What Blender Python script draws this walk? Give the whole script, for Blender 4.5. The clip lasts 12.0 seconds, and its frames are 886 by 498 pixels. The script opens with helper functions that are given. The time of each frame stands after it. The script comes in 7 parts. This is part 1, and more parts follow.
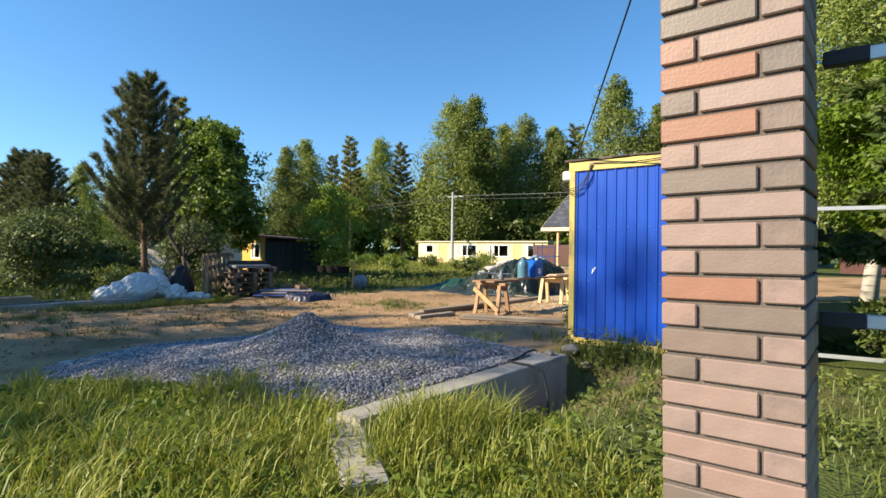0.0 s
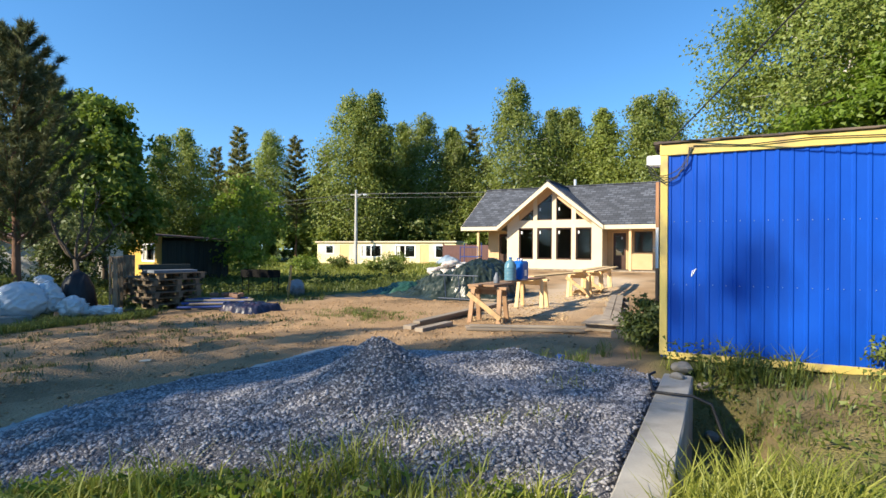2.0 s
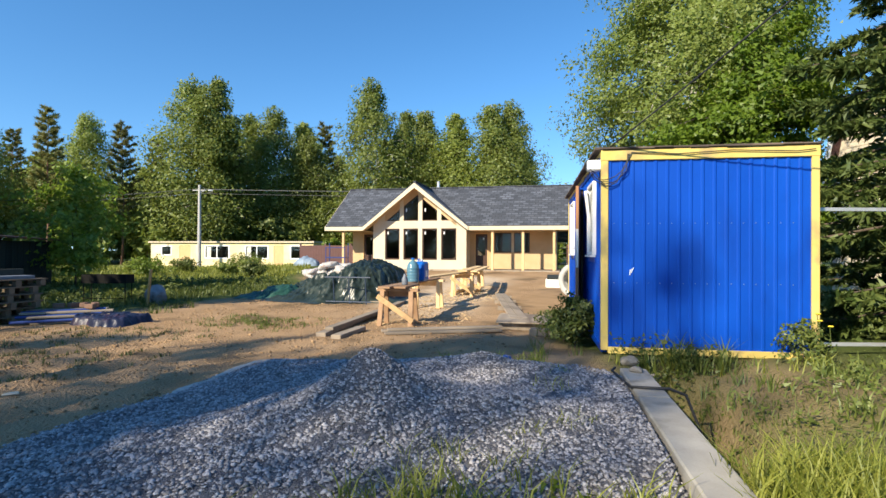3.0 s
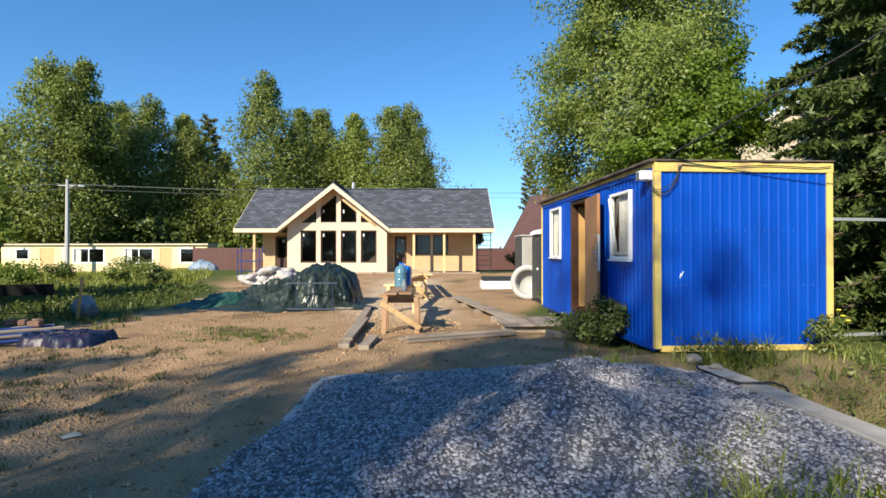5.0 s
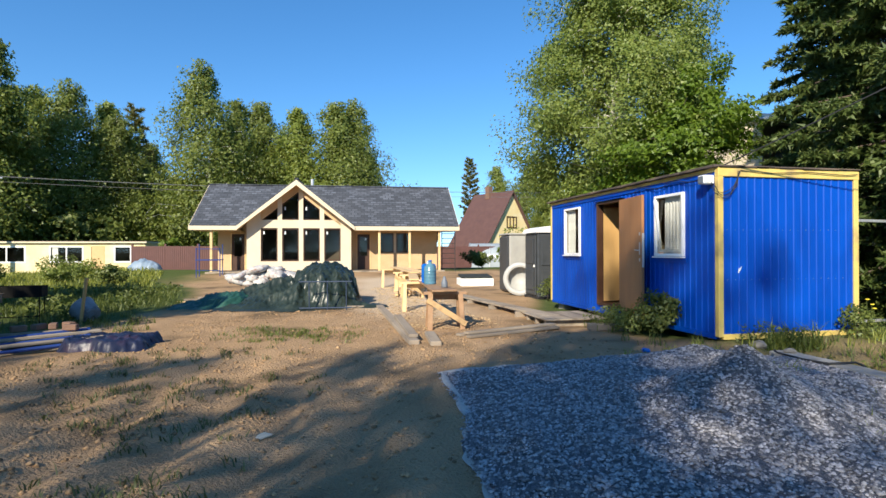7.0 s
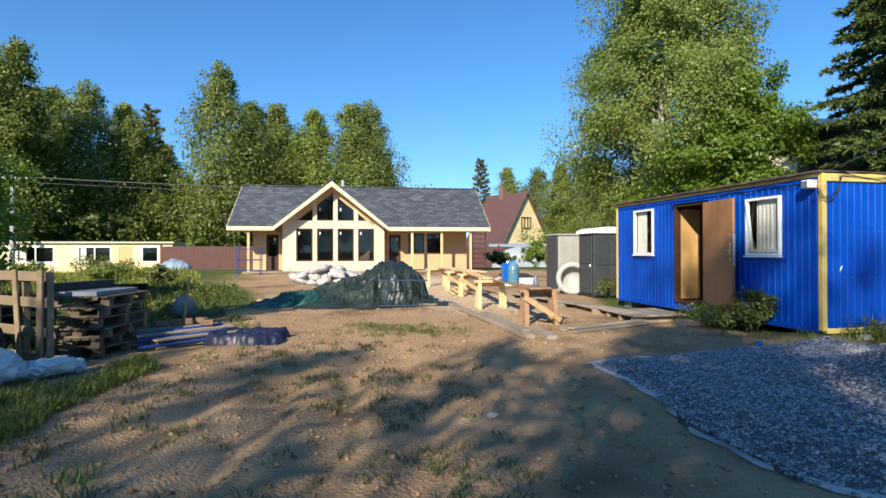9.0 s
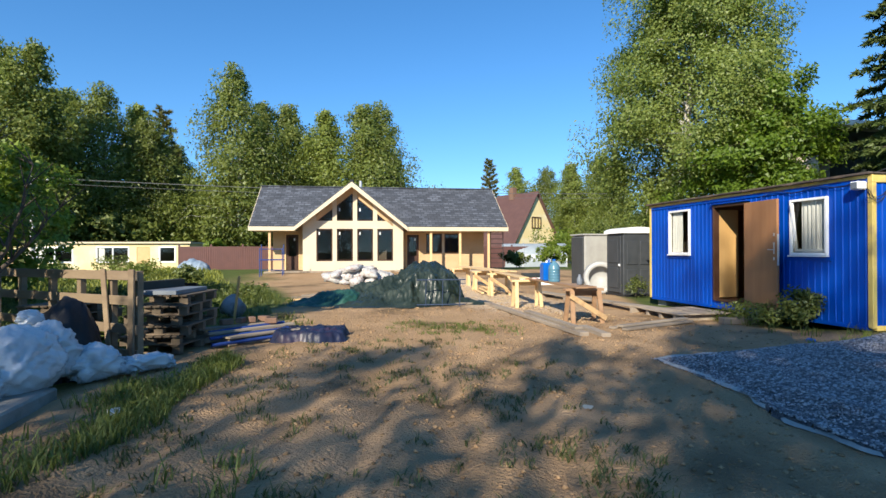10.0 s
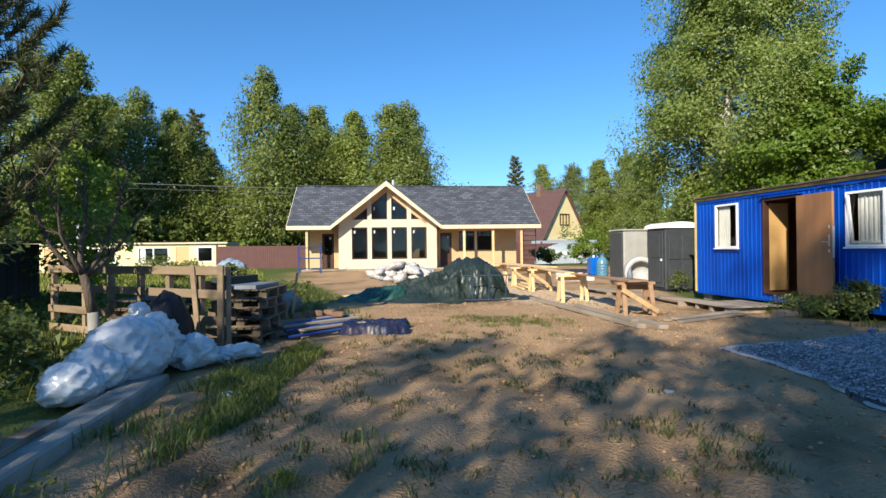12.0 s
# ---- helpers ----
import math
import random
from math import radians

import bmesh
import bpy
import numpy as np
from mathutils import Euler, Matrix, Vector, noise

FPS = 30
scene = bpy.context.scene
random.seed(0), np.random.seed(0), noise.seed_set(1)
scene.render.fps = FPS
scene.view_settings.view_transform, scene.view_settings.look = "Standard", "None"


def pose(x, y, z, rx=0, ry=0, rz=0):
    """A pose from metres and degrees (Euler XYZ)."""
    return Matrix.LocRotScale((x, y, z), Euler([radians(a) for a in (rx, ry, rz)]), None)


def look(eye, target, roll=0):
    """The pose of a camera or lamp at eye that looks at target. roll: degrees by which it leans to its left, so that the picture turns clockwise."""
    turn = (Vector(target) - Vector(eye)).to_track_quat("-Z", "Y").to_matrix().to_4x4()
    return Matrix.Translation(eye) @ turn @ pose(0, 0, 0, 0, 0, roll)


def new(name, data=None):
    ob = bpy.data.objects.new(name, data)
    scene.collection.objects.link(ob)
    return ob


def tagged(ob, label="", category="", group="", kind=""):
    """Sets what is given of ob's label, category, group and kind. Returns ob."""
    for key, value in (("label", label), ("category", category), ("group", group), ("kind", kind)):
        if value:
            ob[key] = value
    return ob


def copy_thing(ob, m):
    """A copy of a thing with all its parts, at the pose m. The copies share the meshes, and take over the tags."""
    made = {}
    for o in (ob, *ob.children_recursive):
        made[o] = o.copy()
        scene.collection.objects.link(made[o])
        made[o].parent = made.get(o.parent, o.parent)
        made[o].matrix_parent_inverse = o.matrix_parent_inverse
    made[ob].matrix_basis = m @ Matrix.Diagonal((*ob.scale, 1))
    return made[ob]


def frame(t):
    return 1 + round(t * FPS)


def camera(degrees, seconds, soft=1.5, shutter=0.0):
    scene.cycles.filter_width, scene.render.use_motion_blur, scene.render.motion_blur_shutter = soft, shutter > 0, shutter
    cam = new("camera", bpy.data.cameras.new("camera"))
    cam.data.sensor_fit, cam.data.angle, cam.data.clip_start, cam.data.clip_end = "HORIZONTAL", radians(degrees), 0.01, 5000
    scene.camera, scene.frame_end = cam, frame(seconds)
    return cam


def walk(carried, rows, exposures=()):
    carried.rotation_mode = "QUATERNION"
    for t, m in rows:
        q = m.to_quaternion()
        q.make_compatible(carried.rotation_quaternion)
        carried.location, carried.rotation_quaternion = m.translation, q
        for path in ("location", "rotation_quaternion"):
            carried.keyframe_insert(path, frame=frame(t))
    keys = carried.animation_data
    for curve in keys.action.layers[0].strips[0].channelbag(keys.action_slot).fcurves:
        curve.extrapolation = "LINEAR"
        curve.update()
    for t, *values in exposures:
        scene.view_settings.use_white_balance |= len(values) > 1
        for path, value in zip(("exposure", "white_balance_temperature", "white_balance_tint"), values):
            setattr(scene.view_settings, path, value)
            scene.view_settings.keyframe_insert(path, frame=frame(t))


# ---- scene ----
cam = camera(79.0, 12.0)
METRES, EYE, TILT, LEAN, TURN = 12.55, 1.45, 2.1, 0.0, 0.0
ROWS = [
    (0.0, 0.0, 0.0, 0.0, 0.02, -2.15, -0.64),
    (0.5, -0.0407, 0.0406, -0.0025, 4.39, -2.24, -0.41),
    (1.0, -0.0826, 0.0829, -0.0049, 3.78, -2.3, -0.34),
    (1.5, -0.1266, 0.1159, -0.0066, -2.59, -2.15, -0.62),
    (2.0, -0.1693, 0.1512, -0.0087, -12.66, -1.91, -0.87),
    (2.5, -0.2116, 0.1812, -0.0087, -21.1, -1.77, -1.13),
    (3.0, -0.2539, 0.2124, -0.0112, -29.13, -1.55, -1.27),
    (5.0, -0.4026, 0.3302, -0.0106, -42.07, -1.13, -1.35),
    (5.5, -0.4327, 0.3638, -0.015, -44.5, -1.28, -1.34),
    (6.0, -0.4689, 0.3906, -0.0157, -46.4, -1.22, -1.41),
    (6.5, -0.5022, 0.4181, -0.0176, -48.91, -1.1, -1.4),
    (7.0, -0.5396, 0.445, -0.0155, -50.06, -1.11, -1.47),
    (9.0, -0.6712, 0.5371, -0.0195, -50.38, -1.06, -1.5),
    (9.5, -0.7029, 0.5633, -0.02, -50.28, -1.2, -1.53),
    (10.0, -0.7333, 0.5808, -0.0209, -50.15, -1.08, -1.44),
    (10.5, -0.7533, 0.5989, -0.0231, -49.92, -1.27, -1.31),
    (11.0, -0.7696, 0.602, -0.0246, -49.16, -1.2, -1.07),
    (11.5, -0.781, 0.6023, -0.0263, -48.51, -1.1, -0.87),
    (12.0, -0.7852, 0.604, -0.0257, -47.82, -1.3, -0.85),
]
walk(cam, [(t, pose(0, 0, EYE, TILT, LEAN, TURN) @ pose(METRES * x, METRES * y, METRES * z, 90 + pitch, roll, yaw)) for t, x, y, z, yaw, pitch, roll in ROWS],
     [(0, 0.95, 6750, 8), (1.6, 0.98, 6450, 8), (3, 0.84, 6350, 8), (5, 0.72, 6200, 8), (12, 0.72, 6050, 8)])

# ---- world and sun ----
SUN = Vector((-0.95, -0.32, 0.0)).normalized()
ELEV = radians(30)
world = bpy.data.worlds.new("world")
scene.world = world
world.use_nodes = True
sky = world.node_tree.nodes.new("ShaderNodeTexSky")
sky.sky_type, sky.sun_disc = "NISHITA", False
sky.sun_elevation, sky.sun_rotation = ELEV, math.atan2(SUN.x, SUN.y)
sky.air_density, sky.dust_density, sky.ozone_density = 1.0, 0.1, 2.5
lift = world.node_tree.nodes.new("ShaderNodeVectorMath")
lift.inputs[1].default_value = (0, 0, 0.08)
world.node_tree.links.new(world.node_tree.nodes.new("ShaderNodeTexCoord").outputs["Generated"], lift.inputs[0])
world.node_tree.links.new(lift.outputs[0], sky.inputs[0])
vivid = world.node_tree.nodes.new("ShaderNodeHueSaturation")
vivid.inputs["Saturation"].default_value = 1.25
world.node_tree.links.new(sky.outputs[0], vivid.inputs["Color"])
world.node_tree.links.new(vivid.outputs[0], world.node_tree.nodes["Background"].inputs[0])
world.node_tree.nodes["Background"].inputs[1].default_value = 0.128
sun = new("sun", bpy.data.lights.new("sun", "SUN"))
sun.data.energy, sun.data.angle, sun.data.color = 5.0, radians(0.55), (1.0, 0.86, 0.66)
sun.matrix_world = look((0, 0, 0), (-SUN.x * math.cos(ELEV), -SUN.y * math.cos(ELEV), -math.sin(ELEV)))


# ---- mesh building ----
class Geo:
    """Vertices and faces of one mesh."""

    def __init__(self):
        self.v, self.f, self.m = [], [], []

    def add(self, verts, faces, slot=0):
        k = len(self.v)
        self.v += [tuple(p) for p in verts]
        self.f += [tuple(k + i for i in f) for f in faces]
        self.m += [slot] * len(faces)
        return self

    def box(self, x0, y0, z0, x1, y1, z1, c=0.0, m=None, slot=0):
        """A box, its edges cut off by c."""
        if c <= 0:
            p = [Vector((x, y, z)) for z in (z0, z1) for y in (y0, y1) for x in (x0, x1)]
            f = [(0, 2, 3, 1), (4, 5, 7, 6), (0, 1, 5, 4), (2, 6, 7, 3), (0, 4, 6, 2), (1, 3, 7, 5)]
        else:
            lo, hi = (x0, y0, z0), (x1, y1, z1)
            p, at, f = [], {}, []
            for i in range(8):
                s = [(i >> a) & 1 for a in range(3)]
                for a in range(3):
                    q = [(hi[b] if s[b] else lo[b]) + (0 if b == a else (-c if s[b] else c)) for b in range(3)]
                    at[i, a] = len(p)
                    p.append(Vector(q))
            for a in range(3):
                b, d = (a + 1) % 3, (a + 2) % 3
                for e in (0, 1):
                    ring = [(e << a) | (u << b) | (w << d) for u, w in ((0, 0), (1, 0), (1, 1), (0, 1))]
                    quad = tuple(at[i, a] for i in ring)
                    f.append(quad if e else quad[::-1])
                for u in (0, 1):
                    for w in (0, 1):
                        i, j = (u << b) | (w << d), (1 << a) | (u << b) | (w << d)
                        quad = (at[i, b], at[j, b], at[j, d], at[i, d])
                        f.append(quad if u != w else quad[::-1])
            for i in range(8):
                t = (at[i, 0], at[i, 1], at[i, 2])
                f.append(t if bin(i).count("1") % 2 else t[::-1])
        if m is not None:
            p = [m @ q for q in p]
        return self.add(p, f, slot)

    def beam(self, a, b, w, h, c=0.004, up=(0, 0, 1), slot=0):
        """A timber from a to b, w wide and h high."""
        a, b = Vector(a), Vector(b)
        y = (b - a).normalized()
        x = y.cross(Vector(up))
        x = x.normalized() if x.length > 1e-4 else Vector((1, 0, 0))
        z = x.cross(y)
        m = Matrix((x, y, z)).transposed().to_4x4()
        m.translation = a
        return self.box(-w / 2, 0, -h / 2, w / 2, (b - a).length, h / 2, c, m, slot)

    def tube(self, path, radii, n=8, caps=True, slot=0):
        """A round bar along a path."""
        path = [Vector(p) for p in path]
        if not isinstance(radii, (list, tuple)):
            radii = [radii] * len(path)
        v, f = [], []
        side = None
        for i, p in enumerate(path):
            d = (path[min(i + 1, len(path) - 1)] - path[max(i - 1, 0)]).normalized()
            if side is None:
                side = d.orthogonal().normalized()
            side = (side - d * side.dot(d)).normalized()
            o = d.cross(side)
            for k in range(n):
                a = 2 * math.pi * k / n
                v.append(p + (side * math.cos(a) + o * math.sin(a)) * radii[i])
        for i in range(len(path) - 1):
            for k in range(n):
                f.append((i * n + k, i * n + (k + 1) % n, (i + 1) * n + (k + 1) % n, (i + 1) * n + k))
        if caps:
            f += [tuple(range(n))[::-1], tuple(range((len(path) - 1) * n, len(path) * n))]
        return self.add(v, f, slot)

    def lathe(self, profile, n=16, m=None, slot=0):
        """A turned shape; profile: radius and height, from below."""
        v, f = [], []
        for r, z in profile:
            v += [Vector((r * math.cos(2 * math.pi * k / n), r * math.sin(2 * math.pi * k / n), z)) for k in range(n)]
        for i in range(len(profile) - 1):
            for k in range(n):
                f.append((i * n + k, i * n + (k + 1) % n, (i + 1) * n + (k + 1) % n, (i + 1) * n + k))
        f += [tuple(range(n))[::-1], tuple(range((len(profile) - 1) * n, len(profile) * n))]
        if m is not None:
            v = [m @ p for p in v]
        return self.add(v, f, slot)

    def prism(self, poly, y0, y1, slot=0):
        """A plate of outline (x, z) from y0 to y1."""
        n = len(poly)
        area = sum(poly[i][0] * poly[(i + 1) % n][1] - poly[(i + 1) % n][0] * poly[i][1] for i in range(n))
        if area < 0:
            poly = poly[::-1]
        v = [(x, y0, z) for x, z in poly] + [(x, y1, z) for x, z in poly]
        f = [tuple(range(n)), tuple(range(n, 2 * n))[::-1]]
        f += [(i, n + i, n + (i + 1) % n, (i + 1) % n) for i in range(n)]
        return self.add(v, f, slot)

    def slab(self, pts, t, slot=0):
        """A plate under the points pts (counter-clockwise from above), t thick."""
        n = len(pts)
        v = [Vector(p) for p in pts] + [Vector(p) - Vector((0, 0, t)) for p in pts]
        f = [tuple(range(n)), tuple(range(n, 2 * n))[::-1]]
        f += [(n + i, n + (i + 1) % n, (i + 1) % n, i) for i in range(n)]
        return self.add(v, f, slot)

    def mesh(self, name, mats=(), smooth=False):
        me = bpy.data.meshes.new(name)
        me.from_pydata(self.v, [], self.f)
        for m in mats:
            me.materials.append(m)
        if len(mats) > 1:
            me.polygons.foreach_set("material_index", self.m)
        if smooth:
            me.polygons.foreach_set("use_smooth", [True] * len(me.polygons))
        me.update()
        return me


def part(name, geo, material, parent=None, label="", smooth=False, m=None):
    """One mesh object, under a thing or a part."""
    me = geo if isinstance(geo, bpy.types.Mesh) else geo.mesh(name, [material] if not isinstance(material, (list, tuple)) else material, smooth)
    ob = new(name, me)
    if parent is not None:
        ob.parent = parent
    if m is not None:
        ob.matrix_basis = m
    return tagged(ob, label)


def thing(name, m, label, category, group="", kind=""):
    ob = new(name)
    ob.empty_display_size = 0.2
    ob.matrix_basis = m
    return tagged(ob, label, category, group, kind)


def solo(name, geo, material, label, category, m=None, smooth=False, group="", kind=""):
    return tagged(part(name, geo, material, None, "", smooth, m), label, category, group, kind)


def panel_mesh(name, verts, quads, material, smooth=False):
    """A large mesh from arrays: vertices (n, 3) and four-cornered faces (m, 4)."""
    me = bpy.data.meshes.new(name)
    verts, quads = np.asarray(verts, np.float32), np.asarray(quads, np.int32)
    me.vertices.add(len(verts))
    me.vertices.foreach_set("co", verts.ravel())
    k = quads.shape[1]
    me.loops.add(quads.size)
    me.loops.foreach_set("vertex_index", quads.ravel())
    me.polygons.add(len(quads))
    me.polygons.foreach_set("loop_start", np.arange(0, quads.size, k, dtype=np.int32))
    me.polygons.foreach_set("loop_total", np.full(len(quads), k, np.int32))
    me.materials.append(material)
    if smooth:
        me.polygons.foreach_set("use_smooth", np.ones(len(quads), bool))
    me.update(calc_edges=True)
    me.validate()
    return me


# ---- materials ----
def material(name, a, b, scale=4.0, rough=0.7, bump=0.2, metal=0.0, stretch=(1, 1, 1), fine=60.0, third=None, vary=0.0, distance=0.01, spec=0.4, island=False, patch=0.8):
    """Colour from a to b by noise at two scales, with stains of a third colour and fine relief."""
    mt = bpy.data.materials.new(name)
    mt.use_nodes = True
    nt = mt.node_tree
    bs = nt.nodes["Principled BSDF"]
    link = nt.links.new
    co = nt.nodes.new("ShaderNodeTexCoord")
    mp = nt.nodes.new("ShaderNodeMapping")
    mp.inputs["Scale"].default_value = stretch
    link(co.outputs["Object"], mp.inputs[0])
    big = nt.nodes.new("ShaderNodeTexNoise")
    big.inputs["Scale"].default_value, big.inputs["Detail"].default_value = scale, 6
    link(mp.outputs[0], big.inputs["Vector"])
    small = nt.nodes.new("ShaderNodeTexNoise")
    small.inputs["Scale"].default_value, small.inputs["Detail"].default_value = fine, 4
    link(mp.outputs[0], small.inputs["Vector"])
    blend = nt.nodes.new("ShaderNodeMath")
    blend.operation = "MULTIPLY_ADD"
    link(small.outputs["Fac"], blend.inputs[0])
    blend.inputs[1].default_value = 0.45
    half = nt.nodes.new("ShaderNodeMath")
    half.operation = "MULTIPLY_ADD"
    half.inputs[1].default_value, half.inputs[2].default_value = 1.6, -0.52
    link(big.outputs["Fac"], half.inputs[0])
    link(half.outputs[0], blend.inputs[2])
    mix = nt.nodes.new("ShaderNodeMix")
    mix.data_type = "RGBA"
    mix.inputs[6].default_value, mix.inputs[7].default_value = (*a, 1), (*b, 1)
    link(blend.outputs[0], mix.inputs[0])
    out = mix.outputs[2]
    if third:
        st = nt.nodes.new("ShaderNodeTexNoise")
        st.inputs["Scale"].default_value, st.inputs["Detail"].default_value = scale * patch, 5
        off = nt.nodes.new("ShaderNodeVectorMath")
        off.inputs[1].default_value = (7.3, 2.1, 4.4)
        link(mp.outputs[0], off.inputs[0])
        link(off.outputs[0], st.inputs["Vector"])
        ramp = nt.nodes.new("ShaderNodeMapRange")
        ramp.inputs[1].default_value, ramp.inputs[2].default_value = 0.52, 0.68
        link(st.outputs["Fac"], ramp.inputs[0])
        mx = nt.nodes.new("ShaderNodeMix")
        mx.data_type = "RGBA"
        link(ramp.outputs[0], mx.inputs[0])
        link(out, mx.inputs[6])
        mx.inputs[7].default_value = (*third, 1)
        out = mx.outputs[2]
    if vary:
        hs = nt.nodes.new("ShaderNodeHueSaturation")
        if island:
            rnd = nt.nodes.new("ShaderNodeNewGeometry").outputs["Random Per Island"]
        else:
            rnd = nt.nodes.new("ShaderNodeObjectInfo").outputs["Random"]
        mr = nt.nodes.new("ShaderNodeMapRange")
        mr.inputs[3].default_value, mr.inputs[4].default_value = 1 - vary, 1 + vary
        link(rnd, mr.inputs[0])
        link(mr.outputs[0], hs.inputs["Value"])
        link(out, hs.inputs["Color"])
        out = hs.outputs[0]
    link(out, bs.inputs["Base Color"])
    rr = nt.nodes.new("ShaderNodeMapRange")
    rr.inputs[3].default_value, rr.inputs[4].default_value = max(0.02, rough - 0.1), min(1, rough + 0.1)
    link(big.outputs["Fac"], rr.inputs[0])
    link(rr.outputs[0], bs.inputs["Roughness"])
    bs.inputs["Metallic"].default_value = metal
    bs.inputs["Specular IOR Level"].default_value = spec
    if bump:
        bp = nt.nodes.new("ShaderNodeBump")
        bp.inputs["Strength"].default_value, bp.inputs["Distance"].default_value = bump, distance
        link(small.outputs["Fac"], bp.inputs["Height"])
        link(bp.outputs[0], bs.inputs["Normal"])
    return mt


def leaf_material(name, a, b, through_light=0.45):
    """Leaves: colour varies leaf by leaf, some light passes through."""
    mt = bpy.data.materials.new(name)
    mt.use_nodes = True
    nt = mt.node_tree
    nt.nodes.clear()
    link = nt.links.new
    geo = nt.nodes.new("ShaderNodeNewGeometry")
    inf = nt.nodes.new("ShaderNodeObjectInfo")
    mix = nt.nodes.new("ShaderNodeMix")
    mix.data_type = "RGBA"
    mix.inputs[6].default_value, mix.inputs[7].default_value = (*a, 1), (*b, 1)
    link(geo.outputs["Random Per Island"], mix.inputs[0])
    hs = nt.nodes.new("ShaderNodeHueSaturation")
    mr = nt.nodes.new("ShaderNodeMapRange")
    mr.inputs[3].default_value, mr.inputs[4].default_value = 0.8, 1.25
    link(inf.outputs["Random"], mr.inputs[0])
    link(mr.outputs[0], hs.inputs["Value"])
    link(mix.outputs[2], hs.inputs["Color"])
    d = nt.nodes.new("ShaderNodeBsdfDiffuse")
    t = nt.nodes.new("ShaderNodeBsdfTranslucent")
    g = nt.nodes.new("ShaderNodeBsdfGlossy")
    g.inputs["Roughness"].default_value = 0.5
    g.inputs["Color"].default_value = (0.6, 0.65, 0.6, 1)
    link(hs.outputs[0], d.inputs[0])
    link(hs.outputs[0], t.inputs[0])
    m1 = nt.nodes.new("ShaderNodeMixShader")
    m1.inputs[0].default_value = through_light
    link(d.outputs[0], m1.inputs[1])
    link(t.outputs[0], m1.inputs[2])
    m2 = nt.nodes.new("ShaderNodeMixShader")
    m2.inputs[0].default_value = 0.04
    link(m1.outputs[0], m2.inputs[1])
    link(g.outputs[0], m2.inputs[2])
    out = nt.nodes.new("ShaderNodeOutputMaterial")
    link(m2.outputs[0], out.inputs[0])
    return mt


def glass_material(name, tint, rough=0.02):
    mt = bpy.data.materials.new(name)
    mt.use_nodes = True
    nt = mt.node_tree
    nt.nodes.clear()
    fr = nt.nodes.new("ShaderNodeFresnel")
    fr.inputs[0].default_value = 1.5
    tr = nt.nodes.new("ShaderNodeBsdfTransparent")
    tr.inputs[0].default_value = (*tint, 1)
    gl = nt.nodes.new("ShaderNodeBsdfGlossy")
    gl.inputs["Roughness"].default_value = rough
    mx = nt.nodes.new("ShaderNodeMixShader")
    out = nt.nodes.new("ShaderNodeOutputMaterial")
    nt.links.new(fr.outputs[0], mx.inputs[0])
    nt.links.new(tr.outputs[0], mx.inputs[1])
    nt.links.new(gl.outputs[0], mx.inputs[2])
    nt.links.new(mx.outputs[0], out.inputs[0])
    return mt


def ground_material():
    """Sand and grassy soil, mixed by the sheet's own share of green."""
    mt = material("ground_soil", (0.325, 0.205, 0.106), (0.50, 0.335, 0.190), 0.9, 0.95, 0.95, fine=34, third=(0.20, 0.135, 0.075), distance=0.05, spec=0.15)
    nt = mt.node_tree
    bs = nt.nodes["Principled BSDF"]
    old = bs.inputs["Base Color"].links[0].from_socket
    at = nt.nodes.new("ShaderNodeAttribute")
    at.attribute_name = "green"
    nz = nt.nodes.new("ShaderNodeTexNoise")
    nz.inputs["Scale"].default_value, nz.inputs["Detail"].default_value = 3.0, 8
    co = nt.nodes.new("ShaderNodeTexCoord")
    nt.links.new(co.outputs["Object"], nz.inputs["Vector"])
    gm = nt.nodes.new("ShaderNodeMix")
    gm.data_type = "RGBA"
    gm.inputs[6].default_value, gm.inputs[7].default_value = (0.045, 0.07, 0.018, 1), (0.12, 0.15, 0.04, 1)
    nt.links.new(nz.outputs["Fac"], gm.inputs[0])
    mx = nt.nodes.new("ShaderNodeMix")
    mx.data_type = "RGBA"
    nt.links.new(at.outputs["Fac"], mx.inputs[0])
    pa = nt.nodes.new("ShaderNodeAttribute")
    pa.attribute_name = "pale"
    pm = nt.nodes.new("ShaderNodeMix")
    pm.data_type = "RGBA"
    pm.inputs[7].default_value = (0.60, 0.47, 0.33, 1)
    nt.links.new(pa.outputs["Fac"], pm.inputs[0])
    nt.links.new(old, pm.inputs[6])
    nt.links.new(pm.outputs[2], mx.inputs[6])
    nt.links.new(gm.outputs[2], mx.inputs[7])
    nt.links.new(mx.outputs[2], bs.inputs["Base Color"])
    return mt


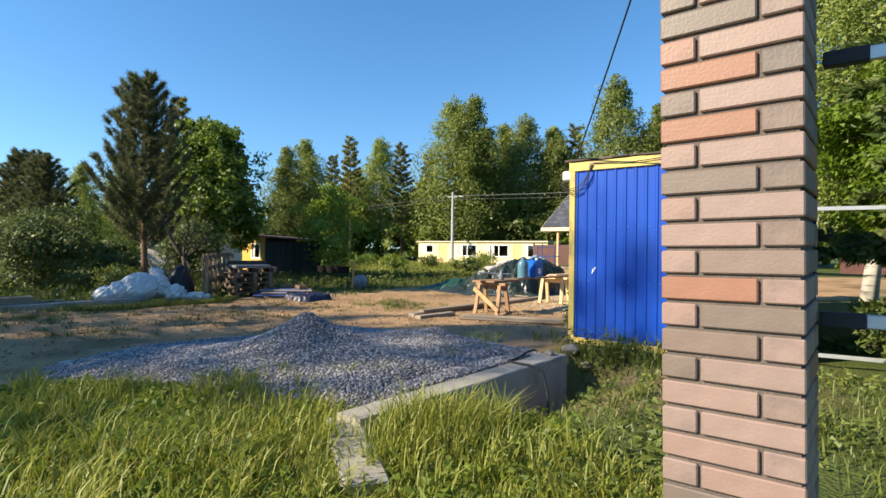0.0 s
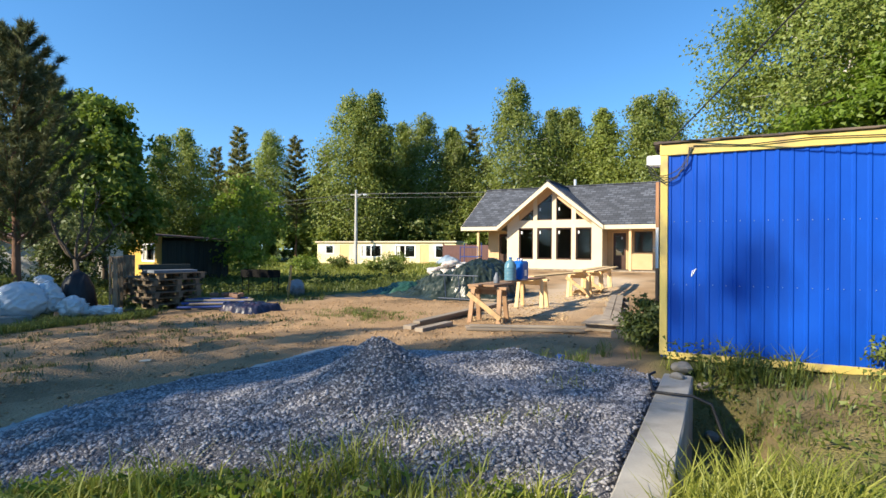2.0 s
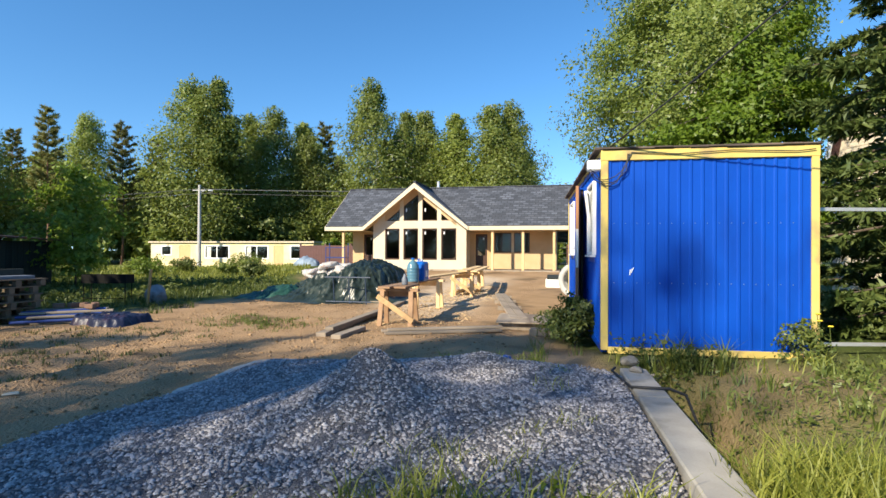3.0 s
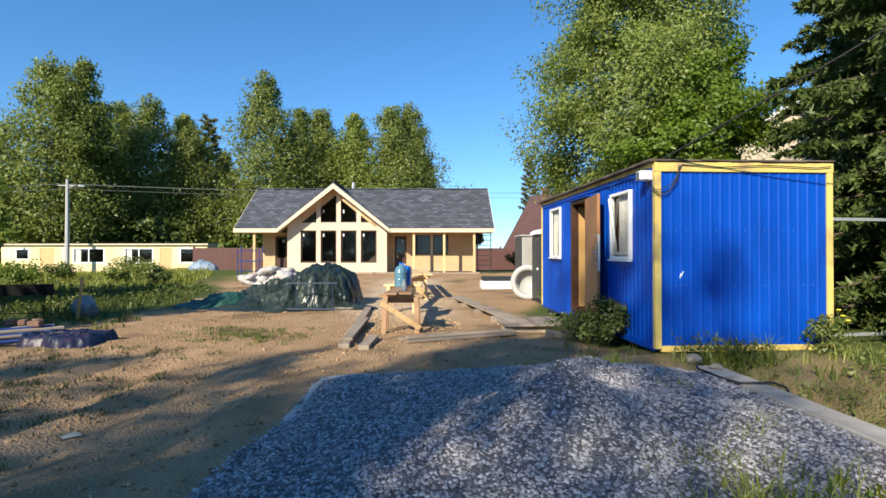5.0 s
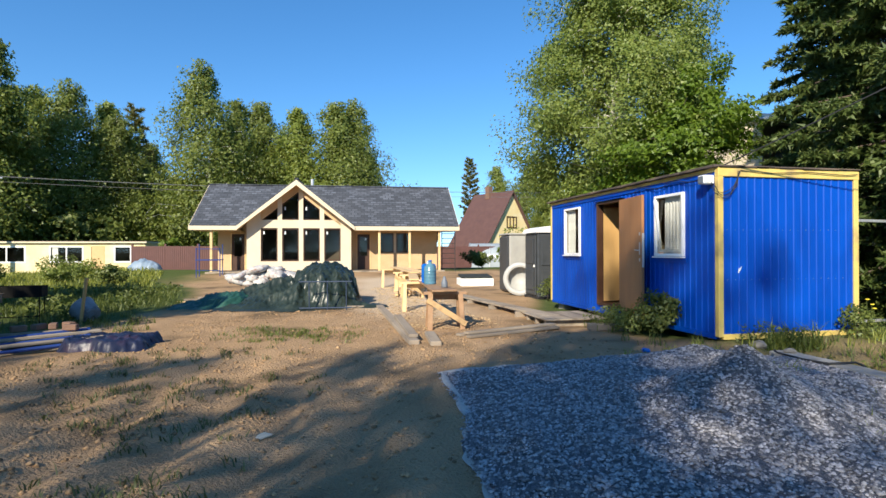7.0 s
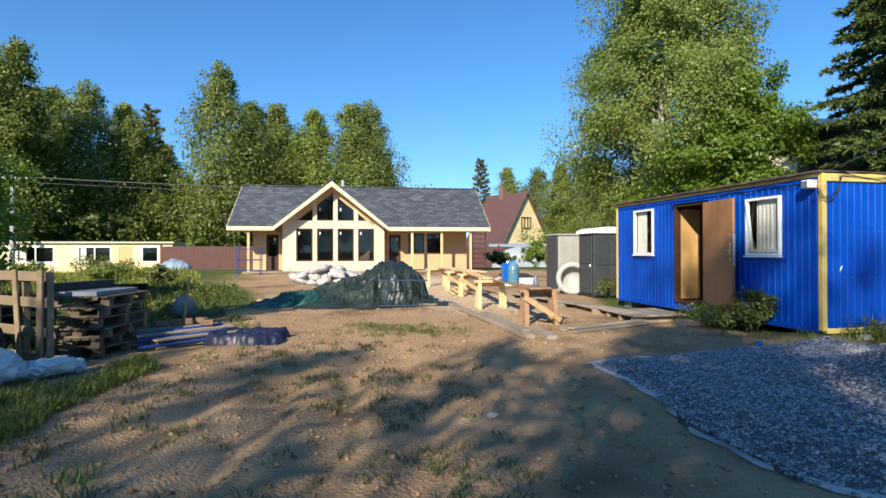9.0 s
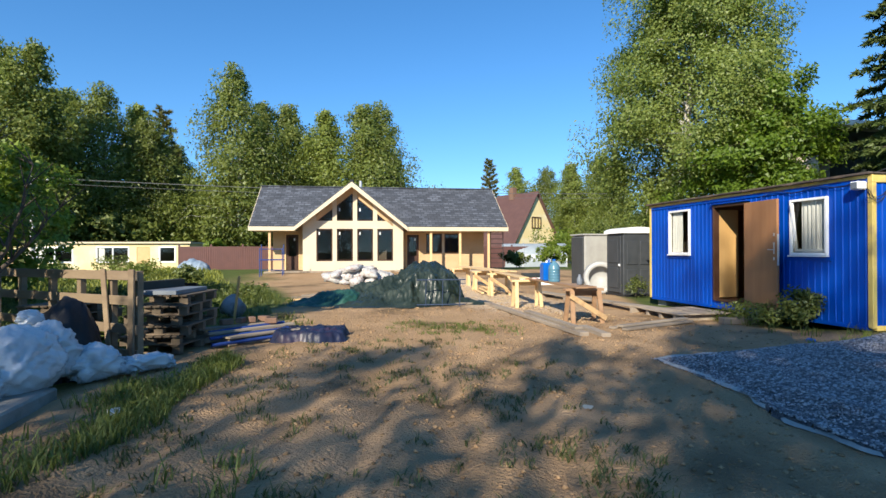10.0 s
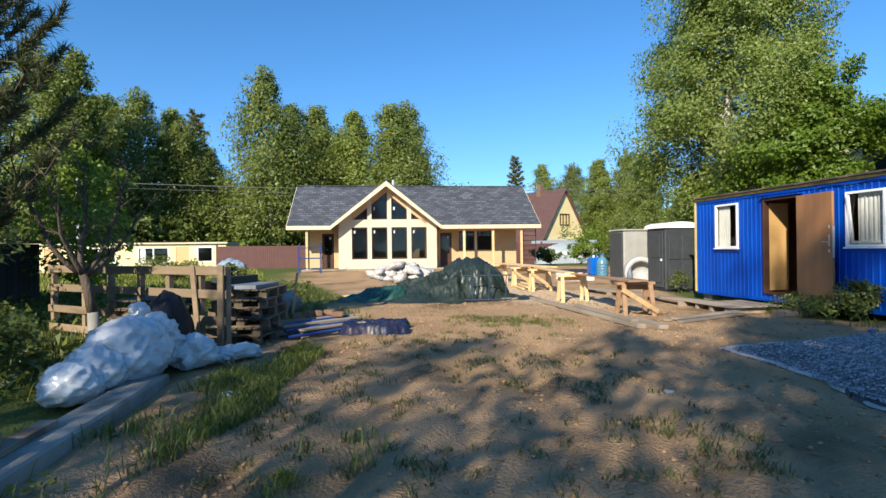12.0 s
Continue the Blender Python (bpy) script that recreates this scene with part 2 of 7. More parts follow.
def shingle_material():
    mt = material("shingles", (0.06, 0.068, 0.084), (0.115, 0.125, 0.15), 2.0, 0.9, 0.3, fine=90)
    nt = mt.node_tree
    bs = nt.nodes["Principled BSDF"]
    old = bs.inputs["Base Color"].links[0].from_socket
    co = nt.nodes.new("ShaderNodeTexCoord")
    bk = nt.nodes.new("ShaderNodeTexBrick")
    bk.inputs["Scale"].default_value = 1.0
    bk.inputs["Brick Width"].default_value, bk.inputs["Row Height"].default_value = 0.36, 0.19
    bk.inputs["Mortar Size"].default_value, bk.inputs["Bias"].default_value = 0.022, -0.2
    bk.inputs["Color1"].default_value, bk.inputs["Color2"].default_value, bk.inputs["Mortar"].default_value = (0.62, 0.62, 0.62, 1), (1.45, 1.45, 1.45, 1), (0.45, 0.45, 0.45, 1)
    nt.links.new(co.outputs["Object"], bk.inputs["Vector"])
    mx = nt.nodes.new("ShaderNodeMix")
    mx.data_type, mx.blend_type = "RGBA", "MULTIPLY"
    mx.inputs[0].default_value = 1.0
    nt.links.new(old, mx.inputs[6])
    nt.links.new(bk.outputs[0], mx.inputs[7])
    nt.links.new(mx.outputs[2], bs.inputs["Base Color"])
    return mt


M_GROUND = ground_material()
# heap surface darker than its stones: shade of the gaps put into the colour
M_GRAVEL = material("gravel", (0.075, 0.072, 0.078), (0.24, 0.233, 0.25), 30, 0.9, 1.0, fine=120, distance=0.03, spec=0.2)
M_STONE = material("crushed_stone", (0.20, 0.19, 0.197), (0.40, 0.385, 0.39), 12, 0.9, 0.3, fine=150, vary=0.5, island=True, spec=0.25)
M_CONCRETE = material("concrete", (0.27, 0.25, 0.215), (0.44, 0.41, 0.355), 3, 0.95, 0.22, fine=70, third=(0.17, 0.16, 0.135), spec=0.2)
M_BLUE = material("blue_painted_steel", (0.001, 0.05, 0.36), (0.0015, 0.072, 0.46), 1.6, 0.5, 0.06, fine=40, stretch=(1, 1, 0.4), third=(0.001, 0.042, 0.30), distance=0.004, spec=0.25)
M_YELLOW = material("yellow_painted_steel", (0.58, 0.42, 0.10), (0.68, 0.53, 0.17), 3, 0.55, 0.1, fine=50, third=(0.38, 0.28, 0.12))
M_WHITE = material("white_plastic", (0.78, 0.78, 0.76), (0.86, 0.86, 0.85), 5, 0.4, 0.03)
M_DOORWOOD = material("laminated_door", (0.27, 0.125, 0.055), (0.38, 0.19, 0.085), 5, 0.45, 0.1, stretch=(1, 1, 0.12), fine=60)
M_INNERWOOD = material("varnished_pine_panel", (0.42, 0.25, 0.09), (0.53, 0.33, 0.13), 5, 0.5, 0.1, stretch=(1, 1, 0.12), fine=50)
M_PINE = material("fresh_sawn_pine", (0.60, 0.40, 0.19), (0.74, 0.54, 0.29), 6, 0.75, 0.2, fine=60, stretch=(1, 0.2, 1), vary=0.12)
M_OLDWOOD = material("weathered_grey_wood", (0.20, 0.16, 0.12), (0.36, 0.30, 0.23), 5, 0.9, 0.4, fine=70, stretch=(1, 0.15, 1), third=(0.13, 0.10, 0.075), vary=0.2)
M_REDWOOD = material("stained_brown_wood", (0.24, 0.135, 0.07), (0.40, 0.25, 0.14), 6, 0.7, 0.3, fine=60, stretch=(1, 0.2, 1), vary=0.15)
M_CHIPPINE = material("handled_pine", (0.42, 0.26, 0.12), (0.56, 0.38, 0.19), 6, 0.75, 0.2, fine=60, stretch=(1, 0.2, 1), third=(0.30, 0.18, 0.09), vary=0.12)
M_CREAM = material("cream_wall_paint", (0.58, 0.50, 0.36), (0.65, 0.57, 0.43), 1.2, 0.75, 0.1, fine=30)
M_OSB = material("primed_sheathing_board", (0.50, 0.34, 0.18), (0.60, 0.43, 0.25), 2.0, 0.8, 0.2, fine=45)
M_FASCIA = material("cream_fascia_board", (0.60, 0.51, 0.35), (0.67, 0.58, 0.42), 2, 0.6, 0.1)
M_SHINGLE = shingle_material()
M_DARKFRAME = material("dark_brown_frame", (0.045, 0.022, 0.014), (0.075, 0.036, 0.022), 6, 0.45, 0.05)
M_GLASS = glass_material("window_glass", (0.80, 0.83, 0.82))
# room surfaces coloured dark, to put indoor shade behind the window glass
M_ROOM = material("shade_dark_interior", (0.07, 0.055, 0.04), (0.12, 0.095, 0.07), 1.5, 0.9, 0.1)
def brick_material():
    """Facing brick fired unevenly: each brick between grey-brown, dusky pink and orange."""
    mt = material("facing_brick", (0.8, 0.8, 0.8), (1.0, 1.0, 1.0), 14, 0.5, 0.12, fine=110, third=(0.7, 0.72, 0.74), spec=0.5)
    nt = mt.node_tree
    bs = nt.nodes["Principled BSDF"]
    old = bs.inputs["Base Color"].links[0].from_socket
    rp = nt.nodes.new("ShaderNodeValToRGB")
    nt.links.new(nt.nodes.new("ShaderNodeObjectInfo").outputs["Random"], rp.inputs[0])
    el = rp.color_ramp.elements
    el[0].position, el[0].color = 0.0, (0.165, 0.135, 0.115, 1)
    el[1].position, el[1].color = 1.0, (0.30, 0.135, 0.08, 1)
    for p, c in ((0.28, (0.21, 0.155, 0.13, 1)), (0.38, (0.30, 0.22, 0.195, 1)), (0.80, (0.30, 0.185, 0.15, 1))):
        el.new(p).color = c
    mx = nt.nodes.new("ShaderNodeMix")
    mx.data_type, mx.blend_type = "RGBA", "MULTIPLY"
    mx.inputs[0].default_value = 1.0
    nt.links.new(rp.outputs[0], mx.inputs[6])
    nt.links.new(old, mx.inputs[7])
    nt.links.new(mx.outputs[2], bs.inputs["Base Color"])
    return mt


M_BRICK = brick_material()
M_MORTAR = material("dark_mortar", (0.09, 0.075, 0.065), (0.15, 0.125, 0.11), 12, 0.95, 0.5, fine=120)
M_STEEL = material("galvanised_steel", (0.50, 0.50, 0.50), (0.62, 0.62, 0.62), 6, 0.45, 0.1, metal=0.6)
M_BLACK = material("black_rubber", (0.015, 0.015, 0.016), (0.03, 0.03, 0.032), 8, 0.6, 0.1)
M_BARK = material("grey_bark", (0.06, 0.045, 0.033), (0.13, 0.10, 0.075), 8, 0.95, 0.8, fine=40, stretch=(1, 1, 0.3), distance=0.03)
M_PINEBARK = material("pine_bark", (0.10, 0.055, 0.035), (0.22, 0.125, 0.08), 6, 0.95, 0.8, fine=30, stretch=(1, 1, 0.3), distance=0.03)
M_BIRCHBARK = material("birch_bark", (0.45, 0.43, 0.38), (0.68, 0.66, 0.60), 5, 0.8, 0.3, fine=20, stretch=(0.4, 0.4, 3), third=(0.06, 0.055, 0.05))
L_BIRCH = leaf_material("birch_leaves", (0.143, 0.185, 0.028), (0.285, 0.325, 0.068), 0.5)
L_SILVER = leaf_material("silver_birch_leaves", (0.13, 0.18, 0.031), (0.268, 0.318, 0.074), 0.5)
L_BRIGHT = leaf_material("young_maple_leaves", (0.122, 0.21, 0.014), (0.255, 0.37, 0.034), 0.55)
L_MAPLE = leaf_material("maple_leaves", (0.115, 0.178, 0.016), (0.25, 0.325, 0.04), 0.5)
L_DARK = leaf_material("shade_leaves", (0.07, 0.10, 0.028), (0.16, 0.195, 0.06))
L_PINE = leaf_material("pine_needles", (0.07, 0.088, 0.037), (0.18, 0.185, 0.08), 0.33)
L_FARPINE = leaf_material("far_pine_needles", (0.13, 0.14, 0.04), (0.26, 0.24, 0.08), 0.4)
L_SPRUCE = leaf_material("spruce_needles", (0.05, 0.085, 0.02), (0.15, 0.19, 0.05), 0.3)
L_GRASS = leaf_material("grass_blades", (0.16, 0.19, 0.02), (0.37, 0.375, 0.07), 0.45)
L_DRY = leaf_material("dull_weed_leaves", (0.055, 0.065, 0.02), (0.13, 0.14, 0.045), 0.3)
L_WEED = leaf_material("weed_leaves", (0.075, 0.107, 0.02), (0.19, 0.217, 0.048), 0.4)


# ---- ground ----
KA, KB = Vector((-0.74, 4.16)), Vector((1.42, 6.76))
KDIR = (KB - KA).normalized()
KNOR = Vector((KDIR.y, -KDIR.x))
GRAVEL = [(-1.9, 9.72), (-2.95, 8.5), (-3.6, 8.0), (-4.3, 7.2), (-4.6, 6.3), (-4.0, 5.55), (-2.7, 5.15), (-1.5, 4.75), (-0.78, 4.3), (1.3, 6.78), (1.15, 7.3), (0.62, 7.97), (-0.13, 8.72)]


def smooth(a, b, x):
    t = np.clip((x - a) / (b - a), 0, 1)
    return t * t * (3 - 2 * t)


def wave(x, y, s, k):
    """Cheap uneven relief from a few crossed waves."""
    r = np.random.RandomState(k)
    out = 0
    for i in range(7):
        a, f, p = r.rand() * 6.283, s * (0.6 + 1.2 * r.rand()), r.rand() * 6.283
        out = out + np.sin(f * (x * np.cos(a) + y * np.sin(a)) + p)
    return out / 7


def inside(poly, x, y):
    """Signed distance to an outline, positive inside."""
    x, y = np.asarray(x, float), np.asarray(y, float)
    best, odd = np.full(x.shape, 1e9), np.zeros(x.shape, bool)
    for i in range(len(poly)):
        (ax, ay), (bx, by) = poly[i], poly[(i + 1) % len(poly)]
        t = np.clip(((x - ax) * (bx - ax) + (y - ay) * (by - ay)) / ((bx - ax) ** 2 + (by - ay) ** 2), 0, 1)
        best = np.minimum(best, np.hypot(x - ax - t * (bx - ax), y - ay - t * (by - ay)))
        cross = ((ay > y) != (by > y)) & (x < (bx - ax) * (y - ay) / (by - ay + 1e-12) + ax)
        odd ^= cross
    return np.where(odd, best, -best)


def ground_z(x, y):
    x, y = np.asarray(x, float), np.asarray(y, float)
    near = np.exp(-((x + 3) ** 2 + (y - 11) ** 2) / 900)
    z = 0.030 * wave(x, y, 1.1, 3) * near + 0.018 * wave(x, y, 4.2, 5) * near + (0.017 * wave(x, y, 9, 6) + 0.013 * wave(x, y, 17, 7)) * near
    d = x * KNOR.x + y * KNOR.y - (KA.x * KNOR.x + KA.y * KNOR.y)
    s = (x - KA.x) * KDIR.x + (y - KA.y) * KDIR.y
    # the trench beside the kerb and the bank beyond it
    span = smooth(0.7, 1.5, s) * (1 - smooth(3.3, 3.9, s))
    z = z - 0.72 * span * smooth(0.05, 0.18, d) * (1 - smooth(0.42, 1.0, d))
    z = z + 0.16 * smooth(0.9, 1.7, d) * (1 - smooth(7, 10, d)) * smooth(-1, 1, s) * (1 - smooth(5.5, 8, s))
    z = z + 0.14 * np.exp(-(((x - 1.9) / 1.3) ** 2 + ((y - 7.3) / 0.9) ** 2))
    # the building plot rises a little
    n = x * 0.663 + y * 0.749
    z = z + 0.34 * smooth(21, 28.5, n) * (1 - smooth(36, 44, n)) * smooth(2, 8, x)
    # wheel ruts across the sand
    q = x * 0.69 - y * 0.72
    on = smooth(-12, -9, x) * (1 - smooth(-3.8, -2.2, x)) * smooth(6.5, 7.6, y) * (1 - smooth(11, 14, y))
    z = z - 0.08 * on * np.abs(np.sin(q * 4.3 + 0.5 * np.sin(x * 0.9 + y * 0.3))) ** 3
    return z


def green_share(x, y):
    """How grassy the ground is."""
    x, y = np.asarray(x, float), np.asarray(y, float)
    sand = [(-14, 9), (-9.3, 12.2), (-7.3, 14.2), (-5.4, 15.3), (-4.2, 17.2), (-2.2, 18.6), (0.5, 21), (3, 26), (4, 31), (9, 32), (20, 23), (17, 19), (11, 16), (5.2, 12.6), (1.7, 7.6), (1.0, 6.6), (-0.9, 4.8), (-2.9, 5.4), (-4.3, 5.2), (-3.5, 3.3), (-2.4, 1.8), (-1.2, 0.3), (-3, -4), (-20, -4)]
    s = inside(sand, x, y) + 0.35 * wave(x, y, 2.3, 9)
    g = 1 - smooth(-0.35, 0.35, s)
    bank = np.exp(-(((x - 2.2) / 1.3) ** 2 + ((y - 5.6) / 1.2) ** 2)) * (0.8 + 0.5 * wave(x, y, 3.0, 12))
    return np.clip(g - 0.85 * bank, 0, 1)


def build_ground():
    def axis(c0, c1, step):
        mid = list(np.arange(c0, c1, step))
        out, s = [], step
        while not out or out[-1] < 1800:
            s *= 1.32
            out.append((out[-1] if out else 0) + s)
        return np.array([c0 - o for o in out[::-1]] + mid + [c1 + o for o in [0] + out])
    xs, ys = axis(-13, 9, 0.11), axis(-1, 22, 0.11)
    gx, gy = np.meshgrid(xs, ys)
    z = ground_z(gx, gy)
    v = np.stack([gx.ravel(), gy.ravel(), z.ravel()], 1)
    w, h = len(xs), len(ys)
    i = (np.arange(h - 1)[:, None] * w + np.arange(w - 1)).ravel()
    me = panel_mesh("ground", v, np.stack([i, i + 1, i + w + 1, i + w], 1), M_GROUND, True)
    at = me.attributes.new("green", "FLOAT", "POINT")
    at.data.foreach_set("value", green_share(gx, gy).ravel().astype(np.float32))
    # sawdust and dry pale sand round the trestles and before the house
    t = np.clip(((gx - 0.9) * 8.0 + (gy - 12.2) * 9.6) / 156.2, 0, 1.15)
    off = np.hypot(gx - 0.9 - 8.0 * t, gy - 12.2 - 9.6 * t) + 0.5 * wave(gx, gy, 2.1, 51)
    pale = (1 - smooth(0.5, 2.0, off)) * smooth(0.02, 0.3, t + 0.08 * wave(gx, gy, 3.3, 52))
    at = me.attributes.new("pale", "FLOAT", "POINT")
    at.data.foreach_set("value", np.clip(pale, 0, 1).ravel().astype(np.float32))
    return tagged(new("ground", me), "trodden tan sand with ruts, fading into rough grass", "ground", kind="structure")


build_ground()


def gravel_z(x, y):
    d = inside(GRAVEL, x, y)
    z = 0.10 * smooth(0, 0.5, d) + 0.03 * wave(x, y, 2.4, 21) * smooth(0, 0.6, d)
    for px, py, h, a, b, t in ((-1.66, 6.55, 0.62, 0.80, 0.60, 0.5), (-0.1, 7.35, 0.24, 0.9, 0.45, -0.6), (-0.75, 5.95, 0.17, 0.45, 0.55, 0.8), (-3.2, 6.6, 0.06, 1.0, 0.7, 0.2)):
        c, s = math.cos(t), math.sin(t)
        u, w = (x - px) * c + (y - py) * s, -(x - px) * s + (y - py) * c
        z = z + h * np.exp(-np.sqrt((u / a) ** 2 + (w / b) ** 2 + 0.012) * 1.3) * smooth(-0.1, 0.5, d)
    # banked up flush against the footing
    kd = -((x - KA.x) * KNOR.x + (y - KA.y) * KNOR.y)
    ks = (x - KA.x) * KDIR.x + (y - KA.y) * KDIR.y
    bank = 0.135 * smooth(-0.03, 0.06, d) * (1 - smooth(0.25, 1.3, kd)) * smooth(0.2, 0.9, ks) * (1 - smooth(3.0, 3.5, ks))
    return np.maximum(ground_z(x, y) * 0.6 + z, bank)


def build_gravel():
    xs, ys = np.arange(-4.9, 1.4, 0.05), np.arange(4.4, 10.0, 0.05)
    gx, gy = np.meshgrid(xs, ys)
    d = inside(GRAVEL, gx, gy) + 0.06 * wave(gx, gy, 7, 31)
    z = gravel_z(gx, gy) + 0.006 * np.random.RandomState(4).randn(*gx.shape)
    z = np.where(d < 0, ground_z(gx, gy) - 0.02 + d * 0.2, z + 0.012)
    keep = d > -0.06
    w, h = len(xs), len(ys)
    i = (np.arange(h - 1)[:, None] * w + np.arange(w - 1)).ravel()
    k = keep.ravel()
    i = i[k[i] & k[i + 1] & k[i + w] & k[i + w + 1]]
    me = panel_mesh("gravel_heap", np.stack([gx.ravel(), gy.ravel(), z.ravel()], 1), np.stack([i, i + 1, i + w + 1, i + w], 1), M_GRAVEL, True)
    heap = tagged(new("gravel_heap", me), "low heap of grey crushed stone spread on white fabric", "gravel", kind="stuff")
    # loose stones over the heap
    r = np.random.RandomState(8)
    n = 78000
    x, y = r.uniform(-4.8, 1.3, n), r.uniform(4.5, 9.9, n)
    dd = inside(GRAVEL, x, y)
    ok = dd > -0.06 * r.rand(n)
    x, y = x[ok], y[ok]
    n = len(x)
    base = np.array([(1, 0, -.2), (-.2, 1, 0), (-1, .1, .1), (.1, -1, .2), (0, .1, .8), (.1, 0, -.8)])
    face = np.array([(0, 1, 4), (1, 2, 4), (2, 3, 4), (3, 0, 4), (1, 0, 5), (2, 1, 5), (3, 2, 5), (0, 3, 5)])
    size = 0.008 + 0.016 * r.rand(n) ** 1.9
    a = r.rand(n) * 6.283
    jit = base[None] * (0.7 + 0.6 * r.rand(n, 6, 1)) * size[:, None, None]
    px = jit[:, :, 0] * np.cos(a)[:, None] - jit[:, :, 1] * np.sin(a)[:, None] + x[:, None]
    py = jit[:, :, 0] * np.sin(a)[:, None] + jit[:, :, 1] * np.cos(a)[:, None] + y[:, None]
    pz = jit[:, :, 2] * 0.8 + (np.maximum(gravel_z(x, y), ground_z(x, y)) + 0.013)[:, None]
    v = np.stack([px, py, pz], 2).reshape(-1, 3)
    f = (face[None] + 6 * np.arange(n)[:, None, None]).reshape(-1, 3)
    tagged(new("loose_stones", panel_mesh("loose_stones", v, f, M_STONE)), "loose grey crushed stones on the heap", "gravel", kind="stuff")


build_gravel()


# ---- kerb ----
def build_kerb():
    ang = math.degrees(math.atan2(KDIR.y, KDIR.x))
    kerb = thing("concrete_kerb", pose(KA.x, KA.y, 0, 0, 0, ang), "low cast concrete footing beside a dark trench", "kerb")
    L = (KB - KA).length

    def block(name, x0, x1, y0, y1, top, seed):
        g = Geo()
        n = 24
        r = random.Random(seed)
        v, f = [], []
        for i in range(n + 1):
            x = x0 + (x1 - x0) * i / n
            e = [r.uniform(-0.001, 0.001) + 0.0015 * math.sin(i * 0.6 + k * 2 + seed) for k in range(6)]
            v += [(x, y0 + e[0], -0.75), (x, y0 + e[0], top - 0.012 + e[1]), (x, y0 + 0.012 + e[2], top + e[3]), (x, y1 - 0.012 + e[4], top + e[3]), (x, y1 + e[4], top - 0.012), (x, y1 + e[4], -0.75)]
        for i in range(n):
            for k in range(5):
                a = i * 6 + k
                f.append((a, a + 6, a + 7, a + 1))
        f += [(0, 1, 2, 3, 4, 5), tuple(n * 6 + k for k in (5, 4, 3, 2, 1, 0))]
        g.add(v, f)
        part(name, g, M_CONCRETE, kerb)

    block("footing_block", 0, L * 0.66, -0.17, 0.11, 0.15, 1)
    block("footing_block", L * 0.66 + 0.004, L, -0.168, 0.11, 0.154, 2)
    g = Geo()
    g.box(-0.15, -1.2, -0.4, 0.14, 0.06, 0.10, 0.02, pose(0.05, 0.08, 0, 0, 0, 17 - ang))
    part("end_slab", g, M_CONCRETE, kerb)
    return kerb


build_kerb()


# ---- site cabin ----
def rib_wall(g, length, z0, z1, at, hole=()):
    """Profiled sheet in the plane y = 0 facing -y: upright ribs; holes are (x0, x1, z0, z1)."""
    step = 0.135
    xs = []
    x = 0.0
    while x < length - 1e-6:
        for o, y in ((0, 0.0), (0.012, -0.011), (0.036, -0.011), (0.048, 0.0)):
            if x + o < length:
                xs.append((x + o, y))
        x += step
    xs.append((length, 0.0))
    cuts = sorted({z0, z1, *[h[2] for h in hole], *[h[3] for h in hole]})
    edges = sorted({h[0] for h in hole} | {h[1] for h in hole})
    cols = sorted(xs + [(e, 0.0) for e in edges])
    for (xa, ya), (xb, yb) in zip(cols, cols[1:]):
        if xb - xa < 1e-5:
            continue
        for za, zb in zip(cuts, cuts[1:]):
            mx, mz = (xa + xb) / 2, (za + zb) / 2
            if any(h[0] < mx < h[1] and h[2] < mz < h[3] for h in hole):
                continue
            g.add([at @ Vector(p) for p in ((xa, ya, za), (xb, yb, za), (xb, yb, zb), (xa, ya, zb))], [(0, 1, 2, 3)])
    return g


def framed_window(parent, at, w, h, bars=(), sash=0.06, mat=None, name="window", curtain=False, depth=0.06):
    """A window: frame, glazing and mullions, in the plane y = 0, from its lower left corner."""
    mat = mat or M_WHITE
    g = Geo()
    g.box(0, -depth / 2, 0, w, depth / 2, sash, 0.004).box(0, -depth / 2, h - sash, w, depth / 2, h, 0.004)
    g.box(0, -depth / 2, sash, sash, depth / 2, h - sash, 0.004).box(w - sash, -depth / 2, sash, w, depth / 2, h - sash, 0.004)
    for b in bars:
        g.box(b - sash / 2, -depth / 2 + 0.006, sash, b + sash / 2, depth / 2 - 0.006, h - sash, 0.004)
    win = part(name, g, mat, parent, "", False, at)
    edges = [sash, *bars, w - sash]
    for a, b in zip(edges, edges[1:]):
        pane = part("pane", Geo().add([(a - 0.01, 0, sash - 0.01), (b + 0.01, 0, sash - 0.01), (b + 0.01, 0, h - sash + 0.01), (a - 0.01, 0, h - sash + 0.01)], [(0, 1, 2, 3)]), M_GLASS, win)
        pane.visible_shadow = False
    if curtain:
        c = Geo()
        n = 40
        v = []
        for i in range(n + 1):
            x = sash + (w - 2 * sash) * (curtain[0] + (curtain[1] - curtain[0]) * i / n)
            y = 0.05 + 0.009 * math.sin(i * 0.9) + 0.006 * math.sin(i * 2.3)
            v += [(x, y, 0.05), (x + 0.015 * math.sin(i), y, h * 0.5), (x, y, h - 0.03)]
        c.add(v, [(i * 3 + k, i * 3 + 3 + k, i * 3 + 4 + k, i * 3 + 1 + k) for i in range(n) for k in range(2)])
        part("curtain", c, M_CURTAIN, win, "pale net curtain", True)
    return win


M_PALEGREY = material("pale_grey_plastic", (0.11, 0.13, 0.16), (0.20, 0.22, 0.25), 5, 0.5, 0.1)
M_CURTAIN = material("net_curtain", (0.66, 0.65, 0.62), (0.76, 0.75, 0.72), 6, 0.9, 0.1)
M_ROOFFELT = material("dark_roofing_felt", (0.05, 0.04, 0.035), (0.11, 0.085, 0.07), 4, 0.95, 0.4, third=(0.16, 0.12, 0.09))


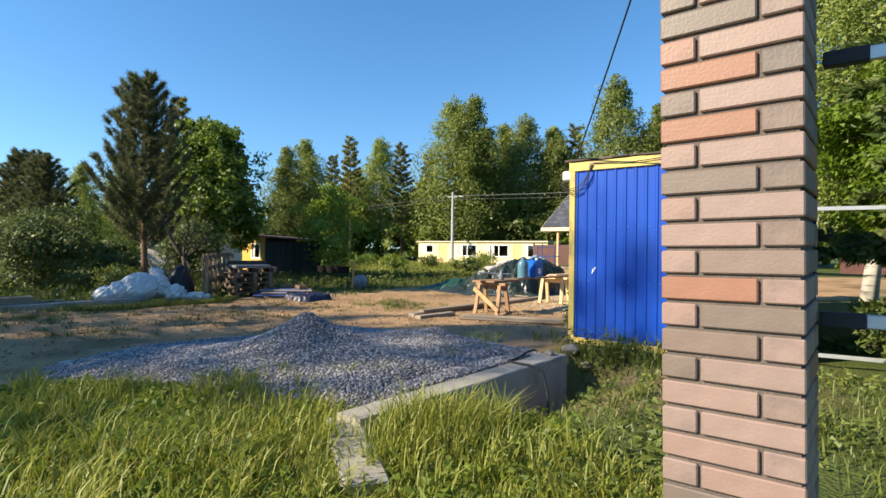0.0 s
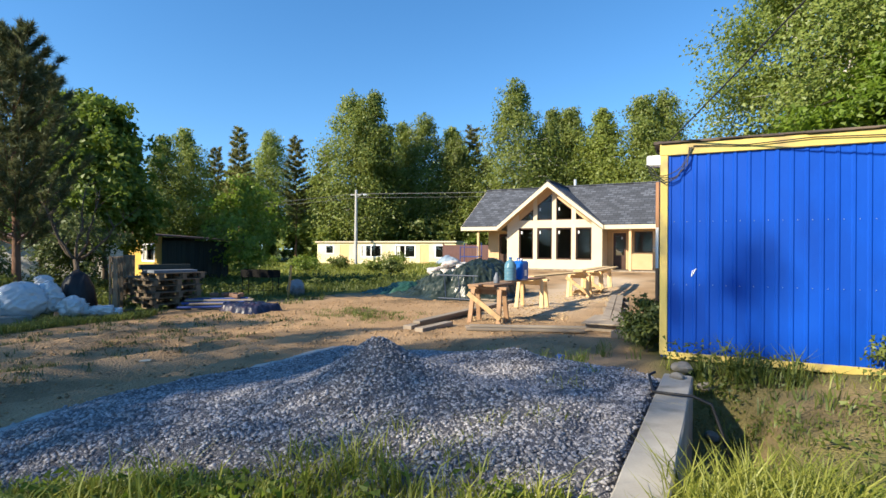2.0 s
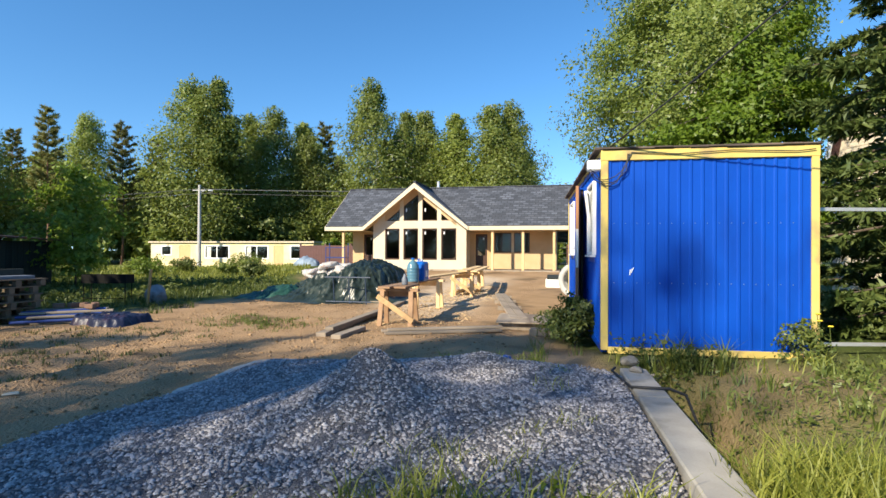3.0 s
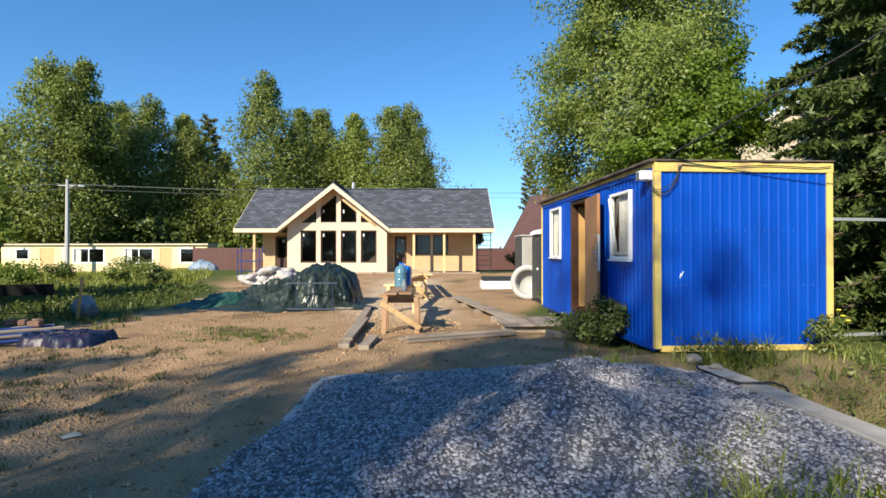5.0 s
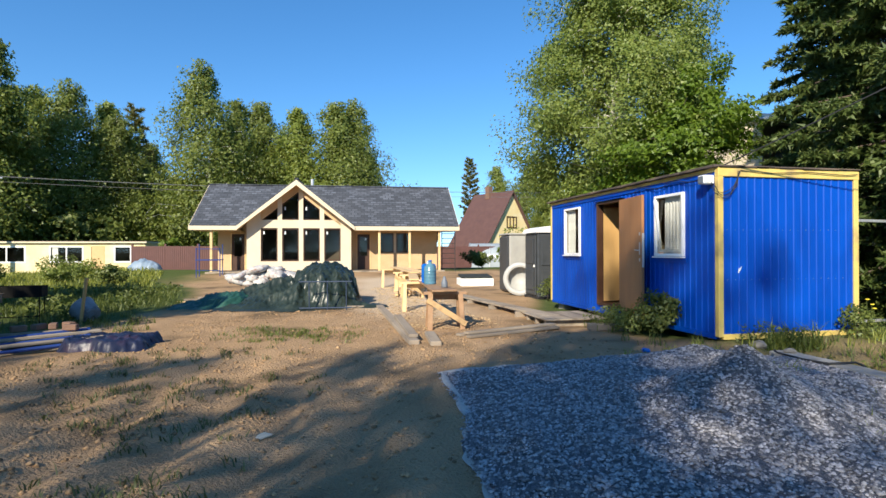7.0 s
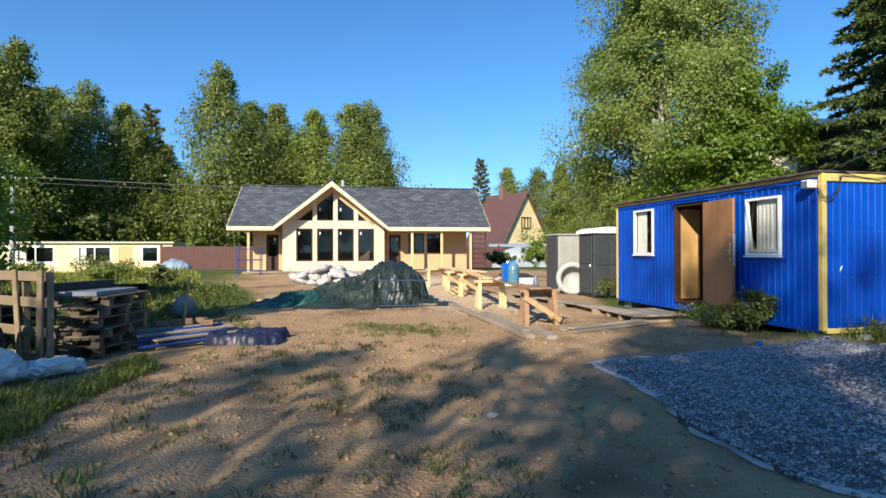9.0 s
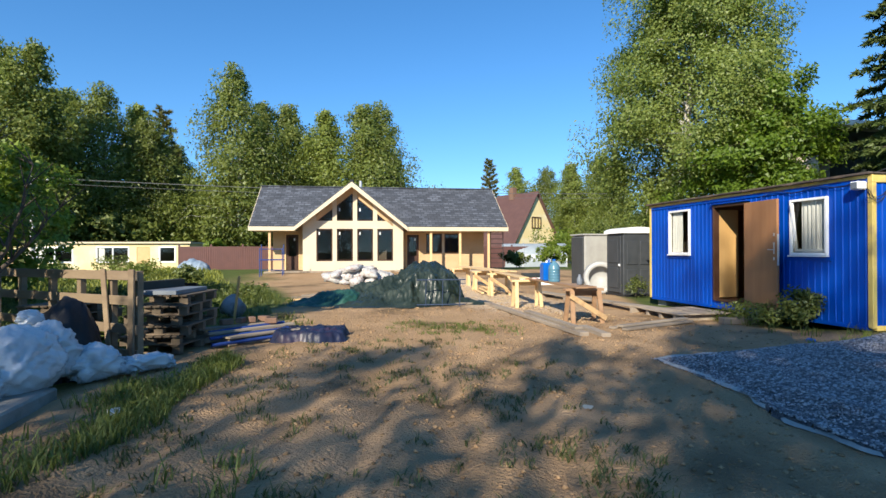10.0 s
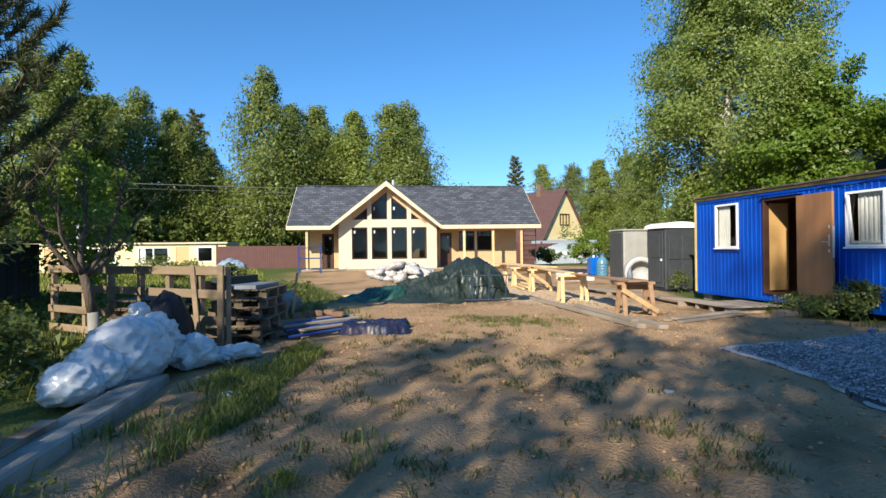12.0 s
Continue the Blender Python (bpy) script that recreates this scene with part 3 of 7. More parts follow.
def build_cabin():
    W, L, Z0, Z1 = 2.46, 6.17, 0.22, 2.66
    cab = thing("site_cabin", pose(1.76, 7.52, 0, 0, 0, -38.6), "blue ribbed steel site cabin, yellow posts, open brown door", "cabin")
    door, w1, w2 = (2.68, 3.62, 0.38, 2.42), (4.48, 5.30, 1.37, 2.46), (0.80, 1.58, 1.37, 2.40)
    # end wall towards the lane, and its opposite
    g = Geo()
    rib_wall(g, W - 0.16, Z0 + 0.015, Z1 - 0.12, pose(0.08, 0.03, 0))
    part("end_wall", g, M_BLUE, cab)
    g = Geo()
    rib_wall(g, W - 0.16, Z0 + 0.08, Z1 - 0.12, pose(W - 0.08, L - 0.03, 0, 0, 0, 180))
    part("end_wall", g, M_BLUE, cab)
    g = Geo()
    rib_wall(g, L - 0.12, Z0 + 0.06, Z1 - 0.10, pose(W - 0.03, 0.06, 0, 0, 0, 90))
    part("back_wall", g, M_BLUE, cab)
    # long wall with door and windows: its own x runs from the far end to the near one
    at = pose(0.03, L - 0.06, 0, 0, 0, -90)
    flip = lambda o: (L - 0.06 - o[1], L - 0.06 - o[0], o[2], o[3])
    g = Geo()
    rib_wall(g, L - 0.12, Z0 + 0.01, Z1 - 0.10, at, [flip(door), flip(w1), flip(w2)])
    part("front_wall", g, M_BLUE, cab)
    # lining that closes the room
    g = Geo()
    g.box(0.10, 0.10, Z0 + 0.1, W - 0.1, L - 0.1, Z0 + 0.14)
    g.box(0.10, 0.10, Z1 - 0.14, W - 0.1, L - 0.1, Z1 - 0.12)
    g.box(W - 0.14, 0.10, Z0 + 0.14, W - 0.1, L - 0.1, Z1 - 0.14)
    g.box(0.10, 0.08, Z0 + 0.14, W - 0.14, 0.11, Z1 - 0.14).box(0.10, L - 0.11, Z0 + 0.14, W - 0.14, L - 0.08, Z1 - 0.14)
    g.box(0.10, 2.55, Z0 + 0.14, W - 0.14, 2.60, Z1 - 0.14)
    part("lining", g, M_DOORWOOD, cab, "brown panelled lining")
    part("inner_door", Geo().box(0.13, 3.63, 0.4, 0.62, 3.67, 2.38, 0.004), M_INNERWOOD, cab, "varnished yellow pine inner door")
    # yellow frame
    for x, y, w in ((0.0, 0.0, 0.085), (W - 0.085, 0.0, 0.085), (0.0, L - 0.07, 0.07), (W - 0.085, L - 0.07, 0.07)):
        part("corner_post", Geo().box(x, y, Z0 - 0.02, x + w, y + 0.085 if y == 0 else y + 0.07, Z1 - 0.1, 0.006), M_YELLOW, cab)
    part("end_beam", Geo().box(-0.005, -0.005, Z1 - 0.12, W + 0.005, 0.08, Z1 + 0.01, 0.006), M_YELLOW, cab)
    part("end_beam", Geo().box(0, L - 0.08, Z1 - 0.12, W, L, Z1 + 0.01, 0.006), M_YELLOW, cab)
    part("side_beam", Geo().box(-0.004, 0.08, Z1 - 0.045, 0.07, L - 0.08, Z1 + 0.012, 0.005), M_YELLOW, cab)
    part("side_beam", Geo().box(W - 0.07, 0.08, Z1 - 0.1, W, L - 0.08, Z1 + 0.01, 0.005), M_YELLOW, cab)
    part("side_panel", Geo().box(0.005, 0.085, Z1 - 0.115, 0.06, L - 0.085, Z1 - 0.047), M_BLUE, cab)
    part("base_beam", Geo().box(0.085, 0.0, Z0 - 0.06, W - 0.085, 0.08, Z0 + 0.022, 0.006), M_YELLOW, cab)
    part("base_beam", Geo().box(0.01, 0.09, Z0 - 0.06, 0.08, L - 0.08, Z0 + 0.012, 0.006), M_BLUE, cab)
    part("base_beam", Geo().box(W - 0.08, 0.09, Z0 - 0.06, W - 0.01, L - 0.08, Z0 + 0.07, 0.006), M_YELLOW, cab)
    part("floor_frame", Geo().box(0.1, 0.1, Z0 - 0.03, W - 0.1, L - 0.1, Z0 + 0.09), M_BLACK, cab)
    # roof with a ragged felt edge
    g = Geo()
    g.box(-0.04, -0.012, Z1 + 0.014, W + 0.012, L + 0.03, Z1 + 0.035, 0.006)
    r = random.Random(3)
    for i in range(30):
        y = i * L / 30
        g.box(-0.07 - r.random() * 0.02, y, Z1 + 0.01 + r.random() * 0.01, 0.03, y + L / 30 + 0.03, Z1 + 0.052, 0.004)
    for i in range(12):
        x = i * W / 12
        g.box(x, -0.02 - r.random() * 0.02, Z1 + 0.014 + r.random() * 0.01, x + W / 12 + 0.01, 0.02, Z1 + 0.042, 0.004)
    part("roof", g, M_ROOFFELT, cab, "dark roofing felt with a ragged edge")
    for x in (0.15, W - 0.5):
        for y in (0.1, 2.9, L - 0.5):
            part("support_block", Geo().box(x, y, -0.2, x + 0.35, y + 0.35, Z0 - 0.03, 0.01), M_CONCRETE, cab)
    # windows
    for (a, b, z0, z1), cur in ((w1, (0.02, 0.6)), (w2, (0.22, 0.93))):
        framed_window(cab, pose(0.015, b, z0, 0, 0, -90), b - a, z1 - z0, (), 0.045, M_WHITE, "window", cur, 0.07)
        part("window_sill", Geo().box(-0.05, a - 0.02, z0 - 0.03, 0.02, b + 0.02, z0 - 0.004, 0.004), M_WHITE, cab)
        part("wall_infill", Geo().box(0.005, a - 0.06, z0 - 0.10, 0.02, b + 0.06, z0 - 0.034), M_BLUE, cab)
    # tilted sash of the nearer window
    g = Geo()
    a, b, z0, z1 = w2
    g.box(0, -0.02, 0, 0.05, 0.02, z1 - z0 - 0.12, 0.004).box(0.05, -0.02, 0, b - a - 0.1, 0.02, 0.05, 0.004)
    part("tilted_sash", g, M_WHITE, cab, "", False, pose(0.06, b - 0.06, z0 + 0.06, 7, 0, -90))
    # door frame, leaf swung outwards, handle and lock
    a, b, z0, z1 = door
    g = Geo()
    g.box(-0.02, a - 0.05, z0 - 0.04, 0.12, a, z1 + 0.05, 0.004).box(-0.02, b, z0 - 0.04, 0.12, b + 0.05, z1 + 0.05, 0.004)
    g.box(-0.02, a, z1, 0.12, b, z1 + 0.05, 0.004).box(-0.02, a, z0 - 0.05, 0.12, b, z0, 0.004)
    part("door_frame", g, M_DARKFRAME, cab)
    leaf = part("door", Geo().box(0, -0.025, -0.08, 0.98, 0.025, z1 - z0 + 0.03, 0.006), M_DOORWOOD, cab, "brown wooden door leaf swung wide open", False, pose(-0.035, a - 0.01, z0 - 0.01, 0, 0, -97))
    h = Geo()
    h.box(0.885, -0.032, 1.02, 0.92, -0.024, 1.24, 0.003).tube([(0.902, -0.03, 1.1), (0.902, -0.075, 1.1), (0.79, -0.075, 1.105)], 0.009, 8)
    part("handle", h, M_STEEL, leaf, "dull steel lever handle")
    part("lock_plate", Geo().box(0.885, -0.031, 0.90, 0.92, -0.024, 0.96, 0.003), M_STEEL, leaf)
    part("lock_plate", Geo().box(0.885, -0.031, 1.36, 0.92, -0.024, 1.42, 0.003), M_STEEL, leaf)
    part("edge_strip", Geo().box(0.981, -0.02, 0.8, 0.985, 0.02, 1.4), M_STEEL, leaf)
    part("canopy_strip", Geo().box(-0.06, a - 0.1, z1 + 0.06, 0.02, b + 0.1, z1 + 0.085, 0.004), M_BLUE, cab)
    # lamp, junction box and loose cables at the corner
    part("floodlight", Geo().box(-0.16, 0.10, 2.44, 0.02, 0.25, 2.57, 0.015), M_WHITE, cab, "small white wall floodlight")
    part("floodlight_glass", Geo().box(-0.165, 0.12, 2.455, -0.158, 0.23, 2.555), M_PALEGREY, cab)
    g = Geo()
    r = random.Random(7)
    for k in range(3):
        p = [Vector((0.35 - 0.02 * k, -0.02, 2.62))]
        for i in range(1, 9):
            p.append(Vector((0.35 - i * 0.06 + r.uniform(-0.02, 0.02), -0.03, 2.60 - 0.30 * math.sin(i / 8 * 2.6) - 0.04 * k + r.uniform(-0.015, 0.015))))
        g.tube(p, 0.006, 6)
    g.tube([(-0.02, 0.1 + i * 0.2, 2.60 - 0.08 * math.sin(i * 0.7) ** 2) for i in range(12)], 0.006, 6)
    g.tube([(0.35, -0.02, 2.63), (0.9, -0.03, 2.60), (1.5, -0.03, 2.63), (2.2, -0.03, 2.60), (2.4, -0.03, 2.62)], 0.006, 6)
    part("cable", g, M_BLACK, cab, "loose black cables at the eaves")
    rivet = Geo().box(0, 0, 0, 0.008, 0.006, 0.008, 0.002).mesh("rivet", [M_STEEL])
    for i in range(16):
        for z in (1.03, 1.76):
            part("rivet", rivet, None, cab, "", False, pose(0.15 + i * 0.135, 0.012, z))
    g = Geo()
    for x, z, l, tilt in ((0.335, 1.13, 0.07, 8), (0.352, 1.16, 0.06, 24), (0.36, 1.20, 0.035, 50)):
        g.box(0, 0, 0, 0.009, 0.006, l, 0, pose(x, 0.012, z, 0, tilt, 0))
    part("scuff", g, M_WHITE, cab, "chipped pale scuff in the paint")
    return cab


build_cabin()


# ---- timber house ----
def build_house():
    B = 0.42
    house = thing("timber_house", pose(6.15, 33.58, 0, 0, 0, -41.5), "new cream timber house with dark shingle roof and glazed gable", "house")
    pitch = (5.42 - 2.86) / 3.8
    mz = lambda y: 2.86 + pitch * y
    gz = lambda x: 5.33 - 0.806 * abs(x - 5.42)
    vy = (5.33 - 2.86) / pitch
    # roof slopes
    front_l = [(0, 0), (2.36, 0), (5.42, vy), (5.42, 3.8), (0, 3.8)]
    front_r = [(8.48, 0), (14.22, 0), (14.22, 3.8), (5.42, 3.8), (5.42, vy)]
    for poly in (front_l, front_r):
        part("roof_slope", Geo().slab([(x, y, mz(y)) for x, y in poly], 0.10), M_SHINGLE, house)
    part("roof_slope", Geo().slab([(0, 3.8, mz(3.8)), (14.22, 3.8, mz(3.8)), (14.22, 8.6, mz(3.8) - 4.8 * pitch), (0, 8.6, mz(3.8) - 4.8 * pitch)], 0.10), M_SHINGLE, house)
    for s in (-1, 1):
        pts = [(5.42, -0.08, 5.35), (5.42 + s * 3.07, -0.08, gz(5.42 + 3.07) + 0.02), (5.42 + s * 3.07, 0.0, gz(5.42 + 3.07) + 0.02), (5.42, vy, 5.35)]
        part("gable_slope", Geo().slab(pts if s > 0 else pts[::-1], 0.10), M_SHINGLE, house)
    part("ridge_cap", Geo().beam((0, 3.8, 5.44), (14.22, 3.8, 5.44), 0.22, 0.05), M_SHINGLE, house)
    part("ridge_cap", Geo().beam((5.42, -0.1, 5.37), (5.42, vy, 5.37), 0.2, 0.04), M_SHINGLE, house)
    # fascias, rakes and soffits
    part("fascia", Geo().box(-0.03, -0.05, 2.60, 2.40, -0.005, 2.82, 0.005), M_FASCIA, house)
    part("fascia", Geo().box(8.44, -0.05, 2.60, 14.25, -0.005, 2.82, 0.005), M_FASCIA, house)
    for s in (-1, 1):
        x1 = 5.42 + s * 3.07
        g = Geo().prism([(5.42, 5.28), (5.42, 5.0), (x1, 2.60), (x1, 2.80)], -0.14, -0.09)
        part("rake_board", g, M_FASCIA, house)
        g = Geo().prism([(5.42, 5.20), (5.42, 5.14), (x1, 2.66), (x1, 2.72)], -0.085, 0.62)
        part("gable_soffit", g, M_OSB, house)
    for x in (-0.03, 14.2):
        g = Geo()
        g.slab([(x, 0, mz(0) - 0.02), (x + 0.05, 0, mz(0) - 0.02), (x + 0.05, 3.8, mz(3.8) - 0.02), (x, 3.8, mz(3.8) - 0.02)], 0.2)
        part("end_rake", g, M_FASCIA, house)
    part("soffit", Geo().box(0.02, 0.0, 2.60, 2.36, 1.9, 2.63), M_OSB, house)
    part("soffit", Geo().box(8.48, 0.0, 2.60, 14.2, 1.9, 2.63), M_OSB, house)
    # floor slab and foundation
    part("foundation", Geo().box(0.9, 0.45, -0.1, 13.35, 8.2, B - 0.06, 0.01), M_CONCRETE, house)
    part("porch_floor", Geo().box(0.75, 0.05, B - 0.13, 13.45, 2.1, B - 0.02, 0.01), M_OLDWOOD, house)
    # glazed gable wall
    cols = [(3.47, 4.35), (4.59, 5.47), (5.71, 6.59), (6.83, 7.71)]
    cols = [(a + (0 if i == 0 else -0.005), b) for i, (a, b) in enumerate(cols)]
    wall = part("gable_wall", Geo().box(2.74, 0.6, B - 0.02, 8.28, 0.8, 0.93), M_CREAM, house)
    for i, (x0, x1) in enumerate(zip([2.74] + [c[1] for c in cols], [c[0] for c in cols] + [8.28])):
        xs = [x0] + ([5.42] if x0 < 5.42 < x1 else []) + [x1]
        g = Geo().prism([(x0, 0.93)] + [(x1, 0.93)] + [(x, gz(x) - 0.12) for x in xs[::-1]], 0.6, 0.8)
        part("pier", g, M_CREAM, wall)
    for x0, x1 in cols:
        part("spandrel", Geo().box(x0, 0.6, 2.74, x1, 0.8, 3.18), M_CREAM, wall)
        top = [(x, gz(x) - 0.62) for x in ([x0, 5.42, x1] if x0 < 5.42 < x1 else [x0, x1])]
        hi = [(x, gz(x) - 0.12) for x, _ in top]
        part("head_board", Geo().prism(top + hi[::-1], 0.6, 0.8), M_OSB, wall)
        framed_window(house, pose(x0, 0.70, 0.94), x1 - x0, 1.79, (), 0.07, M_DARKFRAME, "tall_window")
        part("sticker", Geo().box(x0 + 0.12, 0.685, 2.40, x0 + 0.19, 0.69, 2.56), M_WHITE, house, "small white paper sticker")
        pane = part("gable_pane", Geo().add([(x, 0.704, z) for x, z in [(x0, 3.18), (x1, 3.18)] + top[::-1]], [tuple(range(2 + len(top)))]), M_GLASS, house)
        pane.visible_shadow = False
        if top[0][1] > 3.5 and top[-1][1] > 3.5:
            part("sticker", Geo().box(x0 + 0.12, 0.685, 3.72, x0 + 0.19, 0.69, 3.90), M_WHITE, house, "small white paper sticker")
        g = Geo().box(x0, 0.69, 3.18, x1, 0.74, 3.24, 0.003)
        for (xa, za), (xb, zb) in zip(top, top[1:]):
            g.beam((xa, 0.715, za - 0.03), (xb, 0.715, zb - 0.03), 0.05, 0.06, up=(0, 1, 0))
        if top[0][1] - 3.18 > 0.3:
            g.box(x0, 0.69, 3.24, x0 + 0.05, 0.74, top[0][1])
        if top[-1][1] - 3.18 > 0.3:
            g.box(x1 - 0.05, 0.69, 3.24, x1, 0.74, top[-1][1])
        part("gable_frame", g, M_DARKFRAME, house)
    # returns between gable wall and porch walls
    part("return_wall", Geo().box(2.74, 0.8, B - 0.02, 2.9, 1.9, 3.2), M_CREAM, house)
    part("return_wall", Geo().box(8.12, 0.8, B - 0.02, 8.28, 1.9, 3.2), M_CREAM, house)

    def porch_wall(x0, x1, holes, name):
        g = Geo()
        cuts = sorted({x0, x1, *[h[0] for h in holes], *[h[1] for h in holes]})
        for a, b in zip(cuts, cuts[1:]):
            h = [h for h in holes if h[0] <= a and b <= h[1]]
            if not h:
                g.box(a, 1.9, B - 0.02, b, 2.1, 3.0)
            else:
                if h[0][2] > B:
                    g.box(a, 1.9, B - 0.02, b, 2.1, h[0][2])
                g.box(a, 1.9, h[0][3], b, 2.1, 3.0)
        part(name, g, M_OSB, house)
    porch_wall(0.95, 2.9, [(1.62, 2.42, 0.41, 2.50)], "porch_wall")
    porch_wall(8.12, 13.25, [(8.56, 9.36, 0.41, 2.50), (9.75, 11.75, 1.38, 2.52)], "porch_wall")
    for x in (1.62, 8.56):
        d = part("glazed_door", Geo().box(x + 0.05, 1.95, B, x + 0.75, 2.0, 1.2, 0.006).box(x + 0.05, 1.95, 1.2, x + 0.18, 2.0, 2.45, 0.004).box(x + 0.62, 1.95, 1.2, x + 0.75, 2.0, 2.45, 0.004).box(x + 0.18, 1.95, 2.3, x + 0.62, 2.0, 2.45, 0.004), M_DARKFRAME, house)
        part("pane", Geo().add([(x + 0.18, 1.975, 1.2), (x + 0.62, 1.975, 1.2), (x + 0.62, 1.975, 2.3), (x + 0.18, 1.975, 2.3)], [(0, 1, 2, 3)]), M_GLASS, d).visible_shadow = False
        part("sticker", Geo().box(x + 0.48, 1.94, 2.1, x + 0.56, 1.945, 2.24), M_WHITE, d)
        part("door_frame", Geo().box(x, 1.88, B, x + 0.05, 2.02, 2.5, 0.004).box(x + 0.75, 1.88, B, x + 0.80, 2.02, 2.5, 0.004).box(x + 0.05, 1.88, 2.45, x + 0.75, 2.02, 2.5, 0.004), M_PINE, house)
    framed_window(house, pose(9.75, 1.95, 1.38), 0.95, 1.14, (0.4,), 0.06, M_DARKFRAME, "porch_window")
    part("window_pier", Geo().box(10.7, 1.9, 1.38, 10.85, 2.1, 2.52), M_CREAM, house)
    framed_window(house, pose(10.85, 1.95, 1.38), 0.9, 1.14, (), 0.06, M_DARKFRAME, "porch_window")
    part("end_wall", Geo().box(0.95, 2.1, B - 0.02, 1.15, 7.9, 3.0).prism([(0, 0), (0.01, 0), (0.01, 0.01)], 3, 3.01), M_CREAM, house)
    part("end_wall", Geo().box(13.05, 2.1, B - 0.02, 13.25, 7.9, 3.0), M_CREAM, house)
    part("back_wall", Geo().box(1.15, 7.7, B - 0.02, 13.05, 7.9, 3.0), M_CREAM, house)
    for x in (0.97, 13.07):
        g = Geo()
        v = [(x, 1.0, 3.0), (x, 7.9, 3.0), (x, 3.8, mz(3.8) - 0.15)]
        g.add(v + [(a + 0.15, b, c) for a, b, c in v], [(0, 2, 1), (3, 4, 5), (0, 1, 4, 3), (1, 2, 5, 4), (2, 0, 3, 5)])
        part("attic_wall", g, M_CREAM, house)
    # floor and an added partition in the darkened room colour, as shade behind the glazing
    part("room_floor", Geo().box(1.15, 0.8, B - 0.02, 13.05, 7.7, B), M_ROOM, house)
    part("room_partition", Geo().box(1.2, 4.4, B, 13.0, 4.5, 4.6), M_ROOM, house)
    for x in (0.98, 9.75, 11.42, 13.08):
        part("porch_post", Geo().box(x, 0.14, B - 0.02, x + 0.13, 0.27, 2.60, 0.008), M_PINE, house)
    part("chimney_pipe", Geo().tube([(5.9, 3.9, 5.3), (5.9, 3.9, 5.85)], 0.09, 10), M_STEEL, house)
    return house


build_house()


# ---- low cream hut ----
M_HUT = material("pale_yellow_hut_paint", (0.72, 0.58, 0.28), (0.80, 0.67, 0.38), 0.8, 0.8, 0.2, fine=25, third=(0.76, 0.68, 0.48))
M_TAN = material("tan_door_paint", (0.55, 0.36, 0.16), (0.64, 0.44, 0.22), 3, 0.7, 0.1)


def build_hut():
    hut = thing("long_hut", pose(9.1, 46.7, 0, 0, 0, -41.5), "long low pale yellow hut with a flat roof and white windows", "hut")
    holes = [(-14.55, -13.5, 0.98, 1.84, 0), (-10.2, -7.8, 0.72, 1.88, 1.2), (-6.3, -4.1, 0.72, 1.88, 1.1), (-2.1, -0.95, 0.72, 1.88, 0)]
    doors = [(-12.7, -11.6), (-3.6, -2.7)]
    cuts = sorted({-15.6, 0.0, *[v for h in holes for v in h[:2]], *[v for d in doors for v in d]})
    for a, b in zip(cuts, cuts[1:]):
        h = [h for h in holes if h[0] <= a and b <= h[1]]
        d = [k for k in doors if k[0] <= a and b <= k[1]]
        g = Geo()
        if h:
            g.box(a, 0, -0.1, b, 0.12, h[0][2])
            part("wall_panel", Geo().box(a, 0, h[0][3], b, 0.12, 2.08), M_HUT, hut)
        elif d:
            g.box(a, 0, 1.86, b, 0.12, 2.08)
        else:
            g.box(a, 0, -0.1, b, 0.12, 2.08)
        part("wall_panel", g, M_HUT, hut)
    for x in (-15.6, -0.12):
        part("end_wall", Geo().box(x, 0.12, -0.1, x + 0.12, 4, 2.08), M_HUT, hut)
    part("back_wall", Geo().box(-15.6, 4, -0.1, 0, 4.1, 2.08), M_HUT, hut)
    part("roof", Geo().box(-15.75, -0.2, 2.09, 0.15, 4.2, 2.22, 0.01), M_FASCIA, hut)
    part("roof_felt", Geo().box(-15.78, -0.23, 2.222, 0.18, 4.23, 2.25, 0.005), M_ROOFFELT, hut)
    part("inner_wall", Geo().box(-15.4, 2.0, 0, -0.2, 2.05, 2.05), M_ROOM, hut)
    for a, b, z0, z1, m in holes:
        framed_window(hut, pose(a, 0.03, z0), b - a, z1 - z0, (m,) if m else (), 0.09, M_WHITE, "window", (0.03, 0.22) if m else False)
    for a, b in doors:
        part("door", Geo().box(a + 0.02, 0.02, 0, b - 0.02, 0.07, 1.85, 0.008), M_TAN, hut)
    return hut


build_hut()


# ---- yellow shed with a dark lean-to ----
M_OCHRE = material("ochre_boarding", (0.56, 0.33, 0.06), (0.66, 0.42, 0.10), 2, 0.8, 0.3, fine=20, stretch=(1, 1, 4))
M_TAR = material("tarred_boards", (0.022, 0.026, 0.022), (0.045, 0.05, 0.042), 3, 0.85, 0.3, stretch=(4, 4, 0.3), vary=0.2)
M_RUSTROOF = material("brown_roof_sheet", (0.12, 0.065, 0.045), (0.19, 0.105, 0.075), 2, 0.8, 0.3, fine=30)


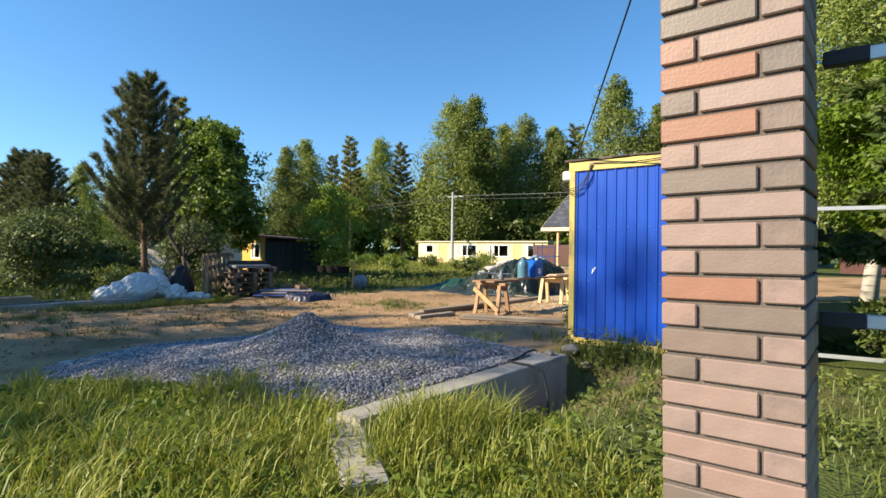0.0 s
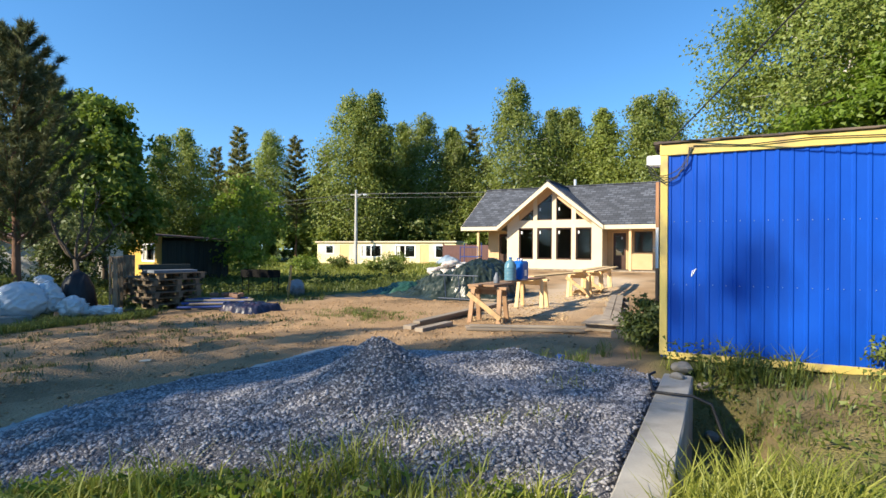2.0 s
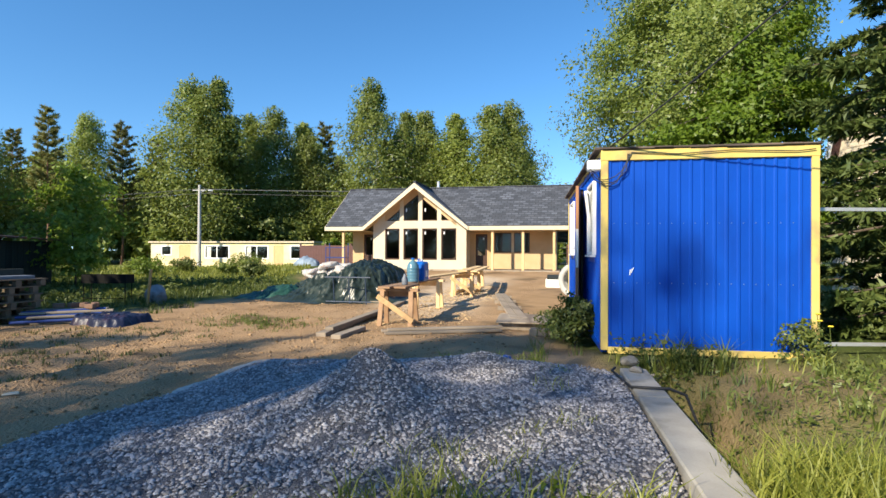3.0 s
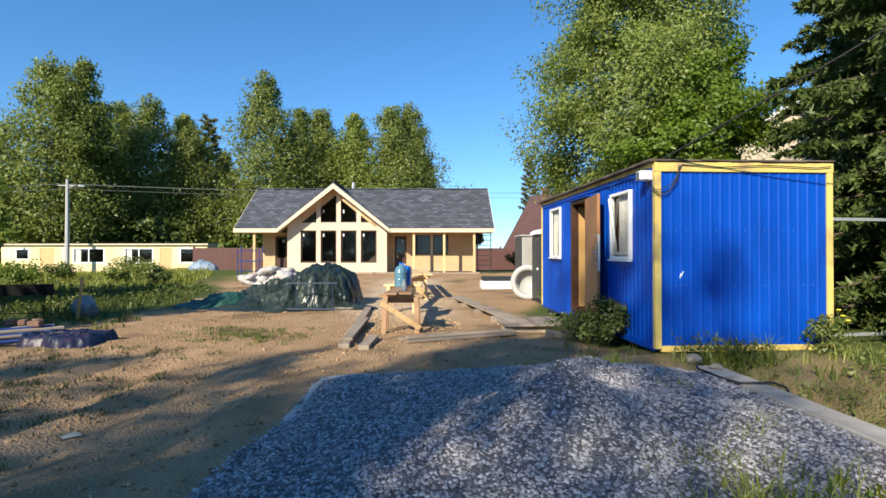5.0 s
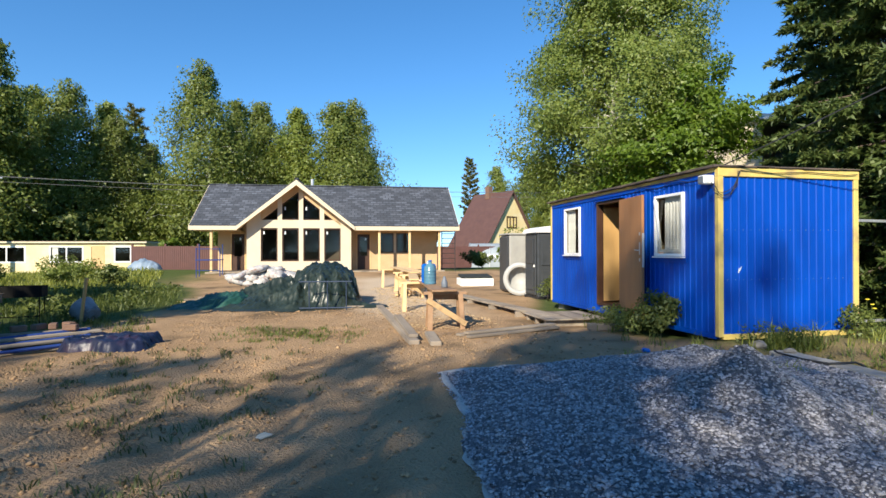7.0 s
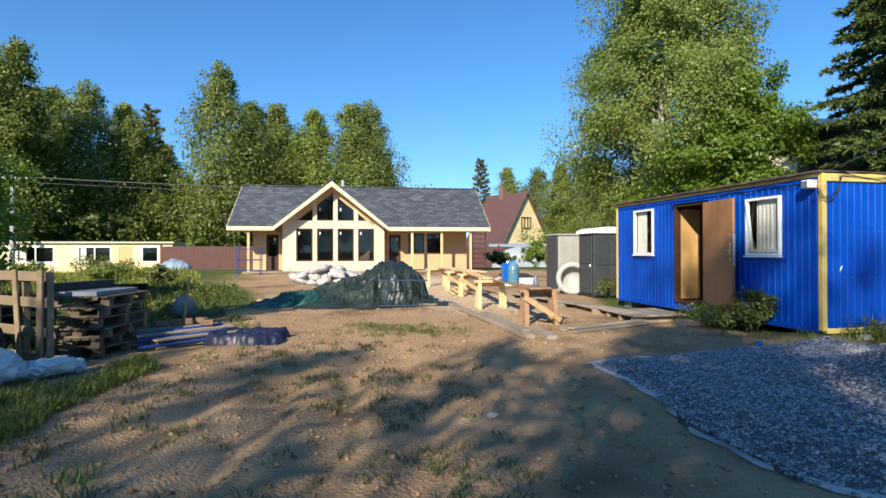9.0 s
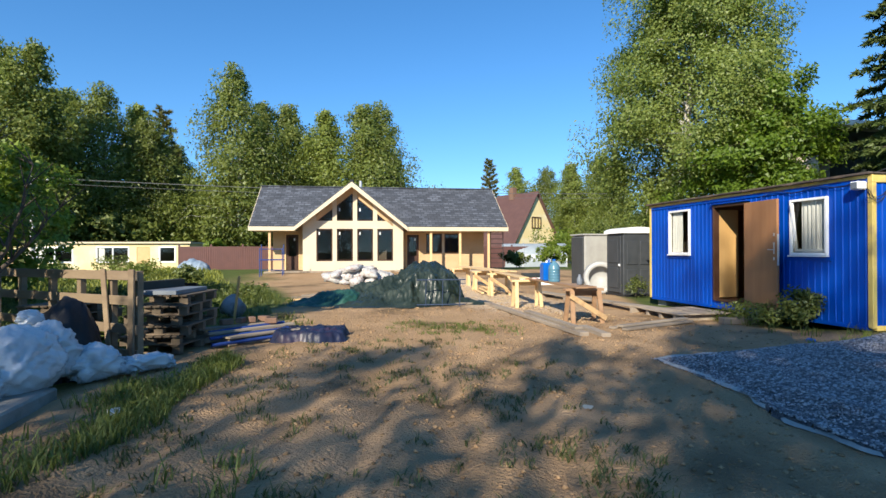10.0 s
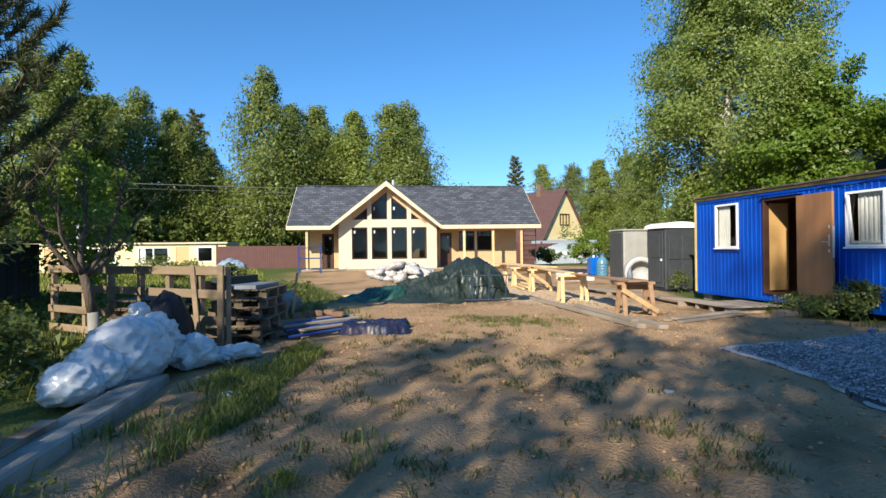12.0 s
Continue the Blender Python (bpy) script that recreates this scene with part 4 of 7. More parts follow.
def build_shed():
    shed = thing("yellow_shed", pose(-8.3, 25.1, 0, 0, 0, 40), "small ochre shed with a dark boarded side and brown roof", "shed")
    # x runs along the dark side, y along the yellow front to the back left
    for i in range(15):
        g = Geo().box(i * 0.19, 0.0, -0.05, i * 0.19 + 0.182, 0.03 + 0.008 * (i % 3), 1.72, 0.004)
        part("board", g, M_TAR, shed)
    part("end_board", Geo().box(2.83, 0.04, -0.05, 2.87, 2.6, 1.72), M_TAR, shed)
    g = Geo()
    g.box(-0.03, 0.05, -0.05, 0.02, 2.9, 0.85).box(-0.03, 0.05, 1.62, 0.02, 2.9, 1.95)
    g.box(-0.03, 0.05, 0.85, 0.02, 0.55, 1.62).box(-0.03, 1.7, 0.85, 0.02, 2.9, 1.62)
    part("front_wall", g, M_OCHRE, shed)
    framed_window(shed, pose(-0.01, 1.70, 0.85, 0, 0, -90), 1.15, 0.77, (), 0.08, M_WHITE, "window", (0.0, 0.25))
    part("back_wall", Geo().box(0.02, 2.85, -0.05, 2.83, 2.9, 1.9), M_TAR, shed)
    part("inner_wall", Geo().box(0.8, 0.1, 0, 0.85, 2.8, 1.7), M_ROOM, shed)
    part("roof", Geo().slab([(-0.45, -0.35, 1.95), (3.15, -0.35, 1.78), (3.15, 3.2, 1.98), (-0.45, 3.2, 2.15)], 0.06), M_RUSTROOF, shed)
    return shed


build_shed()


# ---- trees ----
def leaf_cloud(pts, size, r, long=1.0, flat=0.5, wide=0.62, face=None):
    """Small three-cornered leaves round the points; face: which way they turn on the whole."""
    n = len(pts)
    if face is None:
        a = r.randn(n, 3)
        a[:, 2] *= flat
        a /= np.linalg.norm(a, axis=1)[:, None]
        b = np.cross(a, r.randn(n, 3))
    else:
        nor = face + 0.6 * r.randn(n, 3)
        a = np.cross(nor, r.randn(n, 3))
        a /= np.linalg.norm(a, axis=1)[:, None] + 1e-9
        b = np.cross(nor, a)
    b /= np.linalg.norm(b, axis=1)[:, None] + 1e-9
    s = (size * r.uniform(0.7, 1.4, n))[:, None]
    v = np.stack([pts - a * s * long * 0.9, pts + a * s * long * 0.7 + b * s * wide, pts + a * s * long * 0.8 - b * s * wide * 0.9], 1).reshape(-1, 3)
    return v, np.arange(3 * n).reshape(n, 3)


def grow(seed, H, profile, limbs, leaves, leaf, base=0.15, rise=0.5, droop=0.25, spread=0.35, trunk_r=None, lean=0.0, shed=0.0, uneven=0.35):
    """Trunk with limbs, and leaf points in clumps along the limbs. profile(f): crown radius at the share f of the height."""
    r = np.random.RandomState(seed)
    g = Geo()
    tr = trunk_r or H * 0.014
    top = np.array([lean * H, 0.0, H])
    n = 9
    wob = np.cumsum(r.randn(n, 2) * 0.012 * H, 0)
    line = [Vector((top[0] * (i / (n - 1)) ** 1.5 + wob[i][0] * min(1, i / 3), wob[i][1] * min(1, i / 3), H * 0.985 * i / (n - 1) - (0.15 if i == 0 else 0))) for i in range(n)]
    g.tube(line, [tr * (1.25 if i == 0 else 1 - 0.93 * i / (n - 1)) for i in range(n)], 8)

    def at(f):
        k = min(f * (n - 1), n - 1.001)
        i = int(k)
        return np.array(line[i].lerp(line[i + 1], k - i))
    pts, faces = [], []
    per = leaves // limbs
    for i in range(limbs):
        f = base + (1 - base) * ((i + r.rand()) / limbs) ** 0.9
        rad = profile(f) * r.uniform(0.9 - uneven, 0.9 + uneven)
        a = i * 2.399 + r.rand() * 0.9
        p0 = at(f)
        out = np.array([math.cos(a), math.sin(a), 0.0])
        m = 7
        curve = []
        for k in range(m):
            u = k / (m - 1)
            q = p0 + out * rad * u + np.array([0, 0, rad * (rise * (1.15 - f) ** 0.5 * u - droop * u * u)]) + r.randn(3) * 0.05 * rad * u
            q[2] = min(q[2], H * 1.02)
            curve.append(q)
        if rad > 0.3:
            g.tube([Vector(c) for c in curve], [max(0.006, tr * 0.32 * (1 - f * 0.7) * (1 - 0.9 * k / (m - 1))) for k in range(m)], 4, False)
        curve = np.array(curve)
        # clumps along the limb
        c = max(3, int(rad * 4))
        u = 0.25 + 0.75 * np.sqrt(r.rand(c))
        kk = np.minimum(u * (m - 1), m - 1.001)
        k0 = kk.astype(int)
        mid = curve[k0] + (curve[k0 + 1] - curve[k0]) * (kk - k0)[:, None]
        mid = mid + r.randn(c, 3) * spread * (0.25 + 0.30 * rad)
        w = max(6, int(per * (0.3 + 0.9 * rad / max(profile(0.35), 0.1))))
        pick = r.randint(0, c, w)
        sd = spread * (0.32 + 0.13 * rad)
        o = np.clip(r.randn(w, 3), -1.7, 1.7) * sd
        o[:, 2] = o[:, 2] * 0.75 - shed * np.abs(r.randn(w))
        p = mid[pick] + o
        away = p - p0
        away[:, 2] = 0.35 * away[:, 2] + 0.75 * rad
        away /= np.linalg.norm(away, axis=1)[:, None] + 1e-6
        pts.append(p)
        faces.append(away)
    pts, faces = np.concatenate(pts), np.concatenate(faces)
    v, q = leaf_cloud(pts, leaf, r, 1.15, 0.5, 0.72, faces)
    return g, v, q


def conifer(seed, H, profile, limbs, twigs, per, needle, wide, base=0.1, rise=0.1, droop=0.4, tip=0.15, hang=-0.3, trunk_r=0.15, reach=0.3):
    """Straight trunk, whorled limbs, side twigs set with needles. hang: how far the twigs rise or sag."""
    r = np.random.RandomState(seed)
    g = Geo()
    n = 8
    wob = np.cumsum(r.randn(n, 2) * 0.004 * H, 0)
    line = np.array([(wob[i][0], wob[i][1], H * i / (n - 1) - (0.2 if i == 0 else 0)) for i in range(n)])
    g.tube([Vector(p) for p in line], [trunk_r * (1.15 if i == 0 else 1 - 0.95 * i / (n - 1)) for i in range(n)], 8)
    big = max(profile(k / 20) for k in range(21))
    pts, ax = [], []
    for i in range(limbs):
        f = base + (0.985 - base) * ((i + r.rand()) / limbs) ** 0.92
        L = profile(f) * r.uniform(0.72, 1.15)
        a = i * 2.399 + r.rand() * 0.8
        k = min(int(f * (n - 1)), n - 2)
        p0 = line[k] + (line[k + 1] - line[k]) * (f * (n - 1) - k)
        out = np.array([math.cos(a), math.sin(a), 0.0])
        side = np.array([-out[1], out[0], 0.0])
        u = np.linspace(0, 1, 6)[:, None]
        curve = p0 + out * L * u + np.array([0, 0, 1.0]) * L * (rise * u - droop * u ** 2 + tip * u ** 3)
        if L > 0.25:
            g.tube([Vector(c) for c in curve], [max(0.006, trunk_r * 0.24 * (1 - 0.6 * f) * (1 - 0.85 * j / 5)) for j in range(6)], 4, False)
        nt = max(5, int(twigs * (0.25 + 0.75 * L / big)))
        w = np.append(r.uniform(0.12, 1.0, nt - 2), [0.97, 1.0])
        kk = np.minimum(w * 5, 4.999)
        k0 = kk.astype(int)
        b = curve[k0] + (curve[k0 + 1] - curve[k0]) * (kk - k0)[:, None]
        sg = r.choice([-1.0, 1.0], nt)[:, None] * r.uniform(0.3, 0.95, nt)[:, None]
        sg[-2:] *= 0.1
        d = out * 0.6 + side * sg + np.array([0, 0, 1.0]) * hang * r.uniform(0.5, 1.4, nt)[:, None]
        d /= np.linalg.norm(d, axis=1)[:, None]
        tl = (0.14 + reach * L * (1.05 - w)) * r.uniform(0.7, 1.2, nt)
        v = np.tile(np.linspace(0.03, 1, per), nt)[:, None]
        ti = np.repeat(np.arange(nt), per)
        pts.append(b[ti] + d[ti] * tl[ti][:, None] * v + np.array([0, 0, -0.12]) * (tl[ti][:, None] * v) * (hang < 0) + r.randn(len(ti), 3) * 0.012)
        ax.append(d[ti] * 0.75 + 0.5 * r.randn(len(ti), 3))
    pts, ax = np.concatenate(pts), np.concatenate(ax)
    ax /= np.linalg.norm(ax, axis=1)[:, None] + 1e-9
    c = np.cross(ax, r.randn(len(pts), 3))
    c /= np.linalg.norm(c, axis=1)[:, None] + 1e-9
    s = r.uniform(0.65, 1.25, len(pts))[:, None]
    v = np.stack([pts - c * s * wide, pts + c * s * wide, pts + ax * s * needle], 1).reshape(-1, 3)
    return g, v, np.arange(3 * len(pts)).reshape(-1, 3)


def tree_thing(name, spec, bark, leafmat, m, label, category, group=""):
    g, v, q = spec
    t = thing(name, m, label, category, group)
    part("trunk", g, bark, t, "", True)
    part("crown", panel_mesh("crown", v, q, leafmat), leafmat, t)
    return t


def crown_round(R, low=0.15, peak=0.45):
    return lambda f: R * max(0.08, math.sin(math.pi * min(1, max(0, (f - low * 0.6) / (1.03 - low * 0.6))) ** (math.log(0.5) / math.log(peak))) ** 0.7)


def crown_cone(R, low=0.05):
    return lambda f: R * max(0.03, (1.02 - f) / (1 - low)) ** 0.85


def crown_birch(R):
    return lambda f: R * max(0.06, min(1, (f - 0.05) / 0.3) * (1.02 - f) ** 0.6 * 1.3)


# big trees by the cabin
tree_thing("birch_tree", grow(11, 14.8, crown_birch(3.1), 150, 215000, 0.046, 0.13, 0.85, 0.75, 0.38, 0.17, shed=0.18, uneven=0.26), M_BIRCHBARK, L_SILVER, pose(10.5, 13.3, 0, 0, 0, 20), "tall leafy birch behind the blue cabin", "tree")
tree_thing("maple_tree", grow(12, 6.6, crown_round(1.75), 80, 46000, 0.055, 0.12, 0.55, 0.35, 0.36, 0.1), M_BARK, L_BRIGHT, pose(9.2, 10.2, 0), "bright green leafy tree close behind the cabin", "tree")
tree_thing("spruce_tree", conifer(13, 14, crown_cone(3.15), 290, 54, 20, 0.15, 0.032, 0.03, 0.05, 0.42, 0.22, -0.32, 0.2), M_BARK, L_SPRUCE, pose(7.4, 5.2, 0), "tall dark green spruce beside the cabin", "tree", "spruces by the fence")
tree_thing("spruce_tree", conifer(14, 12, crown_cone(2.25), 170, 40, 20, 0.14, 0.028, 0.02, 0.05, 0.42, 0.22, -0.32, 0.18), M_BARK, L_SPRUCE, pose(9.6, 6.6, 0), "dense green spruce behind the rail fence", "tree", "spruces by the fence")
# trees on the other side of the yard
PINE = tree_thing("pine_tree", conifer(15, 6.5, lambda f: 1.75 * min(1, (f - 0.1) / 0.12) * max(0.04, 1.03 - f) ** 0.6, 92, 28, 36, 0.17, 0.010, 0.20, 0.35, -0.45, 0.1, 1.1, 0.11, 0.22), M_PINEBARK, L_PINE, pose(-9.2, 16.6, 0), "dark bushy young pine with upright candles", "tree")
tree_thing("broadleaf_tree", grow(16, 6.9, crown_round(1.9, 0.2, 0.42), 70, 34000, 0.085, 0.2, 0.6, 0.3, 0.4, 0.1), M_BARK, L_MAPLE, pose(-9.7, 23.4, 0), "leafy tree beside the ochre shed", "tree")

for k, (x, y, h) in enumerate(((-15.2, 20.5, 0.72), (-17.5, 22.5, 0.8), (-20.5, 22.5, 0.78), (-23, 24, 0.95))):
    copy_thing(PINE, pose(x, y, 0, 0, 0, 70 * k) @ Matrix.Diagonal((h * 1.2, h * 1.2, h, 1)))


# ---- woods behind the plot ----
FAR_BIRCH = [(-18.4, 61.1, 13.2), (-16.9, 65.6, 14.8), (-8.5, 71.1, 16), (-20, 29.9, 6), (-25.6, 43, 8.4), (0.6, 64.3, 19.2), (3.3, 63.9, 19.7), (7.7, 69.3, 17.8), (10.9, 68.5, 18.4), (15.1, 69.4, 17.8), (20.2, 74, 14.8), (18.8, 57.3, 19.8), (24.6, 63.3, 19.3), (25.4, 58.3, 18), (29.7, 60.5, 15.8), (27.1, 52.6, 16.8), (29.8, 51, 17.6), (32.7, 50.9, 18.1), (35, 51.5, 13.4), (54.5, 47.3, 13.3), (59.5, 44.8, 13.4), (46.8, 34.6, 11.5), (36.8, 26.5, 9.2), (47.8, 32.6, 11.8), (44, 29.2, 11), (51, 37.5, 12.2), (13.6, 66.5, 15.5), (22.3, 60.2, 15.5)]
FAR_PINE = [(-10.4, 60.8, 14), (-5, 63.4, 13.7), (-2.1, 71.5, 14), (-15, 72.2, 13.8), (-30.1, 37.4, 7.2), (-27.4, 36.9, 7.8), (-13.3, 26.9, 8.9), (-26.6, 29.9, 6.8), (5.3, 65.6, 16.3), (17.4, 70.8, 17.8), (52.5, 50.2, 14.3)]


def build_woods():
    birches = [tree_thing("far_birch", grow(40 + k, 16, lambda f, k=k: (3.1 + 0.5 * k) * max(0.05, min(1, (f - 0.02) / 0.22) * (1.03 - f) ** 0.7 * 1.25), 130, 31000, 0.11, 0.05, 0.8, 0.6, 0.55, 0.13, 0.04, 0.3, 0.48), M_BIRCHBARK, L_BIRCH, pose(*FAR_BIRCH[k][:2], 0, 0, 0, 50 * k) @ Matrix.Scale(FAR_BIRCH[k][2] / 16, 4), "slender sunlit birch in the wood behind the plot", "tree", "far birches") for k in range(3)]
    pines = [tree_thing("far_pine", conifer(50 + k, 16, lambda f, k=k: (2.3 + 0.3 * k) * max(0.1, min(1, (f - 0.25) / 0.2)) * max(0.04, 1.03 - f) ** 0.6, 60, 20, 15, 0.40, 0.05, 0.3, 0.45, 0.1, 0.1, 0.35, 0.16, 0.3), M_PINEBARK, L_FARPINE, pose(*FAR_PINE[k][:2], 0, 0, 0, 70 * k) @ Matrix.Scale(FAR_PINE[k][2] / 16, 4), "brownish green pine in the wood behind the plot", "tree", "far pines") for k in range(2)]
    r = random.Random(5)
    for i, (x, y, h) in enumerate(FAR_BIRCH[3:]):
        copy_thing(birches[i % 3], pose(x, y, 0, 0, 0, r.uniform(0, 360)) @ Matrix.Diagonal((h / 16 * r.uniform(0.9, 1.1), h / 16 * r.uniform(0.9, 1.1), h / 16, 1)) @ Matrix.Diagonal((16 / FAR_BIRCH[i % 3][2],) * 3 + (1,)))
    for i, (x, y, h) in enumerate(FAR_PINE[2:]):
        copy_thing(pines[i % 2], pose(x, y, 0, 0, 0, r.uniform(0, 360)) @ Matrix.Diagonal((h / 16,) * 3 + (1,)) @ Matrix.Diagonal((16 / FAR_PINE[i % 2][2],) * 3 + (1,)))
    # second and third rows fill the depth of the wood
    back = [tree_thing("back_birch", grow(61, 12, crown_birch(3.2), 50, 8000, 0.31, 0.05, 0.8, 0.6, 0.6, 0.12, shed=0.2), M_BIRCHBARK, L_BIRCH, pose(-40, 78, 0), "birch deep in the wood", "tree", "trees deep in the wood"), tree_thing("back_pine", conifer(62, 12, lambda f: 2.4 * max(0.1, min(1, (f - 0.2) / 0.2)) * max(0.04, 1.03 - f) ** 0.6, 44, 16, 8, 0.5, 0.05, 0.25, 0.45, 0.1, 0.1, 0.3, 0.12), M_PINEBARK, L_FARPINE, pose(-36, 80, 0), "pine deep in the wood", "tree", "trees deep in the wood")]
    for i in range(46):
        a = radians(-42 + 112 * (i + r.random()) / 46)
        d = r.uniform(66, 88)
        x, y = -3 + d * math.sin(a), 4 + d * math.cos(a)
        lo = 0.62 if -12 < math.degrees(a) < 38 else 0.5
        if 40 < math.degrees(a) < 60:
            continue
        h = r.uniform(9.5, 14) * (lo + 0.3)
        copy_thing(back[i % 3 == 0], pose(x, y, 0, 0, 0, r.uniform(0, 360)) @ Matrix.Diagonal((h / 12 * 1.15, h / 12 * 1.15, h / 12, 1)))
    # trees beyond the lane that shade the yard: full ones near it, tall thin ones behind
    full = grow(71, 16, crown_birch(4.6), 40, 5000, 0.17, 0.12, 0.8, 0.5, 0.75, 0.13)
    thin = grow(72, 16, crown_birch(3.6), 30, 1500, 0.17, 0.3, 0.9, 0.5, 0.8, 0.13)
    for spec, rows in ((full, [(-15.8, 3.0, 8.6, 0.8), (-20.5, 5.0, 11.8, 0.58), (-24.5, 0.9, 16.5, 0.6), (-25.2, 5.2, 13.6, 0.58), (-19.5, 2.2, 13.4, 0.62), (-22, 9.2, 10.5, 0.85), (-30, -1.5, 22, 0.5)]), (thin, [(-36, -5.4, 25, 0.5)])):
        for k, (x, y, h, w) in enumerate(rows):
            at = pose(x, y, 0, 0, 0, 77 * k)
            if k == 0:
                first = tree_thing("lane_tree", spec, M_BARK, L_BIRCH, at @ Matrix.Diagonal((h / 16 * w, h / 16 * w, h / 16, 1)), "loose-leaved tree along the lane", "tree", "trees along the lane")
                h0, w0 = h, w
            else:
                copy_thing(first, at @ Matrix.Diagonal((h / 16 * w, h / 16 * w, h / 16, 1)) @ Matrix.Diagonal((16 / h0 / w0, 16 / h0 / w0, 16 / h0, 1)))


build_woods()


# ---- brick gate pillar and rails ----
def build_pillar():
    # front face from the left edge; x along the face, y into the pillar
    px, py, ang = 0.665, 1.575, -39
    pil = thing("brick_pillar", pose(px, py, 0, 0.75, -0.75, ang), "square gate pillar of mottled red-brown facing brick", "pillar")
    W, D, H = 0.352, 0.352, 2.7
    part("core", Geo().box(0.012, 0.012, -0.35, W - 0.012, D - 0.012, H - 0.01), M_MORTAR, pil, "dark recessed mortar")
    course, hgt = 0.0754, 0.064
    long = Geo().box(0, 0, 0, 0.247, 0.095, hgt, 0.004).mesh("brick_long", [M_BRICK])
    n = int((H + 0.3) / course)
    for i in range(n):
        z = -0.272 + i * course
        for k in range(4):
            # four bricks turn round the core, the other way in the next course
            m = Matrix.Translation((W / 2, D / 2, z)) @ Matrix.Rotation(k * math.pi / 2, 4, "Z") @ Matrix.Translation((-W / 2, -D / 2, 0))
            part("brick", long, None, pil, "", False, m @ Matrix.Translation((0 if i % 2 else W - 0.247, 0, 0)))
    rail = thing("rail_fence", pose(px, py, 0, 0, 0, ang), "bare grey steel fence rails fixed to a brick pillar", "fence")
    for z in (1.235, 2.0):
        part("rail", Geo().box(W + 0.09, 0.30, z, 4.2, 0.32, z + 0.04, 0.003), M_STEEL, rail)
        part("bracket", Geo().box(W - 0.01, 0.29, z - 0.002, W + 0.1, 0.33, z + 0.042, 0.003), M_BLACK, rail, "dark welded bracket")
    part("post", Geo().box(4.2, 0.28, -0.3, 4.26, 0.34, 2.5, 0.003), M_STEEL, rail)
    side = thing("rail_fence", pose(3.72, 6.3, 0, 0, 0, -30), "grey steel fence rails running past the cabin", "fence")
    for z in (0.28, 1.92):
        part("rail", Geo().box(0, 0, z, 5.5, 0.025, z + 0.045, 0.003), M_STEEL, side)
    part("post", Geo().box(5.5, -0.02, -0.2, 5.56, 0.04, 2.3, 0.003), M_STEEL, side)


build_pillar()


# ---- building timber, trestles and boards ----
def gz_at(x, y):
    return float(ground_z(x, y))


def build_trestle(x, y, ang, h, w, mat, brace=True, name="saw_trestle", label="rough wooden trestle with a diagonal brace"):
    t = thing(name, pose(x, y, gz_at(x, y), 0, 0, ang), label, "trestle", "trestles across the yard")
    for sx in (-1, 1):
        for sy in (-1, 1):
            part("leg", Geo().beam((sx * w / 2, sy * 0.22, -0.03), (sx * w / 2 * 0.92, sy * 0.10, h - 0.05), 0.05, 0.09, 0.004, (1, 0, 0)), mat, t)
    part("top_beam", Geo().beam((-w / 2 - 0.1, 0, h - 0.03), (w / 2 + 0.1, 0, h - 0.03), 0.16, 0.055), mat, t)
    part("cross_bar", Geo().beam((-w / 2, 0.14, h - 0.12), (w / 2, 0.14, h - 0.12), 0.03, 0.1), mat, t)
    if brace:
        part("brace", Geo().beam((-w / 2 - 0.05, -0.20, h - 0.14), (w / 2 + 0.06, -0.27, 0.10), 0.03, 0.10, 0.004), M_CHIPPINE, t)
    return t


def loose_board(x0, y0, x1, y1, w, h, z, mat, label, group="boards lying on the sand", name="board"):
    g = Geo()
    d = Vector((x1 - x0, y1 - y0, 0))
    g.box(-w / 2, 0, 0, w / 2, d.length, h, 0.005)
    zz = max(gz_at(x0, y0), gz_at(x1, y1), gz_at((x0 + x1) / 2, (y0 + y1) / 2)) + z
    return solo(name, g, mat, label, "board", pose(x0, y0, zz, 0, 0, math.degrees(math.atan2(d.y, d.x)) - 90), group=group)


build_trestle(1.12, 12.15, -42, 0.70, 0.62, M_REDWOOD)
build_trestle(3.05, 14.65, -42, 0.72, 0.66, M_PINE, False)
build_trestle(5.7, 17.3, -40, 0.74, 0.62, M_PINE)
build_trestle(7.0, 18.9, -40, 0.74, 0.62, M_PINE)
build_trestle(8.6, 21.2, -40, 0.74, 0.7, M_PINE, False)
loose_board(0.75, 12.0, 3.35, 14.75, 0.24, 0.04, 0.705, M_REDWOOD, "dark wet plank laid across two trestles", "boards on the trestles")
loose_board(1.05, 11.95, 1.75, 12.75, 0.24, 0.04, 0.705, M_REDWOOD, "short red-brown board on a trestle", "boards on the trestles")
loose_board(3.0, 14.7, 5.9, 17.5, 0.26, 0.04, 0.73, M_PINE, "fresh pine plank laid across two trestles", "boards on the trestles")
loose_board(5.5, 17.0, 9.1, 21.6, 0.28, 0.04, 0.75, M_PINE, "fresh pine plank laid across three trestles", "boards on the trestles")
loose_board(5.8, 16.8, 9.3, 21.3, 0.22, 0.04, 0.75, M_PINE, "fresh pine plank laid across three trestles", "boards on the trestles")
for k in range(5):
    loose_board(5.6 + 0.1 * k, 17.9 - 0.1 * k, 7.3 + 0.1 * k, 19.6 - 0.1 * k, 0.1, 0.05, 0.02 + 0.055 * (k % 3), M_PINE, "offcut of fresh pine under the trestles", "pine offcuts")
loose_board(-0.65, 11.3, 2.9, 15.85, 0.17, 0.07, 0.0, M_OLDWOOD, "long grey weathered plank lying on sand")
loose_board(-0.45, 11.5, 1.3, 13.6, 0.15, 0.05, 0.072, M_OLDWOOD, "long grey weathered plank lying on sand")
